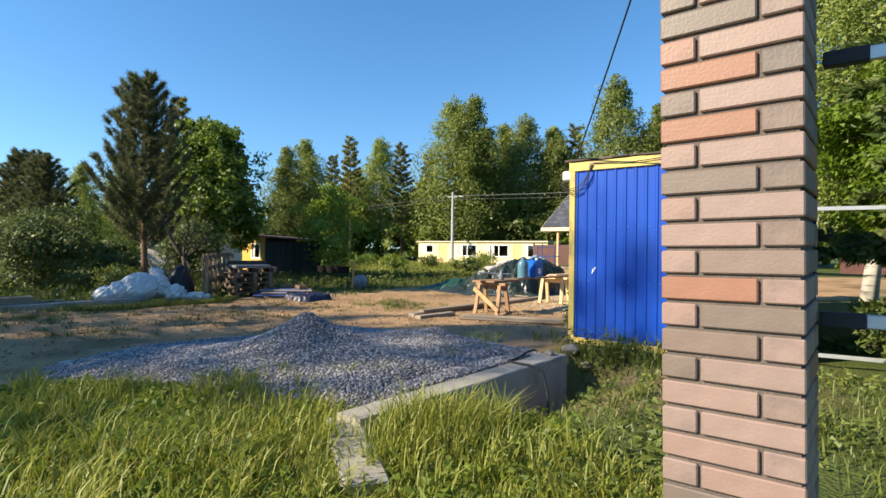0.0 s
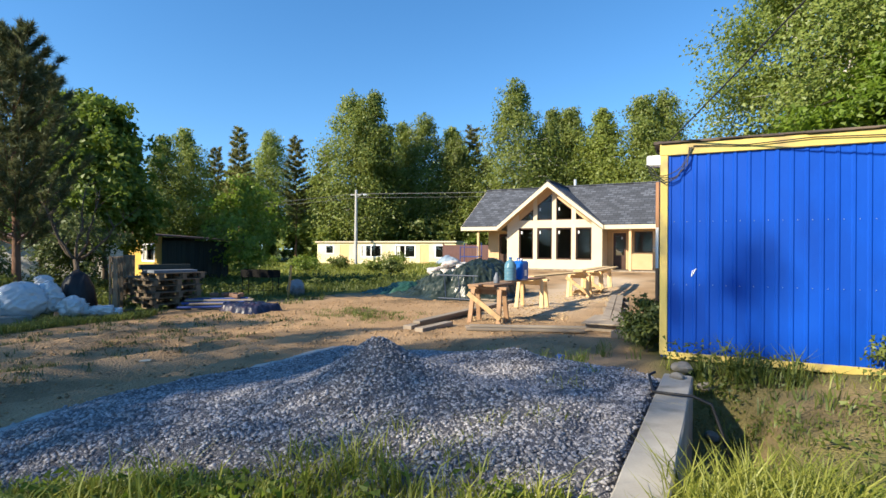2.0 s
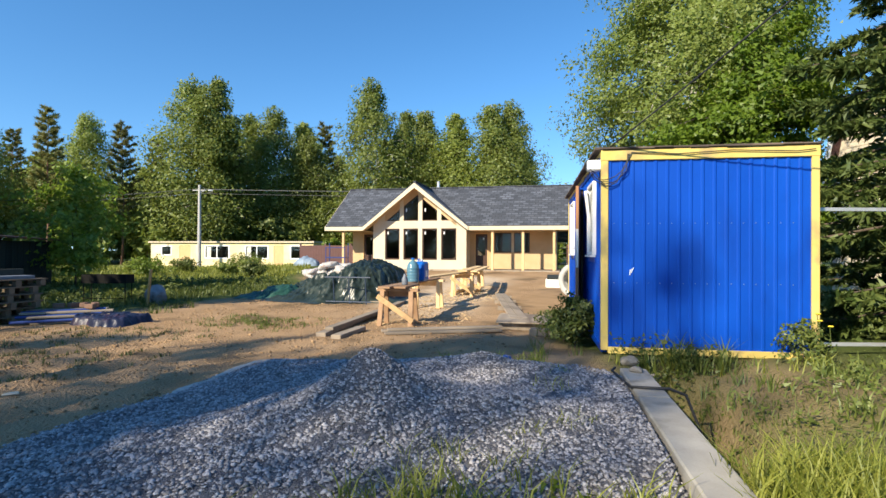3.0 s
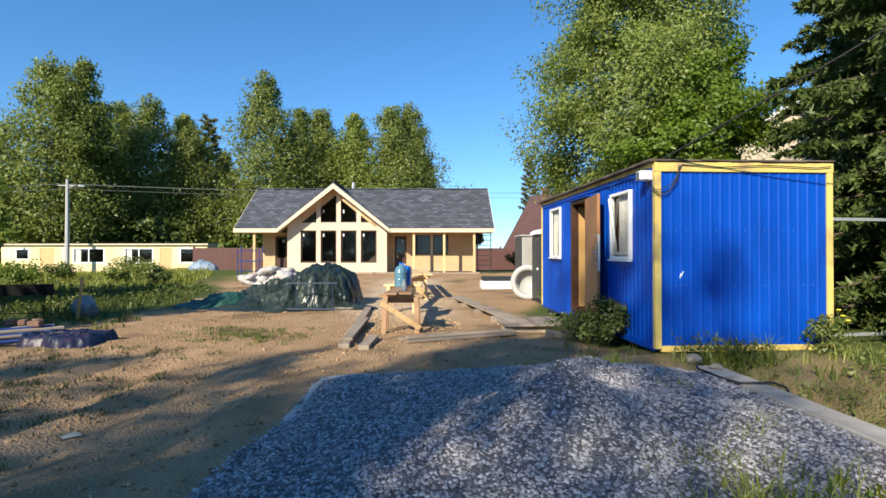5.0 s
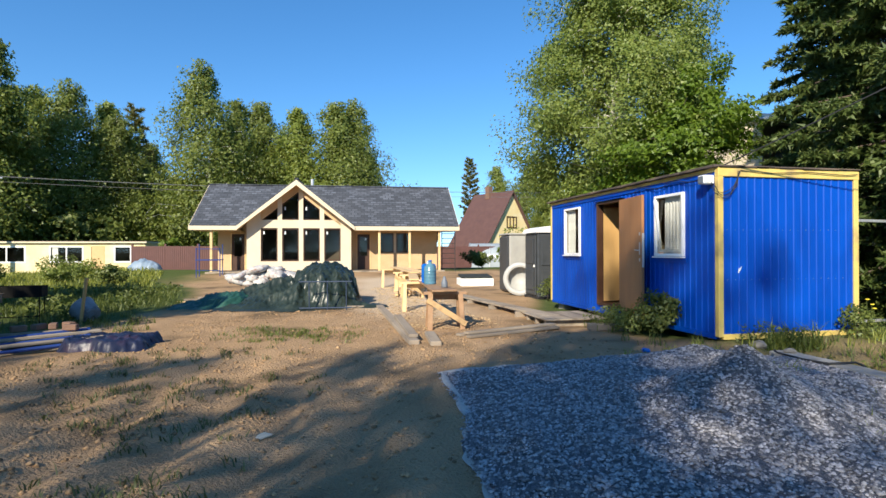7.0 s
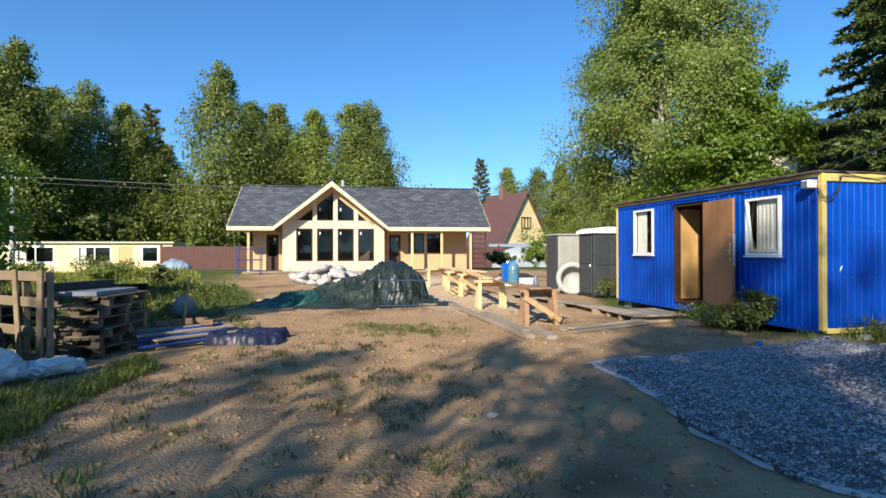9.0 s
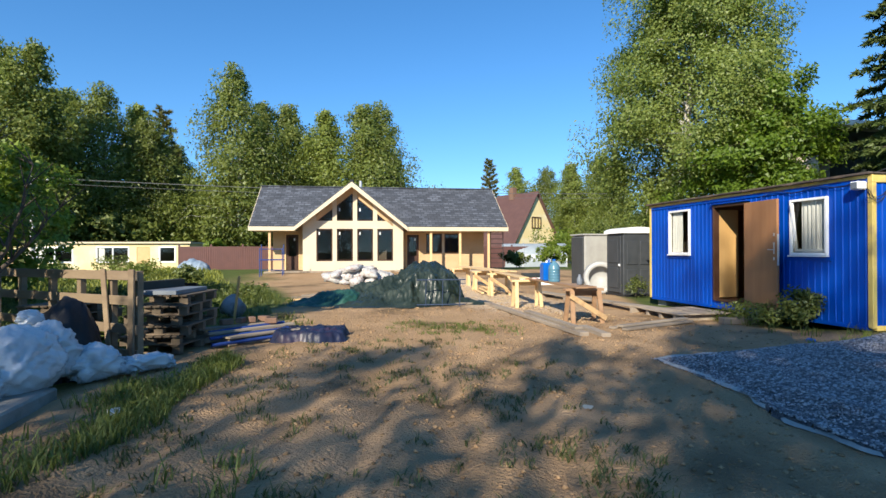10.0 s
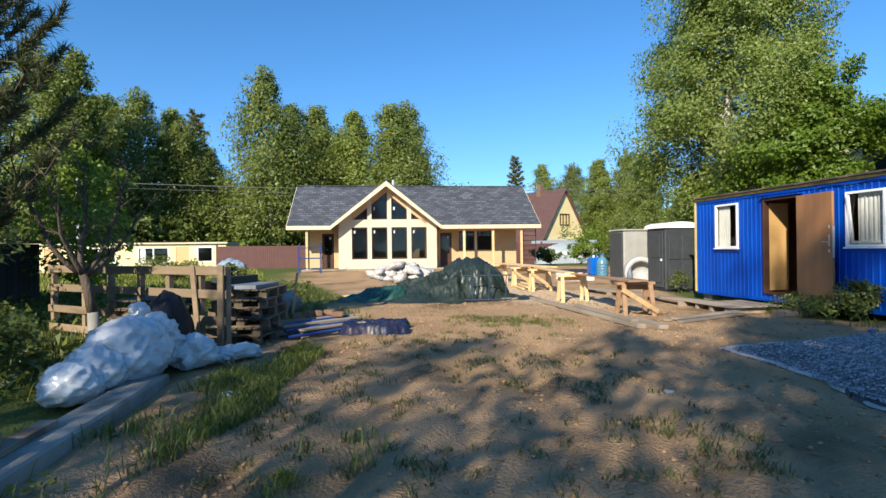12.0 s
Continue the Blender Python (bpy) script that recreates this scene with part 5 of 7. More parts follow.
loose_board(-0.5, 10.98, 0.22, 11.75, 0.17, 0.07, 0.0, M_OLDWOOD, "short grey weathered plank lying on sand")
for k, (dx, dy) in enumerate(((0, 0), (0.1, 0.13), (0.05, 0.26))):
    loose_board(0.35 + dx, 11.0 + dy, 2.3 + dx, 10.4 + dy, 0.13, 0.04, 0.01 + 0.03 * (k == 1), M_OLDWOOD, "grey weathered board lying on sand")


def build_walk():
    """Raised plank walk to the cabin door."""
    w = thing("board_walk", pose(0, 0, 0), "raised grey plank walk leading to the cabin", "walkway")
    for k in range(2):
        o = 0.17 * k
        part("plank", Geo().beam((6.2 + o * 0.9, 16.1 - o * 0.5, 0.13), (3.0 + o * 0.9, 10.95 - o * 0.5, 0.13), 0.16, 0.045), M_OLDWOOD, w)
    for f in (0.05, 0.3, 0.55, 0.8, 0.96):
        x, y = 6.2 - 3.2 * f, 16.1 - 5.15 * f
        part("sleeper", Geo().beam((x - 0.15, y + 0.08, 0.04), (x + 0.35, y - 0.2, 0.04), 0.09, 0.13), M_OLDWOOD, w)
    p = thing("door_platform", pose(3.35, 10.7, 0.0, 0, 0, -38.6), "low grey plywood platform before the cabin door", "platform")
    part("sheet", Geo().box(-0.75, -0.62, 0.12, 0.55, 0.7, 0.145, 0.004), M_OLDWOOD, p)
    for y in (-0.5, 0.0, 0.5):
        part("bearer", Geo().box(-0.7, y, -0.03, 0.5, y + 0.09, 0.12, 0.004), M_OLDWOOD, p)
    loose_board(2.55, 9.9, 3.0, 9.35, 0.2, 0.12, 0.0, M_OLDWOOD, "short grey timber block by the platform")


build_walk()


# ---- water canisters ----
M_BLUEPLASTIC = material("blue_plastic", (0.004, 0.09, 0.42), (0.008, 0.13, 0.52), 5, 0.35, 0.05)
M_CLEARBLUE = material("clear_blue_plastic", (0.07, 0.17, 0.24), (0.12, 0.24, 0.31), 5, 0.15, 0.05)


def build_canisters():
    z = gz_at(2.1, 13.6) + 0.755
    c = thing("water_canister", pose(2.32, 13.62, z, 0, 0, 44), "square blue plastic water canister with a cap", "canister")
    part("body", Geo().box(-0.19, -0.16, 0, 0.19, 0.16, 0.44, 0.04), M_BLUEPLASTIC, c)
    part("cap", Geo().lathe([(0.04, 0.44), (0.04, 0.48), (0.03, 0.49)], 12, Matrix.Translation((0.1, 0, 0))), M_WHITE, c)
    part("handle", Geo().tube([(-0.12, 0, 0.43), (-0.10, 0, 0.50), (0.0, 0, 0.50), (0.03, 0, 0.43)], 0.014, 8), M_BLUEPLASTIC, c)
    part("paper_label", Geo().box(-0.06, -0.164, 0.10, 0.06, -0.161, 0.24), M_WHITE, c)
    b = thing("water_bottle", pose(1.98, 13.28, z), "large ribbed clear blue water bottle", "bottle")
    prof = [(0.12, 0)]
    for k in range(5):
        prof += [(0.135, 0.02 + k * 0.065), (0.135, 0.06 + k * 0.065), (0.127, 0.072 + k * 0.065)]
    prof += [(0.13, 0.36), (0.09, 0.43), (0.035, 0.47), (0.035, 0.51)]
    part("body", Geo().lathe(prof, 20), M_CLEARBLUE, b, "", True)
    part("cap", Geo().lathe([(0.04, 0.5), (0.04, 0.53)], 12), M_BLUEPLASTIC, b)
    s = thing("glass_jug", pose(1.35, 12.35, gz_at(1.1, 12.1) + 0.75), "small grey plastic bottle on a trestle", "bottle")
    part("body", Geo().lathe([(0.055, 0), (0.062, 0.02), (0.062, 0.11), (0.03, 0.18), (0.022, 0.22)], 14), M_PALEGREY, s, "", True)
    solo("rag", Geo().box(-0.08, -0.06, 0, 0.08, 0.06, 0.05, 0.02), material("red_white_rag", (0.7, 0.6, 0.55), (0.6, 0.15, 0.12), 14, 0.9, 0.3), "crumpled red and white rag on a plank", "rag", pose(2.85, 14.3, z - 0.01, 0, 0, 20))


build_canisters()


# ---- heaps under sheeting ----
def heap(name, mat, x0, x1, y0, y1, step, zf, m, label, category, kind=""):
    """Draped sheet: a relief that falls to the ground at its rim."""
    xs, ys = np.arange(x0, x1 + step / 2, step), np.arange(y0, y1 + step / 2, step)
    gx, gy = np.meshgrid(xs, ys)
    z = zf(gx, gy)
    w, h = len(xs), len(ys)
    ok = (z > 0.0).ravel()
    i = (np.arange(h - 1)[:, None] * w + np.arange(w - 1)).ravel()
    i = i[(ok[i].astype(int) + ok[i + 1] + ok[i + w] + ok[i + w + 1]) >= 1]
    zz = np.maximum(z, -0.04)
    r = np.random.RandomState(2)
    px, py = gx + step * 0.3 * r.randn(*gx.shape), gy + step * 0.3 * r.randn(*gx.shape)
    me = panel_mesh(name, np.stack([px.ravel(), py.ravel(), zz.ravel()], 1), np.stack([i, i + 1, i + w + 1, i + w], 1), mat, True)
    ob = new(name, me)
    ob.matrix_basis = m
    return tagged(ob, label, category, kind=kind)


def folds(x, y, s, k, amp):
    """Creases: sharp ridges running in several directions."""
    r = np.random.RandomState(k)
    out = 0
    for i in range(6):
        a, f, p = r.rand() * 3.14, s * (0.5 + 1.3 * r.rand()), r.rand() * 6.28
        u = f * (x * np.cos(a) + y * np.sin(a)) + p + 0.8 * np.sin(0.7 * f * (y * np.cos(a) - x * np.sin(a)) + p)
        out = out + 1 - 2 * np.abs(np.sin(u)) ** 0.7
    return amp * out / 6


def bump_at(x, y, cx, cy, a, b, h, t=0.0, p=2.0):
    c, s = math.cos(t), math.sin(t)
    u, w = ((x - cx) * c + (y - cy) * s) / a, (-(x - cx) * s + (y - cy) * c) / b
    q = (np.abs(u) ** p + np.abs(w) ** p) ** (1 / p)
    return h * np.sqrt(np.clip(1 - q ** 2, -0.2, 1) + 0.2) * 0.91 - 0.41 * h * (q > 1) * (q - 1) * 3


def dome_at(x, y, cx, cy, a, b, h, t=0.0, p=2.4, e=2.6):
    """Stretched sheet over stock: flat on top, steep at its rim."""
    c, s = math.cos(t), math.sin(t)
    u, w = ((x - cx) * c + (y - cy) * s) / a, (-(x - cx) * s + (y - cy) * c) / b
    q = (np.abs(u) ** p + np.abs(w) ** p) ** (1 / p)
    return h * np.clip(1 - q ** e, 0, 1) ** 0.75 - 0.25 * np.clip(q - 1, 0, 2)


def join_domes(parts, k=14.0):
    """The upper hull of several domes, rounded where they meet."""
    return np.log(sum(np.exp(k * z) for z in parts)) / k


def pleats(x, y, cx, cy, n, k):
    """Hanging folds that run down from a high point, sharp at the crest."""
    r = np.random.RandomState(k)
    a, d = np.arctan2(y - cy, x - cx), np.hypot(x - cx, y - cy)
    out = 0
    for i in range(4):
        m, p = n * r.uniform(0.6, 1.6), r.rand() * 6.28
        out = out + (1 - np.abs(np.sin(m * a + p + 0.9 * np.sin(2.3 * d + p) + 0.3 * np.sin(7 * d)))) ** 2
    return out / 4 * smooth(0.15, 0.9, d)


def lump(g, c, rad, turn, seed, amp):
    """A puffed bag of crumpled film, flat where it lies on the ground."""
    n, k = 72, 46
    la, lo = np.meshgrid(np.linspace(0.0, math.pi, k), np.linspace(0, 2 * math.pi, n, endpoint=False), indexing="ij")
    d = np.stack([np.sin(la) * np.cos(lo), np.sin(la) * np.sin(lo), np.cos(la)], -1)
    q = d * np.array(rad)
    off = folds(q[..., 0] + 0.7 * q[..., 2], q[..., 1] - 0.5 * q[..., 2], 4.5, seed, 1.0) * 0.6 + folds(q[..., 0] * 1.3 - q[..., 2], q[..., 1] + q[..., 2], 10, seed + 1, 1.0) * 0.35 + folds(q[..., 0] + q[..., 2] * 1.5, q[..., 1] * 1.4, 30, seed + 2, 1.0) * 0.22
    off = off * (0.35 + 0.65 * np.sin(la))
    p = q * (1 + amp * off / np.mean(rad))[..., None]
    cs, sn = math.cos(turn), math.sin(turn)
    x, y = p[..., 0] * cs - p[..., 1] * sn + c[0], p[..., 0] * sn + p[..., 1] * cs + c[1]
    z = np.maximum(p[..., 2] + c[2], 0.02)
    v = np.stack([x, y, z], -1).reshape(-1, 3)
    f = [(i * n + j, (i + 1) * n + j, (i + 1) * n + (j + 1) % n, i * n + (j + 1) % n) for i in range(k - 1) for j in range(n)]
    return g.add([tuple(w) for w in v.tolist()], f)


M_TARP = material("dark_green_tarpaulin", (0.010, 0.017, 0.013), (0.028, 0.040, 0.030), 2.2, 0.33, 0.2, fine=30, third=(0.04, 0.052, 0.04), spec=0.5)
M_GREENTARP = material("green_tarpaulin", (0.014, 0.058, 0.042), (0.032, 0.10, 0.072), 2.5, 0.5, 0.25, fine=30, spec=0.5)
M_FILM = material("white_plastic_film", (0.42, 0.45, 0.48), (0.63, 0.65, 0.67), 2.5, 0.19, 0.25, fine=22, distance=0.012, spec=0.7)
M_SKYSHEET = material("pale_blue_sheeting", (0.17, 0.23, 0.31), (0.26, 0.33, 0.41), 2.0, 0.5, 0.2, fine=12)
M_BLACKFILM = material("black_plastic_film", (0.008, 0.008, 0.01), (0.016, 0.016, 0.018), 4, 0.48, 0.3, fine=16, spec=0.35)
M_NAVYFILM = material("navy_plastic_film", (0.008, 0.011, 0.028), (0.022, 0.028, 0.065), 3, 0.42, 0.3, fine=20, third=(0.05, 0.03, 0.055), spec=0.35)


def build_heaps():
    # axes: x along the house front, y away from the yard
    at = pose(1.85, 18.3, gz_at(1.85, 18.3), 0, 0, -41.5)

    def big(x, y):
        x, y = x + 0.10 * np.sin(2.3 * y + 1) + 0.03 * np.sin(7 * y), y + 0.10 * np.sin(2.7 * x + 0.5) + 0.04 * np.sin(6.3 * x)
        z = join_domes([dome_at(x, y, 0.98, 0.35, 0.95, 1.75, 1.27, 0.05, 2.8, 3.2), dome_at(x, y, 0.1, -0.2, 1.7, 1.3, 0.80, 0.1, 2.0, 1.5), dome_at(x, y, -0.85, -0.75, 1.0, 0.75, 0.30, -0.1, 2.2, 2.0), dome_at(x, y, 2.0, -0.95, 0.5, 0.25, 0.14)])
        edge = smooth(0.0, 0.35, z)
        hang = pleats(x, y, 1.0, 0.15, 7, 5) * (1.0 - 0.6 * smooth(0.85, 1.1, z)) * 0.34
        return z + (hang - 0.08 + folds(x, y, 2.6, 5, 0.10) + folds(x * 1.5, y * 0.7, 6, 8, 0.11) + folds(x * 1.4, y * 0.8, 13, 18, 0.06)) * edge
    heap("tarpaulin", M_TARP, -2.6, 2.8, -2.2, 2.8, 0.028, big, at, "building stock under a creased dark green tarpaulin", "tarpaulin")

    def low(x, y):
        x, y = x + 0.10 * np.sin(4.1 * y + 1), y + 0.12 * np.sin(3.7 * x + 0.5) + 0.06 * np.sin(8.3 * x)
        z = join_domes([dome_at(x, y, -1.55, -0.15, 0.95, 0.95, 0.50, 0, 2, 1.7), dome_at(x, y, -2.3, -0.3, 0.75, 0.6, 0.20, 0.2, 2, 1.6)])
        return z + (pleats(x, y, -1.6, 0.0, 5, 12) * 0.16 - 0.04 + folds(x, y, 4, 11, 0.09) + folds(x * 1.7, y * 0.7, 9, 12, 0.08)) * smooth(0.0, 0.25, z)
    heap("green_sheet", M_GREENTARP, -3.6, -0.3, -1.6, 1.3, 0.035, low, at, "bright green tarpaulin over low stock", "tarpaulin")
    # steel trestle frame leaning before the heap
    fr = thing("scaffold_frame", pose(1.20, 16.72, gz_at(1.2, 16.7), 8, 0, -41.5), "blue-grey tubular steel scaffold frame on its side", "frame")
    for z in (0.06, 0.72):
        part("rail", Geo().tube([(-0.12, 0, z), (1.16, 0, z)], 0.017, 8), M_BLUESTEEL, fr)
    for x in (0.12, 0.56, 1.02):
        part("upright", Geo().tube([(x, 0, 0.0), (x, 0, 0.72)], 0.014, 8), M_BLUESTEEL, fr)
    loose_board(1.55, 16.95, 2.6, 16.1, 0.12, 0.05, 0.0, M_OLDWOOD, "grey board at the foot of the heap")
    # white sacks in a pile behind
    r = random.Random(4)
    base = None
    for k in range(52):
        cx, cy = r.uniform(-0.9, 2.0), r.uniform(-0.6, 0.7)
        cz = max(0, 0.95 - 0.35 * abs(cx) - 0.25 * abs(cy)) * r.uniform(0.4, 1.0)
        if k < 4:
            sx, sy, sh = r.uniform(0.26, 0.36), r.uniform(0.18, 0.26), r.uniform(0.22, 0.32)
            g = Geo()
            n1, n2 = 14, 9
            v = []
            ph = r.random() * 6
            for i in range(n2):
                la = math.pi * i / (n2 - 1)
                for j in range(n1):
                    lo = 2 * math.pi * j / n1
                    q = 1 + 0.17 * math.sin(3 * lo + ph + 2 * la) + 0.09 * math.sin(5 * lo + 5 * la)
                    e = math.sin(la) ** 0.6
                    v.append((sx * e * math.cos(lo) * q, sy * e * math.sin(lo) * q, sh * (0.5 - 0.5 * math.cos(la)) * (1 + 0.06 * math.sin(5 * lo))))
            f = [(i * n1 + j, i * n1 + (j + 1) % n1, (i + 1) * n1 + (j + 1) % n1, (i + 1) * n1 + j) for i in range(n2 - 1) for j in range(n1)]
            g.add(v, f)
            base = base or []
            base.append(g.mesh("sack", [M_SACK], True))
        me = base[k % 4]
        ob = new("sack", me)
        m = pose(2.75, 21.1, gz_at(2.75, 21.1), 0, 0, -41.5) @ pose(cx, cy, cz, r.uniform(-20, 20), r.uniform(-20, 20), r.uniform(0, 360))
        ob.matrix_basis = m
        tagged(ob, "white woven plastic sack of rubble with red print", "sack", "sacks in the rubble pile")
    for k in range(6):
        loose_board(0.0 + 0.25 * k, 21.0 + 0.1 * k, 0.9 + 0.2 * k, 20.4 + 0.12 * k, 0.12, 0.05, 0.05 * (k % 2), (M_PINE, M_OLDWOOD)[k % 2], "split offcut beside the heap", "offcuts by the heap")
    # pale sheet over a low stack before the hut

    def dome(x, y):
        return bump_at(x, y, 0, 0, 0.95, 0.6, 0.75, 0, 2.2) + folds(x, y, 3.5, 21, 0.16) + folds(x, y, 8, 22, 0.07)
    heap("pale_blue_sheet", M_SKYSHEET, -1.3, 1.3, -1.0, 1.0, 0.06, dome, pose(7.45, 42.6, gz_at(7.45, 42.6), 0, 0, -41.5), "pale bluish sheet over a low stack", "sheet")
    # white film bale with a black bag
    film = thing("plastic_film", pose(0, 0, 0), "crumpled heap of white plastic film on the grass", "plastic film")
    part("bale", lump(Geo(), (-7.86, 13.95, 0.36), (0.54, 0.42, 0.40), 0.5, 3, 0.17), M_FILM, film, "", True)
    part("crumpled_fold", lump(Geo(), (-7.52, 14.18, 0.40), (0.40, 0.34, 0.36), 0.3, 6, 0.22), M_FILM, film, "", True)
    part("bale", lump(Geo(), (-8.22, 13.72, 0.26), (0.42, 0.36, 0.30), 0.7, 9, 0.18), M_FILM, film, "", True)
    part("bag", lump(Geo(), (-8.44, 13.55, 0.20), (0.36, 0.30, 0.24), 0.6, 12, 0.12), M_FILM, film, "", True)
    part("trailing_sheet", lump(Geo(), (-7.05, 14.22, 0.20), (0.48, 0.27, 0.25), 0.1, 15, 0.26), M_FILM, film, "", True)
    part("trailing_sheet", lump(Geo(), (-6.60, 14.26, 0.11), (0.44, 0.22, 0.16), -0.1, 18, 0.24), M_FILM, film, "", True)
    part("loose_end", lump(Geo(), (-6.24, 14.28, 0.08), (0.17, 0.17, 0.13), 0.4, 21, 0.15), M_FILM, film, "", True)
    part("loose_end", lump(Geo(), (-7.62, 14.32, 0.74), (0.26, 0.10, 0.13), 0.6, 24, 0.12), M_FILM, film, "", True)

    def black(x, y):
        return bump_at(x, y, 0, 0, 0.36, 0.3, 0.95) + folds(x, y, 9, 6, 0.08)
    heap("rubbish_bag", M_BLACKFILM, -0.5, 0.5, -0.4, 0.4, 0.03, black, pose(-7.18, 14.72, 0.0, 0, 0, 15), "knotted black rubbish bag behind white film", "bag")
    # flat pile under navy film with planks and bricks

    def navy(x, y):
        x, y = x + 0.06 * np.sin(6 * y + 2), y + 0.05 * np.sin(5.9 * x + 0.5) + 0.03 * np.sin(12 * x)
        z = np.minimum(dome_at(x, y, 0, 0, 0.62, 0.46, 0.30, 0, 5.0, 6.0), 0.22)
        return z + (folds(x, y, 7, 9, 0.07) + folds(x, y, 16, 10, 0.05)) * smooth(-0.02, 0.12, z)
    heap("wrapped_pack", M_NAVYFILM, -0.9, 0.9, -0.7, 0.7, 0.028, navy, pose(-3.72, 14.72, 0.0, 0, 0, -40), "low bundle wrapped in shiny navy film", "bundle")
    for k, (a, b, w, h, z) in enumerate((((-5.05, 15.05), (-3.75, 15.12), 0.22, 0.03, 0.13), ((-5.2, 15.35), (-3.7, 15.3), 0.16, 0.04, 0.17), ((-5.15, 15.75), (-3.8, 15.55), 0.18, 0.03, 0.20), ((-4.9, 15.2), (-3.55, 15.0), 0.20, 0.04, 0.10), ((-5.2, 15.5), (-4.0, 15.4), 0.2, 0.10, 0.03), ((-5.0, 15.15), (-3.9, 15.1), 0.2, 0.10, 0.0))):
        loose_board(*a, *b, w, h, z, M_OLDWOOD, "grey plank in a loose stack on the sand", "planks in the stack")
    for k, (x, y) in enumerate(((-4.75, 15.72), (-4.45, 15.66), (-4.2, 15.62), (-3.95, 15.57), (-3.98, 15.32))):
        solo("broken_brick", Geo().box(0, 0, 0, 0.2, 0.11, 0.09, 0.01), M_BROWNBRICK, "weathered brown brick weighing down planks", "brick", pose(x, y, gz_at(-4.4, 15.6) + 0.235 + 0.004 * (k % 2), 0, 0, 35 * k), group="bricks on the planks")
    for k in range(4):
        x, y = -5.3 + 0.06 * k, 15.0 + 0.17 * k
        solo("blue_pole", Geo().tube([(x, y, 0), (x + 1.35, y - 0.08 + 0.05 * k, 0.02)], 0.028, 8), M_BLUEBOARD, "blue painted steel pole lying by the planks", "pole", pose(0, 0, gz_at(x, y) + 0.05 + 0.075 * (k % 3), 0, 0, 0), group="blue poles")


M_BLUESTEEL = material("blue_grey_steel_tube", (0.02, 0.035, 0.07), (0.04, 0.06, 0.11), 6, 0.5, 0.15)
M_BLUEBOARD = material("blue_painted_batten", (0.012, 0.035, 0.17), (0.025, 0.06, 0.23), 6, 0.6, 0.15)
M_SACK = material("woven_white_sack", (0.40, 0.39, 0.38), (0.56, 0.55, 0.53), 6, 0.8, 0.5, fine=30, third=(0.30, 0.17, 0.15), patch=1.5)
M_BROWNBRICK = material("old_brown_brick", (0.14, 0.085, 0.06), (0.22, 0.13, 0.09), 9, 0.9, 0.4, fine=60)
build_heaps()


# ---- pallets ----
M_PALLET = material("dark_weathered_pallet_wood", (0.10, 0.075, 0.05), (0.21, 0.16, 0.11), 5, 0.9, 0.4, fine=60, stretch=(0.2, 1, 1), third=(0.06, 0.045, 0.03), vary=0.25)


def build_pallet_master(m, seed):
    r = random.Random(seed)
    p = thing("pallet", m, "worn grey-brown wooden pallet in a stack", "pallet", "stacked pallets")
    for i in range(7):
        part("top_board", Geo().box(-0.6, -0.40 + i * 0.115, 0.115, 0.6, -0.40 + i * 0.115 + 0.095, 0.137, 0.003), M_PALLET, p)
    for x in (-0.55, 0.0, 0.45):
        part("bottom_board", Geo().box(x, -0.40, 0.0, x + 0.1, 0.40, 0.022, 0.003), M_PALLET, p)
        for y in (-0.40, -0.05, 0.28):
            part("block", Geo().box(x, y, 0.022, x + 0.1, y + 0.12, 0.115, 0.003), M_PALLET, p)
    return p


def build_pallets():
    first = None
    r = random.Random(2)
    for i in range(6):
        m = pose(-5.62 + r.uniform(-0.09, 0.09), 15.55 + r.uniform(-0.09, 0.09), gz_at(-5.6, 15.5) + 0.139 * i, 0, 0, 42 + r.uniform(-9, 9))
        first = build_pallet_master(m, 1) if first is None else (copy_thing(first, m) and first)
    for i in range(5):
        copy_thing(first, pose(-6.5 + r.uniform(-0.06, 0.06), 17.0 + r.uniform(-0.06, 0.06), gz_at(-6.4, 16.9) + 0.139 * i, 0, 0, 40 + r.uniform(-6, 6)))
    solo("steel_sheets", Geo().box(-0.5, -0.3, 0, 0.5, 0.3, 0.06, 0.004), M_PALEGREY, "grey metal sheets lying on stacked pallets", "metal sheet", pose(-5.6, 15.6, gz_at(-5.6, 15.5) + 0.139 * 6, 0, 0, 40))
    solo("dark_beam", Geo().box(-0.55, -0.06, 0, 0.55, 0.06, 0.12, 0.006), M_TAR, "dark timber beam lying on pallets", "beam", pose(-5.75, 15.75, gz_at(-5.6, 15.5) + 0.139 * 6 + 0.062, 0, 0, 30))
    # long crate side standing on edge
    c = thing("crate_side", pose(-6.36, 14.6, 0, 0, 0, 103), "long slatted crate side of old pale boards standing upright", "crate")
    L = 4.6
    for k, (z, t) in enumerate(((0.10, 0.0), (0.42, 0.01), (0.78, 0.0), (1.10, 0.01))):
        g = Geo()
        part("slat", g.box(0, 0.102 + t, z, L, 0.127 + t, z + 0.12, 0.004), M_CRATE, c)
    for x in (0.02, 0.55, 1.25, 1.95, 2.75, 3.5, 4.5):
        part("post", Geo().box(x, 0.02, -0.05, x + 0.09, 0.10, 1.22, 0.005), M_CRATE, c)
    part("brace", Geo().beam((0.66, 0.155, 1.24), (0.52, 0.155, 0.1), 0.02, 0.10), M_CRATE, c)
    part("brace", Geo().beam((0.06, 0.155, 1.24), (0.08, 0.155, -0.04), 0.03, 0.11), M_CRATE, c)
    g = Geo()
    for k in range(3):
        loose_board(-6.75 + 0.12 * k, 13.95 + 0.2 * k, -6.45 + 0.1 * k, 14.75 + 0.2 * k, 0.05, 0.03, 0.02, M_CRATE, "thin batten leaning by the crate", "battens by the crate")


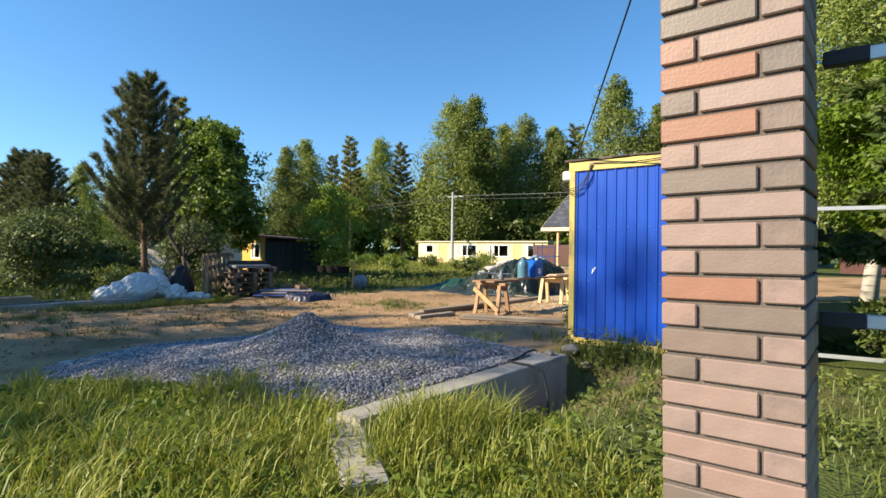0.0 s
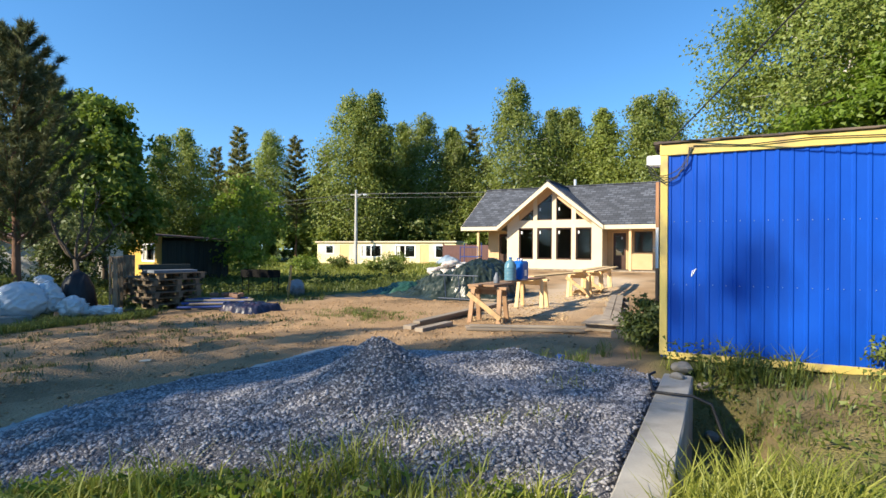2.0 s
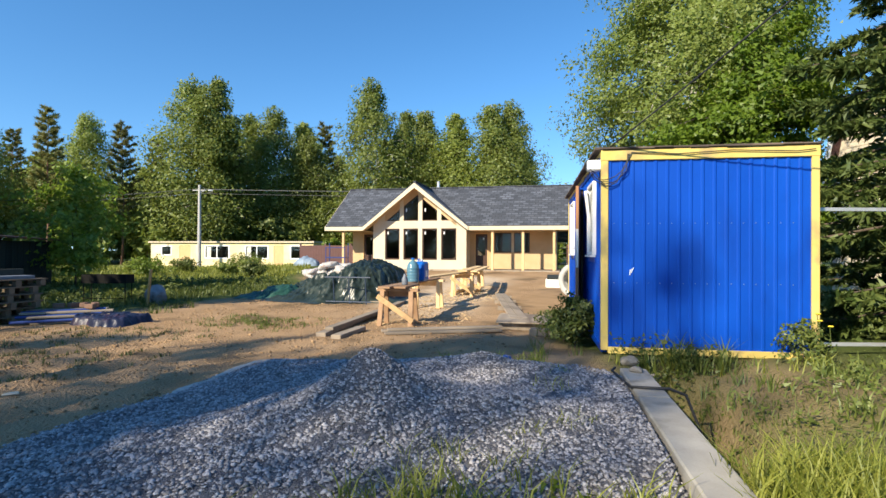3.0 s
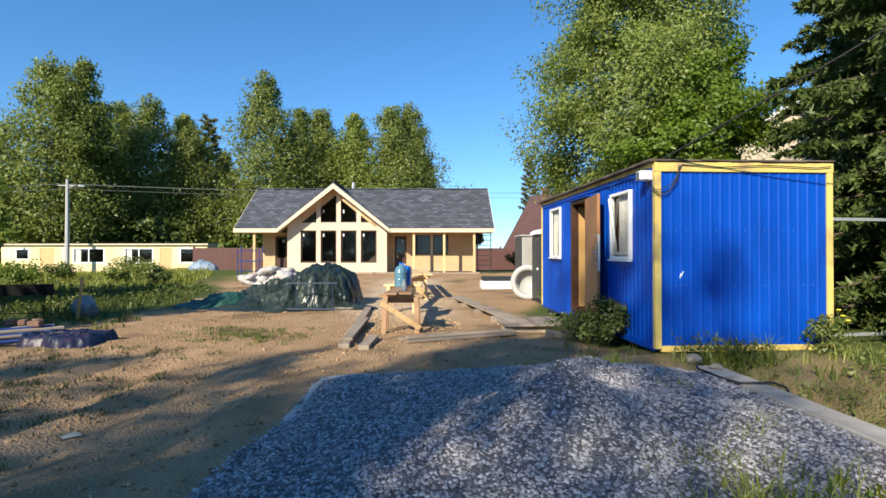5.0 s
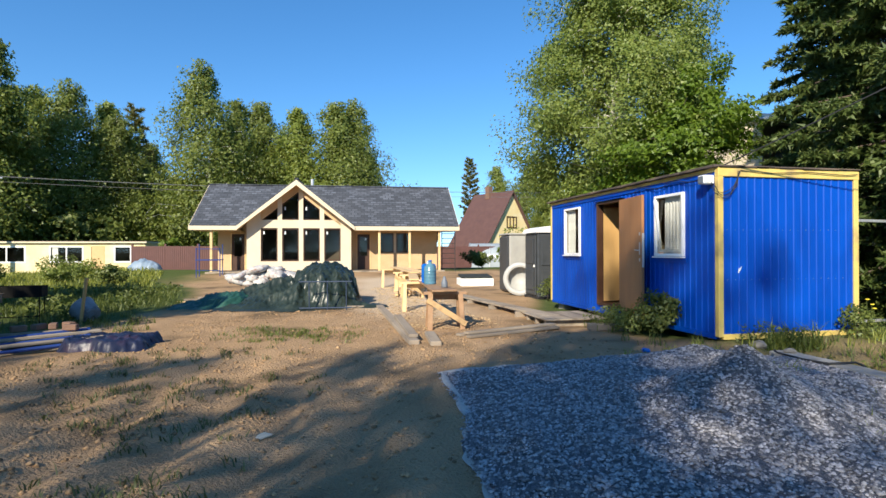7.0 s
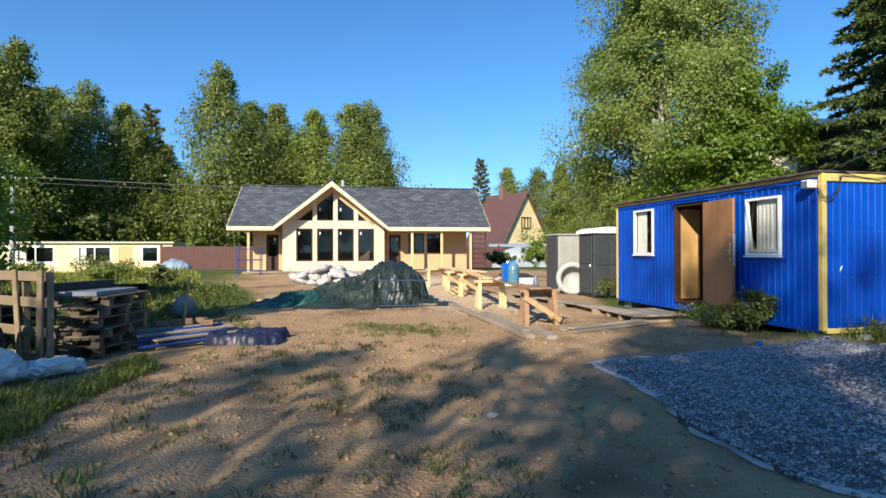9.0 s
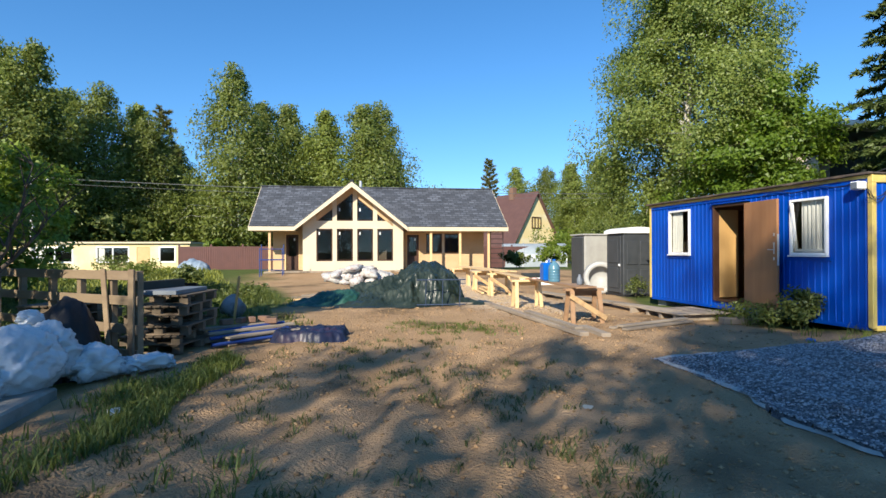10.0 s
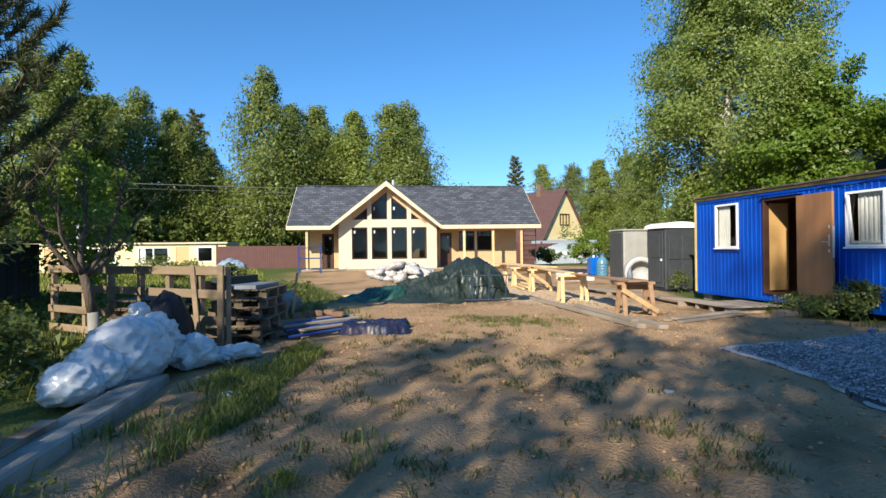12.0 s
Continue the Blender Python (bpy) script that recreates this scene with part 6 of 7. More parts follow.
M_CRATE = material("old_pale_boards", (0.17, 0.122, 0.075), (0.28, 0.21, 0.135), 5, 0.9, 0.4, fine=60, stretch=(0.2, 1, 1), third=(0.17, 0.12, 0.08), vary=0.15)
build_pallets()


# ---- yard edge: slab, boards, stake, brazier ----
M_SOOT = material("sooty_sheet_steel", (0.005, 0.005, 0.005), (0.012, 0.011, 0.010), 9, 0.8, 0.2, spec=0.15)
M_DRUM = material("dull_grey_plastic", (0.15, 0.17, 0.19), (0.26, 0.29, 0.32), 6, 0.6, 0.15, third=(0.06, 0.065, 0.06))
M_OLDCONCRETE = material("aged_concrete", (0.20, 0.19, 0.165), (0.36, 0.34, 0.30), 2.5, 0.95, 0.35, fine=60, third=(0.13, 0.125, 0.10), spec=0.2)
M_BOULDER = material("field_stone", (0.16, 0.145, 0.125), (0.30, 0.275, 0.24), 6, 0.9, 0.4, fine=50, third=(0.10, 0.095, 0.07))


def build_edge():
    e = thing("edging_slab", pose(-9.26, 11.76, 0, 0, 0, 50.3), "long low concrete edging beam with boards on it", "kerb")
    part("slab", Geo().box(-1.4, -0.08, -0.3, 2.6, 0.24, 0.11, 0.02), M_OLDCONCRETE, e)
    loose = [(-0.9, 0.11, 1.75, 0.05), (-1.0, 0.27, 1.3, 0.16)]
    for x, y, l, h in loose:
        solo("board", Geo().box(0, 0, 0, l, 0.13, h, 0.005), M_OLDWOOD, "grey plank lying on the concrete beam", "board", pose(-9.26, 11.76, 0.112, 0, 0, 50.3) @ pose(x, y, 0), group="planks on the edging")
    solo("timber_block", Geo().box(0, 0, 0, 0.75, 0.2, 0.10, 0.006), M_CRATE, "short squared timber on the concrete beam", "timber", pose(-9.26, 11.76, 0.163, 0, 0, 50.3) @ pose(-0.45, 0.12, 0.0, 0, 0, 3))
    solo("paper_scrap", Geo().box(-0.09, -0.05, 0, 0.09, 0.05, 0.05, 0.012), M_WHITE, "scrap of white plastic lying in grass", "litter", pose(-7.35, 12.75, gz_at(-7.35, 12.75) + 0.02, 25, 10, 40))
    solo("paper_scrap", Geo().box(-0.07, -0.05, 0, 0.07, 0.05, 0.015, 0.005), M_CREAM, "flat pale scrap lying on sand", "litter", pose(-4.35, 9.55, gz_at(-4.35, 9.55), 0, 0, 10))
    solo("plastic_scrap", Geo().box(-0.07, -0.05, 0, 0.07, 0.05, 0.06, 0.02), M_BLUEPLASTIC, "crumpled blue plastic scrap at the gravel's edge", "litter", pose(0.85, 8.26, gz_at(0.85, 8.26) + 0.01, 12, 8, 30))
    solo("stake", Geo().beam((0, 0, -0.1), (0.12, 0.0, 0.95), 0.06, 0.05), M_INNERWOOD, "leaning pale wooden stake driven into grass", "stake", pose(-3.1, 18.36, gz_at(-3.1, 18.4), 0, 0, -40))
    d = thing("plastic_basin", pose(-2.85, 18.75, gz_at(-2.8, 18.8) + 0.19, -62, 0, 20), "dull grey plastic basin tipped over in grass", "basin")
    part("body", Geo().lathe([(0.0, -0.17), (0.15, -0.17), (0.19, -0.15), (0.23, 0.05), (0.25, 0.17), (0.265, 0.18), (0.265, 0.195), (0.24, 0.185), (0.21, 0.03), (0.17, -0.13), (0.0, -0.14)], 24), M_DRUM, d, "", True)
    b = thing("brazier", pose(-4.0, 19.55, gz_at(-4, 19.5), 0, 0, -30), "black sheet-steel barbecue brazier on thin legs", "brazier")
    part("trough", Geo().box(-0.6, -0.18, 0.55, 0.6, 0.18, 0.57).box(-0.6, -0.18, 0.57, 0.6, -0.165, 0.78).box(-0.6, 0.165, 0.57, 0.6, 0.18, 0.78).box(-0.6, -0.165, 0.57, -0.585, 0.165, 0.78).box(0.585, -0.165, 0.57, 0.6, 0.165, 0.78), M_SOOT, b)
    for x in (-0.55, 0.55):
        for y in (-0.15, 0.15):
            part("leg", Geo().tube([(x, y, -0.03), (x, y, 0.56)], 0.012, 6), M_SOOT, b)
    part("stretcher", Geo().tube([(-0.55, -0.15, 0.15), (0.55, -0.15, 0.15)], 0.01, 6), M_SOOT, b)
    # stones by the kerb and the cable across it
    r = random.Random(9)
    for k, (x, y, s) in enumerate(((1.68, 7.0, 0.12), (1.75, 6.62, 0.09), (1.33, 6.60, 0.075), (1.85, 6.85, 0.09), (0.95, 6.95, 0.045))):
        g = Geo()
        ico = bmesh.new()
        bmesh.ops.create_icosphere(ico, subdivisions=2, radius=1)
        for v in ico.verts:
            v.co *= 1 + 0.25 * noise.noise(v.co * 1.3 + Vector((k * 3, 0, 0)))
        g.add([(v.co.x * s, v.co.y * s * 0.8, v.co.z * s * 0.55) for v in ico.verts], [[v.index for v in f.verts] for f in ico.faces])
        ico.free()
        solo("boulder", g, M_BOULDER, "pale weathered stone beside the kerb", "stone", pose(x, y, (0.155 if k == 2 else gz_at(x, y)) + s * 0.25, 10 * k, 0, 50 * k), group="stones by the kerb")
    c = Geo()
    c.tube([(1.18, 6.75, 0.19), (1.08, 6.70, 0.18), (0.92, 6.42, 0.16), (0.76, 6.16, 0.165), (0.86, 6.02, 0.175), (0.98, 5.92, 0.175), (1.10, 5.84, 0.12), (1.14, 5.76, -0.1), (1.12, 5.6, -0.4)], 0.013, 8)
    solo("black_hose", c, M_BLACK, "black hose hanging over the concrete footing", "hose", smooth=True)
    f = Geo()
    pts = GRAVEL[-1:] + GRAVEL[:5]
    line = []
    for (ax, ay), (bx, by) in zip(pts, pts[1:]):
        for k in range(12):
            t = k / 12
            line.append((ax + (bx - ax) * t, ay + (by - ay) * t))
    v, q = [], []
    for i, (x, y) in enumerate(line):
        o = 0.03 * math.sin(i * 0.9) + r.uniform(-0.012, 0.012)
        cx, cy = x + 1.5, y - 7.0
        l = math.hypot(cx, cy)
        nx, ny = cx / l, cy / l
        z = max(gz_at(x, y), gz_at(x + nx * 0.08, y + ny * 0.08)) + 0.012
        v += [(x - nx * 0.05, y - ny * 0.05, z + 0.005), (x + nx * o, y + ny * o, z + 0.018 + r.uniform(0, 0.012)), (x + nx * (0.025 + o), y + ny * (0.025 + o), z - 0.004)]
    q = [(i * 3 + k, i * 3 + 3 + k, i * 3 + 4 + k, i * 3 + 1 + k) for i in range(len(line) - 1) for k in range(2)]
    f.add(v, q)
    solo("ground_fabric", f, M_FABRIC, "frayed white ground fabric edge round the gravel", "fabric", smooth=True)


M_FABRIC = material("ground_fabric", (0.34, 0.33, 0.31), (0.50, 0.49, 0.46), 12, 0.95, 0.3)
build_edge()


# ---- portable toilets ----
M_GREYPLASTIC = material("charcoal_plastic", (0.035, 0.04, 0.045), (0.06, 0.065, 0.072), 4, 0.5, 0.15)
M_RING = material("dull_white_plastic", (0.34, 0.34, 0.33), (0.46, 0.46, 0.44), 4, 0.5, 0.1)
M_GREYFILM = material("grey_sheeting", (0.30, 0.29, 0.27), (0.42, 0.41, 0.38), 3, 0.7, 0.3)


def build_toilets():
    t = thing("portable_toilet", pose(7.45, 13.75, 0.02, 0, 0, -38.6), "charcoal plastic portable toilet with a white domed roof", "toilet")
    part("body", Geo().box(0, 0.06, 0.0, 1.08, 1.12, 2.0, 0.03), M_GREYPLASTIC, t)
    part("skid", Geo().box(-0.03, 0.0, -0.05, 1.1, 1.15, 0.06, 0.01), M_BLACK, t)
    for a, b, c, d in ((0.12, 0.5, 0.15, 0.85), (0.12, 0.5, 1.0, 1.75), (0.58, 0.98, 0.15, 0.85), (0.58, 0.98, 1.0, 1.75)):
        part("side_panel", Geo().box(a, 0.035, c, b, 0.06, d, 0.012), M_GREYPLASTIC, t)
    door = part("door", Geo().box(-0.05, 0.14, 0.1, -0.005, 1.0, 1.92, 0.015), M_GREYPLASTIC, t)
    part("door_panel", Geo().box(-0.075, 0.26, 0.25, -0.051, 0.88, 0.9, 0.01), M_GREYPLASTIC, door)
    part("door_panel", Geo().box(-0.075, 0.26, 1.05, -0.051, 0.88, 1.8, 0.01), M_GREYPLASTIC, door)
    part("latch", Geo().box(-0.09, 0.16, 0.95, -0.051, 0.22, 1.02, 0.005), M_WHITE, door)
    v, f = [], []
    n = 10
    for i in range(n + 1):
        a = math.pi * i / n
        for y in (0.0, 1.18):
            v.append((0.54 - 0.62 * math.cos(a), y, 2.0 + 0.20 * math.sin(a) ** 0.7))
    f = [(i * 2, i * 2 + 1, i * 2 + 3, i * 2 + 2) for i in range(n)] + [tuple(range(0, 2 * n + 2, 2))[::-1], tuple(range(1, 2 * n + 2, 2)), (0, 2 * n, 2 * n + 1, 1)]
    part("roof", Geo().add(v, f), M_WHITE, t, "white domed translucent roof")
    s = thing("shower_booth", pose(9.2, 15.9, 0.02, 0, 0, -38.6), "dark booth wrapped in grey sheeting", "booth")
    part("body", Geo().box(0, 0, 0, 0.95, 1.05, 2.0, 0.03), M_GREYFILM, s)
    part("door", Geo().box(-0.06, 0.05, 0.05, -0.004, 1.0, 1.95, 0.015), M_GREYPLASTIC, s)
    part("roof", Geo().box(-0.06, -0.04, 2.004, 1.0, 1.1, 2.07, 0.02), M_GREYFILM, s)
    ring = thing("plastic_ring", pose(8.35, 14.95, 0.55, 90, 0, -60), "white plastic well ring leaning on its edge", "ring")
    part("hoop", Geo().lathe([(0.40, -0.2), (0.53, -0.2), (0.55, -0.16), (0.55, 0.16), (0.53, 0.2), (0.40, 0.2), (0.38, 0.16), (0.38, -0.16)], 28), M_RING, ring, "", True)
    w = thing("well_cover", pose(11.6, 19.2, gz_at(11.6, 19.2), 0, 0, -41), "low white concrete well head with a dark lid", "well")
    part("base", Geo().box(-0.7, -0.5, -0.1, 0.7, 0.5, 0.30, 0.02), M_WHITE, w)
    part("lid", Geo().slab([(-0.65, -0.45, 0.36), (0.65, -0.45, 0.36), (0.65, 0.45, 0.46), (-0.65, 0.45, 0.46)], 0.06), M_TAR, w)


build_toilets()


# ---- scaffold, fences, neighbours ----
def build_surroundings():
    H = pose(6.15, 33.58, 0.30, 0, 0, -41.5)
    s = thing("blue_scaffold", H @ pose(0.9, -1.9, 0), "small blue steel scaffold beside the porch", "scaffold")
    for x in (0, 1.1):
        for y in (0, 0.5):
            part("upright", Geo().tube([(x, y, -0.1), (x, y, 1.55 if y else 1.35)], 0.025, 6), M_BLUEBOARD, s)
    for z in (0.25, 0.75, 1.3):
        part("rail", Geo().tube([(0, 0, z), (1.1, 0, z)], 0.02, 6), M_BLUEBOARD, s)
    part("deck", Geo().box(-0.05, 0, 0.75, 1.15, 0.5, 0.79), M_BLUEBOARD, s)
    k = thing("rebar_ladder", H @ pose(13.35, 0.6, 0), "dark steel ladder tower standing beside the porch", "ladder")
    for x in (0, 0.75):
        part("stile", Geo().tube([(x, 0, -0.1), (x, 0, 2.3)], 0.025, 6), M_BLACK, k)
    for i in range(8):
        part("rung", Geo().tube([(0, 0, 0.2 + i * 0.28), (0.75, 0, 0.2 + i * 0.28)], 0.018, 6), M_BLACK, k)
    # red fence behind house and hut
    for x0, x1, y in ((-6.5, -0.2, 9.5), (14.0, 22.0, 13.0)):
        f = thing("red_fence", pose(6.15, 33.58, 0, 0, 0, -41.5) @ pose(x0, y, 0), "dull red corrugated metal fence with posts", "fence", "fences behind the plot")
        n = int((x1 - x0) / 2.1)
        for i in range(n):
            part("panel", rib_wall(Geo(), 2.1, 0.1, 1.85, pose(i * 2.1, 0.02, 0)), M_REDFENCE, f)
            part("post", Geo().box(i * 2.1 - 0.06, 0.035, -0.1, i * 2.1 + 0.06, 0.14, 2.0, 0.005), M_REDFENCE, f)
    # cottage with steep roof
    c = thing("cottage", pose(41.8, 36.7, 0, 0, 0, -12), "cream gabled cottage with a steep dark red roof", "house")
    hw, top, low = 4.4, 7.9, 1.2
    part("gable", Geo().prism([(-hw + 0.4, 0), (hw - 0.4, 0), (hw - 0.4, low + 0.5), (0, top - 0.25), (-hw + 0.4, low + 0.5)], 0, 0.2), M_HUT, c)
    for sgn in (-1, 1):
        pts = [(0, -0.35, top), (sgn * hw, -0.35, low), (sgn * hw, 6, low), (0, 6, top)]
        part("roof_slope", Geo().slab(pts[::-1] if sgn < 0 else pts, 0.15), M_REDROOF, c)
    framed_window(c, pose(-0.75, -0.02, 3.9), 1.5, 1.25, (0.5, 1.0), 0.1, M_DARKFRAME, "window", False, 0.08)
    part("room", Geo().box(-1.2, 0.3, 3.5, 1.2, 0.35, 5.5), M_CREAM, c)
    part("chimney", Geo().box(-0.5, 3, 7.2, 0.1, 3.6, 8.6, 0.02), M_BROWNBRICK, c)
    part("back_gable", Geo().prism([(-hw + 0.4, 0), (hw - 0.4, 0), (hw - 0.4, low + 0.5), (0, top - 0.25), (-hw + 0.4, low + 0.5)], 5.6, 5.8), M_HUT, c)
    # greenhouse
    g = thing("greenhouse", pose(27.8, 31.9, 0, 0, 0, -60), "arched greenhouse of milky polycarbonate sheets", "greenhouse")
    n = 12
    for i in range(3):
        v, q = [], []
        for j in range(n + 1):
            a = math.pi * j / n
            for x in (i * 1.75 + 0.01, i * 1.75 + 1.74):
                v.append((x, 1.4 - 1.4 * math.cos(a), 2.1 * math.sin(a) ** 0.8))
        q = [(j * 2, j * 2 + 1, j * 2 + 3, j * 2 + 2) for j in range(n)]
        part("sheet", Geo().add(v, q), M_POLY, g)
    for i in range(4):
        part("hoop", Geo().tube([(i * 1.75, 1.4 - 1.42 * math.cos(math.pi * j / n), 2.12 * math.sin(math.pi * j / n) ** 0.8) for j in range(n + 1)], 0.03, 6), M_STEEL, g)
    # neighbour's tall house behind the trees
    d = thing("neighbour_house", pose(17.9, 10.1, 0, 0, 0, -112), "tall house with a red-brown gambrel roof and white soffit", "house")
    top, knee, eave = 7.05, 6.25, 3.9
    half = [(0, top), (2.9, knee), (3.5, eave)]
    for sgn in (-1, 1):
        for (xa, za), (xb, zb) in zip(half, half[1:]):
            pts = [(sgn * xa, -0.1, za), (sgn * xb, -0.1, zb), (sgn * xb, 9.6, zb), (sgn * xa, 9.6, za)]
            part("roof_slope", Geo().slab(pts[::-1] if sgn < 0 else pts, 0.12), M_REDROOF, d)
            part("rake_board", Geo().beam((sgn * xa, -0.16, za - 0.10), (sgn * xb, -0.16, zb - 0.10), 0.05, 0.20), M_WHITE, d)
        part("soffit", Geo().slab([(sgn * 0.0, -0.1, top - 0.16), (sgn * 2.9, -0.1, knee - 0.16), (sgn * 2.9, 1.2, knee - 0.16), (sgn * 0.0, 1.2, top - 0.16)][::sgn], 0.05), M_WHITE, d)
    part("gable_wall", Geo().prism([(-3.3, 0), (0.4, 0), (0.4, top - 0.4), (0, top - 0.3), (-2.8, knee - 0.3), (-3.3, eave)], 0.15, 0.35), M_CREAM, d, "cream boarded gable")
    for k in range(14):
        part("board", Geo().box(-2.7 + 0.04 * abs(k - 7), 0.125, 3.4 + k * 0.2, 0.38, 0.148, 3.4 + k * 0.2 + 0.185, 0.004), M_CREAM, d)
    # tar colour on the set-back half stands for the shade under the overhang
    part("recess_wall", Geo().prism([(0.4, 0), (3.3, 0), (3.3, eave), (2.8, knee - 0.3), (0.4, top - 0.45)], 1.2, 1.4), M_TAR, d, "recessed balcony wall, its shade put in as near-black colour")
    part("body", Geo().box(-3.2, 1.4, 0, 3.2, 9.4, eave), M_TAR, d)
    part("downpipe", Geo().tube([(3.45, -0.1, eave), (3.3, 0.3, eave - 0.5), (3.3, 0.3, 0)], 0.06, 8), M_WHITE, d)
    # pale wall behind the pine
    w = thing("white_shed", pose(-15.5, 27.5, 0, 0, 0, 5), "low whitewashed shed with a dark window", "shed")
    part("wall", Geo().box(0, 0, 0, 4.2, 3, 1.75), M_WHITEWASH, w)
    part("roof", Geo().slab([(-0.3, -0.3, 1.85), (4.5, -0.3, 1.85), (4.5, 3.3, 2.1), (-0.3, 3.3, 2.1)], 0.09), M_RUSTROOF, w)
    framed_window(w, pose(2.6, -0.02, 0.75), 0.8, 0.75, (0.4,), 0.07, M_WHITE, "window")
    # power line
    p = thing("power_pole", pose(0.9, 51.8, 0), "grey concrete power pole with a street lamp", "pole")
    part("mast", Geo().tube([(0, 0, -0.3), (0, 0, 6.9)], [0.17, 0.11], 8), M_POLE, p)
    part("crossarm", Geo().beam((-0.5, 0.35, 6.45), (0.5, -0.35, 6.45), 0.08, 0.08), M_POLE, p)
    part("lamp_arm", Geo().tube([(0, 0, 6.2), (0.5, -0.4, 6.5), (0.75, -0.6, 6.45)], 0.03, 6), M_STEEL, p)
    part("lamp_head", Geo().box(0.6, -0.75, 6.36, 0.95, -0.5, 6.46, 0.02), M_WHITE, p)
    far = [(46, 11.9), (-38, 86)]
    for k, (o, z) in enumerate(((0.45, 6.55), (-0.45, 6.55), (0.0, 6.2))):
        for ex, ey in far:
            g = Geo()
            n = 16
            g.tube([(0.9 + o * 0.8 + (ex - 0.9) * i / n, 51.8 - o * 0.6 + (ey - 51.8) * i / n, z - 1.1 * (1 - (2 * i / n - 1) ** 2) * 0.6) for i in range(n + 1)], 0.012, 5)
            solo("power_line", g, M_WIRE, "thin grey overhead power line", "cable", group="power lines")
    q = thing("power_pole", pose(46, 11.9, 0), "grey concrete power pole beyond the trees", "pole")
    part("mast", Geo().tube([(0, 0, -0.3), (0, 0, 6.9)], [0.17, 0.11], 8), M_POLE, q)
    a, b = Vector((1.84, 7.5, 2.69)), Vector((1.35, -1.4, 6.95))
    g = Geo().tube([a.lerp(b, i / 20) - Vector((0, 0, 0.2 * (1 - (2 * i / 20 - 1) ** 2))) for i in range(21)], 0.009, 6)
    solo("supply_cable", g, M_BLACK, "black supply cable rising from the cabin corner", "cable")
    p2 = thing("timber_pole", pose(1.35, -1.45, 0), "wooden supply pole beside the gate", "pole")
    part("mast", Geo().tube([(0, 0, -0.3), (0, 0, 7.1)], [0.13, 0.09], 8), M_OLDWOOD, p2)


M_REDFENCE = material("dull_red_sheet", (0.085, 0.038, 0.033), (0.13, 0.058, 0.05), 2, 0.6, 0.1)
M_REDROOF = material("dark_red_roof_sheet", (0.085, 0.045, 0.04), (0.13, 0.07, 0.06), 2, 0.6, 0.2)
M_POLY = material("milky_polycarbonate", (0.22, 0.26, 0.29), (0.32, 0.36, 0.39), 2, 0.4, 0.05)
M_WHITEWASH = material("whitewashed_wall", (0.66, 0.62, 0.54), (0.76, 0.72, 0.63), 2, 0.9, 0.2)
M_WIRE = material("weathered_wire", (0.10, 0.10, 0.10), (0.16, 0.16, 0.16), 5, 0.7, 0.1)
M_POLE = material("grey_pole", (0.36, 0.35, 0.33), (0.48, 0.47, 0.45), 5, 0.85, 0.2)
build_surroundings()


# ---- shrubs and small trees ----
def build_bush(name, x, y, h, rad, n, leaf, mat, seed, label, category="bush", group=""):
    spec = grow(seed, h, crown_round(rad, 0.0, 0.4), max(14, n // 160), n, leaf, 0.04, 0.9, 0.3, 0.5 * min(1.0, 0.22 + 0.55 * rad), max(0.008, h * 0.008))
    return tree_thing(name, spec, M_BARK, mat, pose(x, y, gz_at(x, y), 0, 0, seed * 31), label, category, group)


build_bush("tall_weed", 2.24, 8.50, 0.70, 0.32, 2800, 0.030, L_WEED, 1, "bushy dark green weed against the cabin", "weed", "weeds by the cabin")
build_bush("tall_weed", 2.62, 9.15, 0.32, 0.36, 1300, 0.026, L_WEED, 2, "low leafy weeds under the cabin door", "weed", "weeds by the cabin")
build_bush("tall_weed", 2.95, 9.65, 0.30, 0.34, 900, 0.024, L_WEED, 3, "low leafy weeds under the cabin door", "weed", "weeds by the cabin")
build_bush("tall_weed", 3.35, 6.0, 0.42, 0.24, 800, 0.024, L_WEED, 6, "leafy weed before the cabin's blue end", "weed", "weeds by the cabin")
build_bush("tall_weed", 4.7, 5.2, 0.5, 0.5, 1300, 0.03, L_WEED, 7, "low weeds below the fence rails", "weed", "weeds by the cabin")
build_bush("tall_weed", 7.2, 13.3, 0.6, 0.28, 800, 0.026, L_WEED, 8, "weed between cabin and toilet", "weed", "weeds by the cabin")
build_bush("sapling", -5.3, 26.0, 4.4, 1.25, 4200, 0.08, L_MAPLE, 9, "bright green sapling beside the shed", "tree")
build_bush("lilac_bush", -12.0, 16.2, 2.1, 1.15, 7500, 0.055, L_DARK, 21, "dark lilac bush at the yard's edge", "bush", "lilacs")
build_bush("lilac_bush", -10.8, 17.6, 1.5, 0.9, 5000, 0.055, L_DARK, 22, "dark lilac bush at the yard's edge", "bush", "lilacs")
build_bush("lilac_bush", -13.8, 18.5, 2.3, 1.5, 8000, 0.06, L_DARK, 23, "dark lilac bush at the yard's edge", "bush", "lilacs")
build_bush("lilac_bush", -9.4, 20.0, 2.2, 1.1, 6000, 0.055, L_DARK, 24, "dark bush behind the pine", "bush", "lilacs")
build_bush("lilac_bush", -17.5, 19.2, 2.1, 1.6, 7000, 0.06, L_DARK, 26, "dark lilac bush at the yard's edge", "bush", "lilacs")
build_bush("lilac_bush", -20.5, 21.5, 2.6, 1.8, 7000, 0.06, L_DARK, 27, "dark lilac bush at the yard's edge", "bush", "lilacs")
build_bush("lilac_bush", -15.3, 16.4, 1.9, 1.2, 6000, 0.05, L_DARK, 28, "dark lilac bush at the yard's edge", "bush", "lilacs")
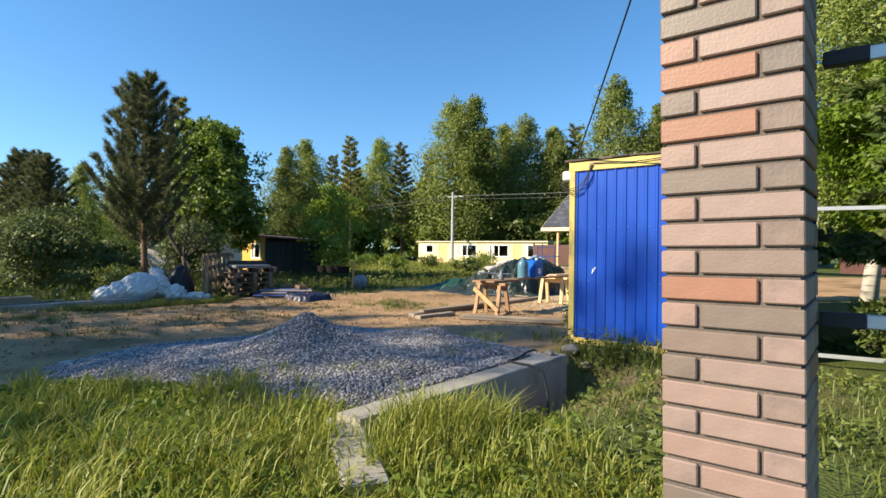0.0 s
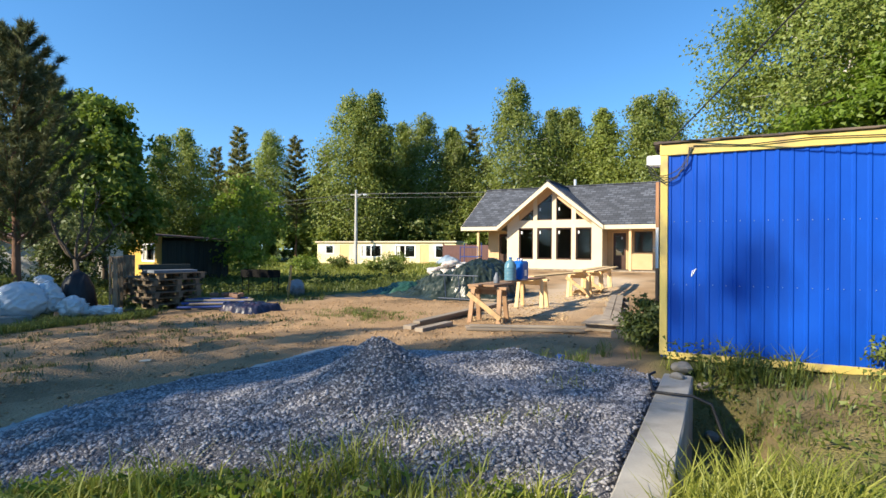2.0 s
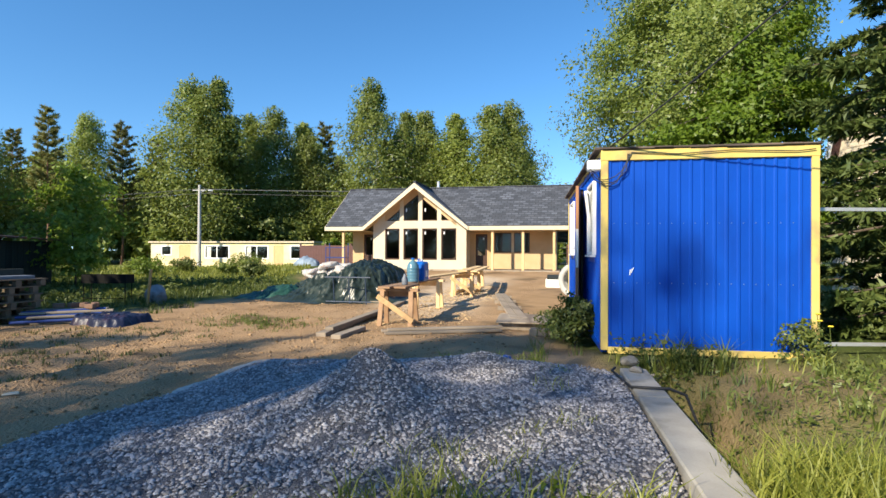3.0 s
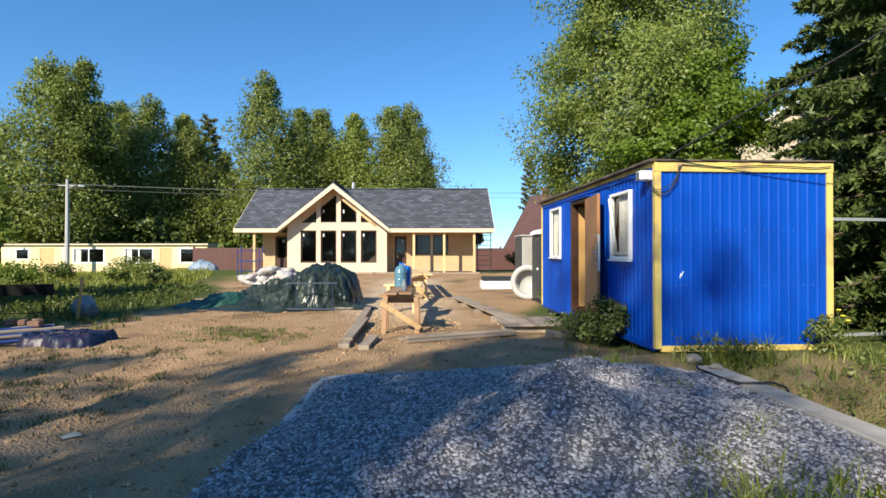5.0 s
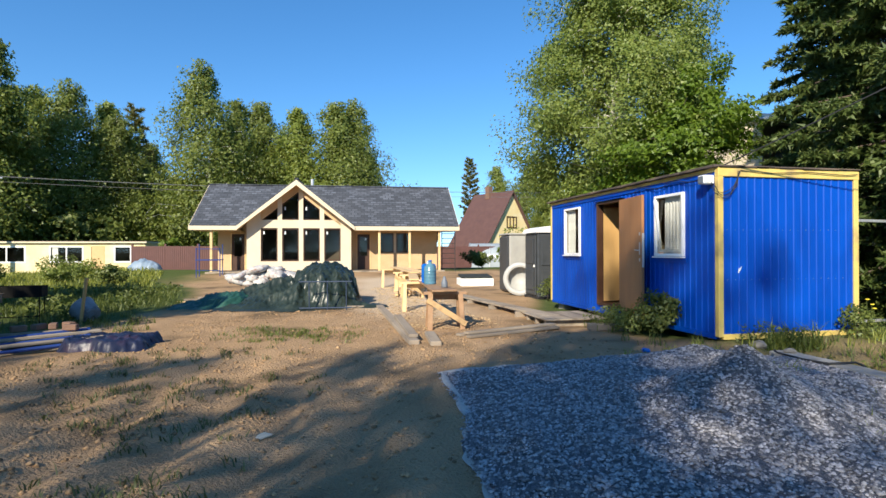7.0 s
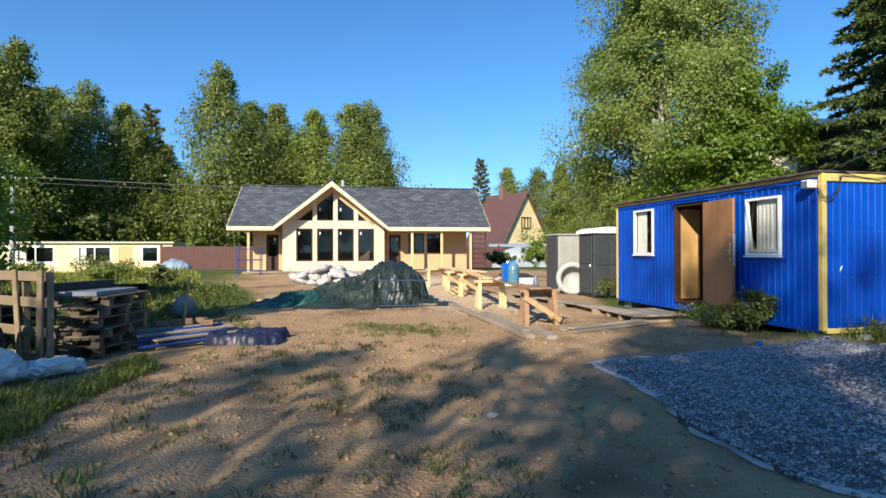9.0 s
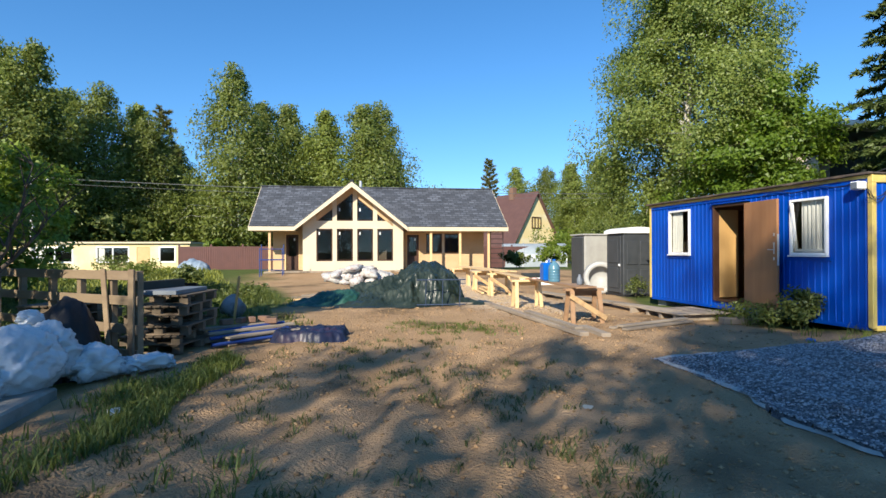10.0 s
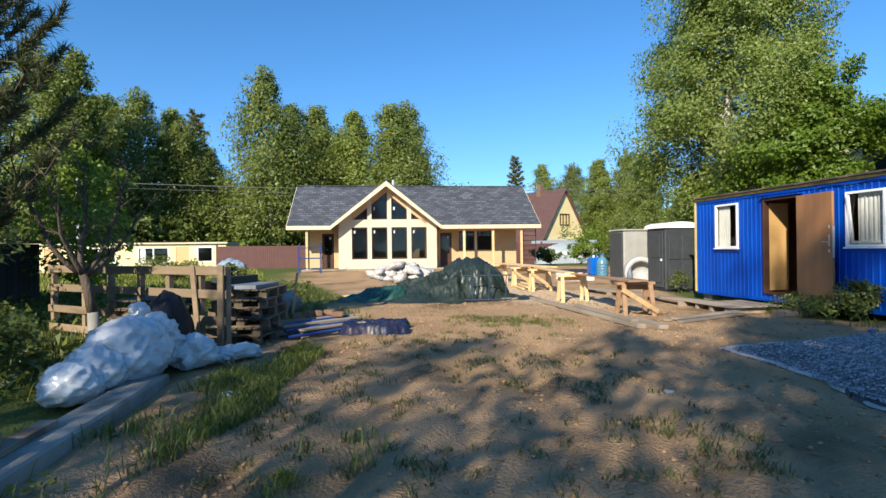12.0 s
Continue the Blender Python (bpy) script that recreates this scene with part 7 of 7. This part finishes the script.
build_bush("currant_bush", -9.0, 15.0, 0.75, 0.6, 2600, 0.035, L_WEED, 25, "low green currant bush beneath the pine", "bush")
rb = random.Random(12)
for i in range(15):
    x, y = rb.uniform(-9, 8), rb.uniform(28, 45)
    if (x - 6.15) * 0.663 + (y - 33.58) * 0.749 > 7.5 or x * 0.749 - y * 0.662 > -19.0:
        continue
    build_bush("meadow_shrub", x, y, rb.uniform(0.4, 0.85), rb.uniform(0.6, 1.2), 1300, 0.06, (L_WEED, L_MAPLE, L_BIRCH)[i % 3], 60 + i, "green shrub in the rough meadow", "bush", "meadow shrubs")
for i, (x, y, h, w) in enumerate(((10.4, 45.4, 2.2, 0.8), (24.2, 28.2, 0.9, 0.9), (24.5, 25.4, 1.5, 0.9), (31, 24, 3.0, 2.2), (36, 31, 3, 2.4))):
    build_bush("garden_shrub", x, y, h, w, 2200, 0.09, (L_MAPLE, L_WEED)[i % 2], 90 + i, "green garden shrub beyond the house", "bush", "garden shrubs")
# understorey of the wood
for i in range(34):
    a = radians(-40 + 84 * (i + rb.random()) / 34)
    d = rb.uniform(58, 66)
    build_bush("thicket", -3 + d * math.sin(a), 4 + d * math.cos(a), rb.uniform(3.0, 5.5), rb.uniform(2.2, 3.4), 1800, 0.23, (L_WEED, L_BIRCH, L_MAPLE)[i % 3], 130 + i % 7, "dense thicket at the foot of the wood", "bush", "thickets")


def build_fruit_tree():
    t = thing("fruit_tree", pose(-7.65, 15.98, gz_at(-7.65, 16)), "small bare-limbed fruit tree with whitewashed trunk", "tree")
    part("painted_base", Geo().tube([(0, 0, -0.1), (0.01, 0, 0.3), (0.0, 0.02, 0.62)], [0.08, 0.074, 0.07], 10), M_OLDCONCRETE, t, "whitewashed trunk foot", True)
    g = Geo()
    g.tube([(0, 0.02, 0.6), (-0.05, 0.03, 0.9), (-0.1, 0.05, 1.15)], [0.069, 0.06, 0.055], 8)
    r = random.Random(6)
    tips = []
    for k, (dx, dy, z) in enumerate(((-0.75, 0.2, 2.7), (0.1, 0.3, 2.9), (0.55, -0.1, 2.6), (0.9, 0.3, 2.1), (-0.45, -0.4, 2.4))):
        p = []
        for i in range(7):
            u = i / 6
            p.append((-0.1 + dx * u ** 0.8 + r.uniform(-0.04, 0.04), 0.05 + dy * u + r.uniform(-0.04, 0.04), 1.1 + (z - 1.1) * u ** 1.2))
        g.tube(p, [0.042 * (1 - 0.85 * i / 6) for i in range(7)], 6)
        for q in p[2:]:
            for _ in range(3):
                e = (q[0] + r.uniform(-0.35, 0.35), q[1] + r.uniform(-0.35, 0.35), q[2] + r.uniform(0.1, 0.45))
                g.tube([q, e], [0.012, 0.004], 4, False)
                tips.append(e)
    part("branch_frame", g, M_BARK, t, "dark bare limbs", True)
    rr = np.random.RandomState(3)
    pts = np.repeat(np.array(tips), 5, 0) + rr.randn(len(tips) * 5, 3) * 0.08
    v, q = leaf_cloud(pts, 0.03, rr)
    part("leaves", panel_mesh("leaves", v, q, L_WEED), L_WEED, t)


build_fruit_tree()


# ---- grass ----
def blades(name, x, y, h, wid, lean, mat, label, seed, zoff=0.0):
    """Single grass blades, bent at half height."""
    r = np.random.RandomState(seed)
    n = len(x)
    z = ground_z(x, y) - 0.01 + zoff
    a = r.rand(n) * 6.283
    b = a + 1.571 + r.randn(n) * 0.4
    hh = h * r.uniform(0.45, 1.15, n)
    ww = wid * r.uniform(0.6, 1.3, n)
    cx, cy = np.cos(a) * ww, np.sin(a) * ww
    lx, ly = np.cos(b) * lean * hh * r.uniform(0.2, 1.2, n), np.sin(b) * lean * hh * r.uniform(0.2, 1.2, n)
    v = np.stack([
        np.stack([x - cx, y - cy, z], 1), np.stack([x + cx, y + cy, z], 1),
        np.stack([x + lx * 0.35 + cx * 0.75, y + ly * 0.35 + cy * 0.75, z + hh * 0.55], 1),
        np.stack([x + lx * 0.35 - cx * 0.75, y + ly * 0.35 - cy * 0.75, z + hh * 0.55], 1),
        np.stack([x + lx, y + ly, z + hh * (1 - 0.25 * lean)], 1)], 1).reshape(-1, 3)
    k = 5 * np.arange(n)[:, None]
    f = np.concatenate([k + [0, 1, 2], k + [0, 2, 3], k + [3, 2, 4]])
    return tagged(new(name, panel_mesh(name, v, f, mat)), label, "grass", kind="stuff")


def scatter(poly, n, seed, clump=0.0, margin=0.0):
    r = np.random.RandomState(seed)
    p = np.array(poly)
    x, y = r.uniform(p[:, 0].min(), p[:, 0].max(), n * 3), r.uniform(p[:, 1].min(), p[:, 1].max(), n * 3)
    keep = inside(poly, x, y) + 0.25 * wave(x, y, 4, seed) > margin
    if clump:
        keep &= r.rand(n * 3) < np.clip(0.5 + clump * wave(x, y, 3.1, seed + 1) * 2.2, 0.02, 1)
    kd = np.abs((x - KA.x) * KNOR.x + (y - KA.y) * KNOR.y)
    ks = (x - KA.x) * KDIR.x + (y - KA.y) * KDIR.y
    keep &= ~((kd < 0.19) & (ks > -0.15) & (ks < 3.1))
    lx, ly = (x - 1.76) * 0.7815 - (y - 7.52) * 0.624, (x - 1.76) * 0.624 + (y - 7.52) * 0.7815
    keep &= ~((lx > -0.02) & (lx < 2.48) & (ly > -0.02) & (ly < 6.2))
    return x[keep][:n], y[keep][:n]


def tufts(poly, count, per, spread, seed):
    r = np.random.RandomState(seed)
    x, y = scatter(poly, count, seed, 0.4)
    x, y = np.repeat(x, per), np.repeat(y, per)
    return x + r.randn(len(x)) * spread, y + r.randn(len(y)) * spread


LAWN = [(-4.5, 4.7), (-4.1, 5.4), (-2.7, 5.4), (-1.5, 5.0), (-0.85, 4.6), (-0.5, 4.3), (0.6, 5.2), (1.0, 3.6), (1.3, 1.9), (0.3, 0.6), (-1.0, 0.8), (-2.2, 2.0), (-3.3, 3.3)]
BANK = [(0.6, 5.1), (1.7, 6.2), (1.9, 7.2), (3.6, 5.9), (5.4, 4.4), (5.0, 2.5), (2.4, 3.0), (1.2, 2.4), (0.2, 3.2), (-0.3, 4.2)]
blades("lawn_grass", *scatter(LAWN, 42000, 1, 0.25), 0.16, 0.005, 0.7, L_GRASS, "fresh green rough grass beside the gravel", 1)
x, y = tufts(LAWN, 330, 16, 0.06, 2)
blades("tall_grass", x, y, 0.34, 0.006, 0.8, L_GRASS, "tall seeding grass beside the footing", 2)
blades("bank_grass", *scatter(BANK, 4600, 3, 0.75), 0.10, 0.005, 0.8, L_WEED, "patchy grass on the trench bank", 3)
x, y = tufts(BANK, 90, 14, 0.07, 4)
blades("tall_grass", x, y, 0.22, 0.007, 0.8, L_WEED, "tall grass on the trench bank", 4)
EDGE = [(-9.4, 11.4), (-8.6, 12.2), (-7.5, 13.4), (-6.2, 13.9), (-5.2, 14.6), (-5.6, 13.8), (-6.5, 12.9), (-7.6, 12.0), (-8.6, 11.2)]
blades("edge_grass", *scatter(EDGE, 9500, 5, 0.9, -0.05), 0.20, 0.006, 0.8, L_WEED, "grass along the concrete edging", 5)
BACK = [(-14, 12.5), (-10.2, 12.6), (-7.9, 14.8), (-5.2, 16.8), (-3.4, 18.8), (0.2, 21.6), (2.4, 26), (2, 29), (-12, 29), (-16, 18)]
blades("yard_grass", *scatter(BACK, 24000, 6, 0.35), 0.26, 0.010, 0.6, L_WEED, "rough grass beyond the pallets", 6)
MEADOW = [(-14, 28), (2, 28), (3.5, 31), (6, 36), (8.5, 45.8), (-2, 54.5), (-22, 60)]
blades("meadow_grass", *scatter(MEADOW, 22000, 7, 0.3), 0.30, 0.020, 0.6, L_GRASS, "tall meadow grass before the hut", 7)
SAND = [(-10.5, 8.6), (-9.2, 11.3), (-7.2, 12.9), (-4.6, 14.3), (-1.8, 13.0), (-3.2, 9.9), (-5.4, 8.4), (-8.3, 7.2)]
x, y = tufts(SAND, 330, 15, 0.05, 8)
blades("sand_weeds", x, y, 0.10, 0.006, 1.1, L_DRY, "sparse weeds scattered over the sand", 8)
STRIP = [(-2.6, 14.6), (-1.2, 14.9), (0.2, 13.6), (-0.7, 11.9), (-1.7, 12.6)]
x, y = tufts(STRIP, 120, 14, 0.06, 9)
blades("sand_weeds", x, y, 0.10, 0.006, 1.0, L_WEED, "grassy strip between the wheel tracks", 9)
RIM = [(-3.2, 15.4), (-0.8, 19.4), (0.8, 21.6), (-0.4, 21.4), (-3.4, 18.4), (-4.6, 16.6)]
x, y = tufts(RIM, 160, 14, 0.06, 10)
blades("sand_weeds", x, y, 0.20, 0.007, 0.8, L_WEED, "weeds at the rim of the yard", 10)
HEAPRIM = [(-0.2, 6.2), (0.9, 7.0), (0.9, 7.7), (0.0, 8.3), (-0.6, 7.9), (0.0, 7.2)]
x, y = tufts(HEAPRIM, 26, 14, 0.05, 11)
blades("gravel_weeds", x, y, 0.22, 0.005, 0.8, L_GRASS, "grass tufts growing through gravel", 11, 0.10)
x, y = tufts([(-2.6, 5.0), (-1.0, 4.9), (-0.2, 5.6), (-0.8, 5.9), (-2.2, 5.7)], 34, 16, 0.05, 12)
blades("gravel_weeds", x, y, 0.26, 0.005, 0.8, L_GRASS, "grass tufts growing through gravel", 12, 0.08)
x, y = tufts([(1.5, 7.4), (3.8, 5.6), (3.5, 5.2), (1.2, 7.0)], 32, 12, 0.05, 13)
blades("cabin_grass", x, y, 0.26, 0.006, 0.7, L_GRASS, "long grass at the foot of the cabin", 13)
x, y = tufts([(1.62, 7.25), (2.55, 6.65), (2.7, 6.35), (1.75, 6.95)], 20, 18, 0.05, 23)
blades("cabin_grass", x, y, 0.46, 0.008, 0.7, L_WEED, "tall weeds before the cabin's end wall", 23)
x, y = tufts([(1.4, 7.7), (4.2, 11.2), (3.9, 11.4), (1.2, 8.1)], 60, 14, 0.05, 14)
blades("cabin_grass", x, y, 0.25, 0.006, 0.7, L_WEED, "long grass at the foot of the cabin", 14)
x, y = tufts([(-0.5, 4.1), (0.2, 4.85), (0.5, 4.65), (0.4, 3.9), (0.1, 3.4), (-0.35, 3.2)], 130, 15, 0.07, 15)
blades("trench_grass", x, y, 0.44, 0.006, 0.7, L_GRASS, "long grass growing out of the trench", 15)
x, y = tufts([(-8.5, 10.4), (-8.0, 10.8), (-7.9, 10.5), (-8.3, 10.2)], 22, 30, 0.05, 16)
blades("sand_weeds", x, y, 0.09, 0.005, 0.9, L_GRASS, "fresh green clump on the sand", 16)
x, y = tufts([(-8.8, 9.6), (-7.0, 11.6), (-6.6, 11.2), (-8.3, 9.2)], 26, 12, 0.05, 17)
blades("sand_weeds", x, y, 0.22, 0.006, 0.9, L_WEED, "taller weed clumps on the sand", 17)
M_FLOWER = material("yellow_petals", (0.75, 0.55, 0.02), (0.82, 0.65, 0.05), 8, 0.8, 0.1)
for k, (x, y, h) in enumerate(((3.42, 5.88, 0.55), (3.52, 5.80, 0.42), (3.33, 5.82, 0.48))):
    d = thing("dandelion", pose(x, y, gz_at(x, y)), "yellow flower on a thin stem before the cabin", "flower", "yellow flowers")
    part("stem", Geo().tube([(0, 0, 0), (0.01, 0, h * 0.5), (0, 0.01, h)], 0.004, 5), L_WEED, d)
    part("bloom", Geo().lathe([(0.01, h), (0.03, h + 0.012), (0.022, h + 0.022)], 10), M_FLOWER, d)


# ---- broad-leaved herbs and loose bits on the ground ----
def herbs(name, poly, n, size, zmax, mat, label, seed):
    r = np.random.RandomState(seed)
    x, y = scatter(poly, n // 9, seed, 0.5)
    x, y = np.repeat(x, 9) + r.randn(len(x) * 9) * 0.05, np.repeat(y, 9) + r.randn(len(y) * 9) * 0.05
    z = ground_z(x, y) + r.uniform(0.01, zmax, len(x))
    v, q = leaf_cloud(np.stack([x, y, z], 1), size * 1.2, r, 1.3, 0.6)
    return tagged(new(name, panel_mesh(name, v, q, mat)), label, "herbs", kind="stuff")


herbs("lawn_herbs", LAWN, 9000, 0.022, 0.12, L_MAPLE, "broad-leaved herbs among the grass", 31)
herbs("bank_herbs", BANK, 4500, 0.020, 0.12, L_WEED, "broad-leaved herbs on the trench bank", 32)
herbs("cabin_herbs", [(1.55, 7.35), (2.7, 6.6), (2.75, 6.3), (1.7, 6.9)], 1500, 0.020, 0.30, L_WEED, "leafy weeds before the cabin's end wall", 35)
herbs("edge_herbs", EDGE, 1300, 0.020, 0.10, L_WEED, "broad-leaved herbs along the edging", 33)
herbs("yard_herbs", BACK, 7000, 0.05, 0.30, L_WEED, "broad-leaved herbs beyond the pallets", 34)


def crumbs(name, poly, n, lo, hi, mat, label, seed, flat=0.6):
    """Clods, chips and pebbles strewn on the sand."""
    r = np.random.RandomState(seed)
    x, y = scatter(poly, n, seed, 0.3)
    n = len(x)
    base = np.array([(1, 0, 0), (0, 1, 0), (-1, 0, 0), (0, -1, 0), (0, 0, 1), (0, 0, -1)], float)
    face = np.array([(0, 1, 4), (1, 2, 4), (2, 3, 4), (3, 0, 4), (1, 0, 5), (2, 1, 5), (3, 2, 5), (0, 3, 5)])
    s = (lo + (hi - lo) * r.rand(n) ** 3)[:, None, None]
    p = base[None] * (0.6 + 0.7 * r.rand(n, 6, 1)) * s * np.array([1.0, 1.0, flat])
    a = r.rand(n)[:, None] * 6.283
    px, py = p[:, :, 0] * np.cos(a) - p[:, :, 1] * np.sin(a), p[:, :, 0] * np.sin(a) + p[:, :, 1] * np.cos(a)
    v = np.stack([px + x[:, None], py + y[:, None], p[:, :, 2] + ground_z(x, y)[:, None] + s[:, :, 0] * 0.2], 2).reshape(-1, 3)
    f = (face[None] + 6 * np.arange(n)[:, None, None]).reshape(-1, 3)
    return tagged(new(name, panel_mesh(name, v, f, mat)), label, "debris", kind="stuff")


M_CLOD = material("sand_clods", (0.24, 0.15, 0.08), (0.40, 0.27, 0.15), 9, 0.95, 0.3, vary=0.4, island=True, spec=0.15)
M_CHIP = material("wood_chips", (0.42, 0.29, 0.15), (0.60, 0.45, 0.26), 9, 0.85, 0.2, vary=0.3, island=True)
YARD = [(-9.4, 8.2), (-9.0, 11.6), (-6.8, 13.2), (-3.4, 15.0), (0.2, 19.0), (3.5, 16.0), (2.4, 10.2), (0.8, 8.4), (-1.9, 10.0), (-3.4, 8.4), (-4.6, 7.0), (-4.4, 5.4), (-7.5, 6.6)]
crumbs("sand_clods", YARD, 13000, 0.005, 0.034, M_CLOD, "small clods and pebbles strewn on sand", 41)
CUTS = [(0.4, 12.2), (2.2, 15.0), (4.6, 17.6), (8.0, 21.6), (9.6, 20.6), (6.6, 16.6), (3.8, 13.6), (2.2, 11.6)]
crumbs("wood_chips", CUTS, 9000, 0.008, 0.045, M_CHIP, "pale sawdust and chips round the trestles", 42, 0.25)
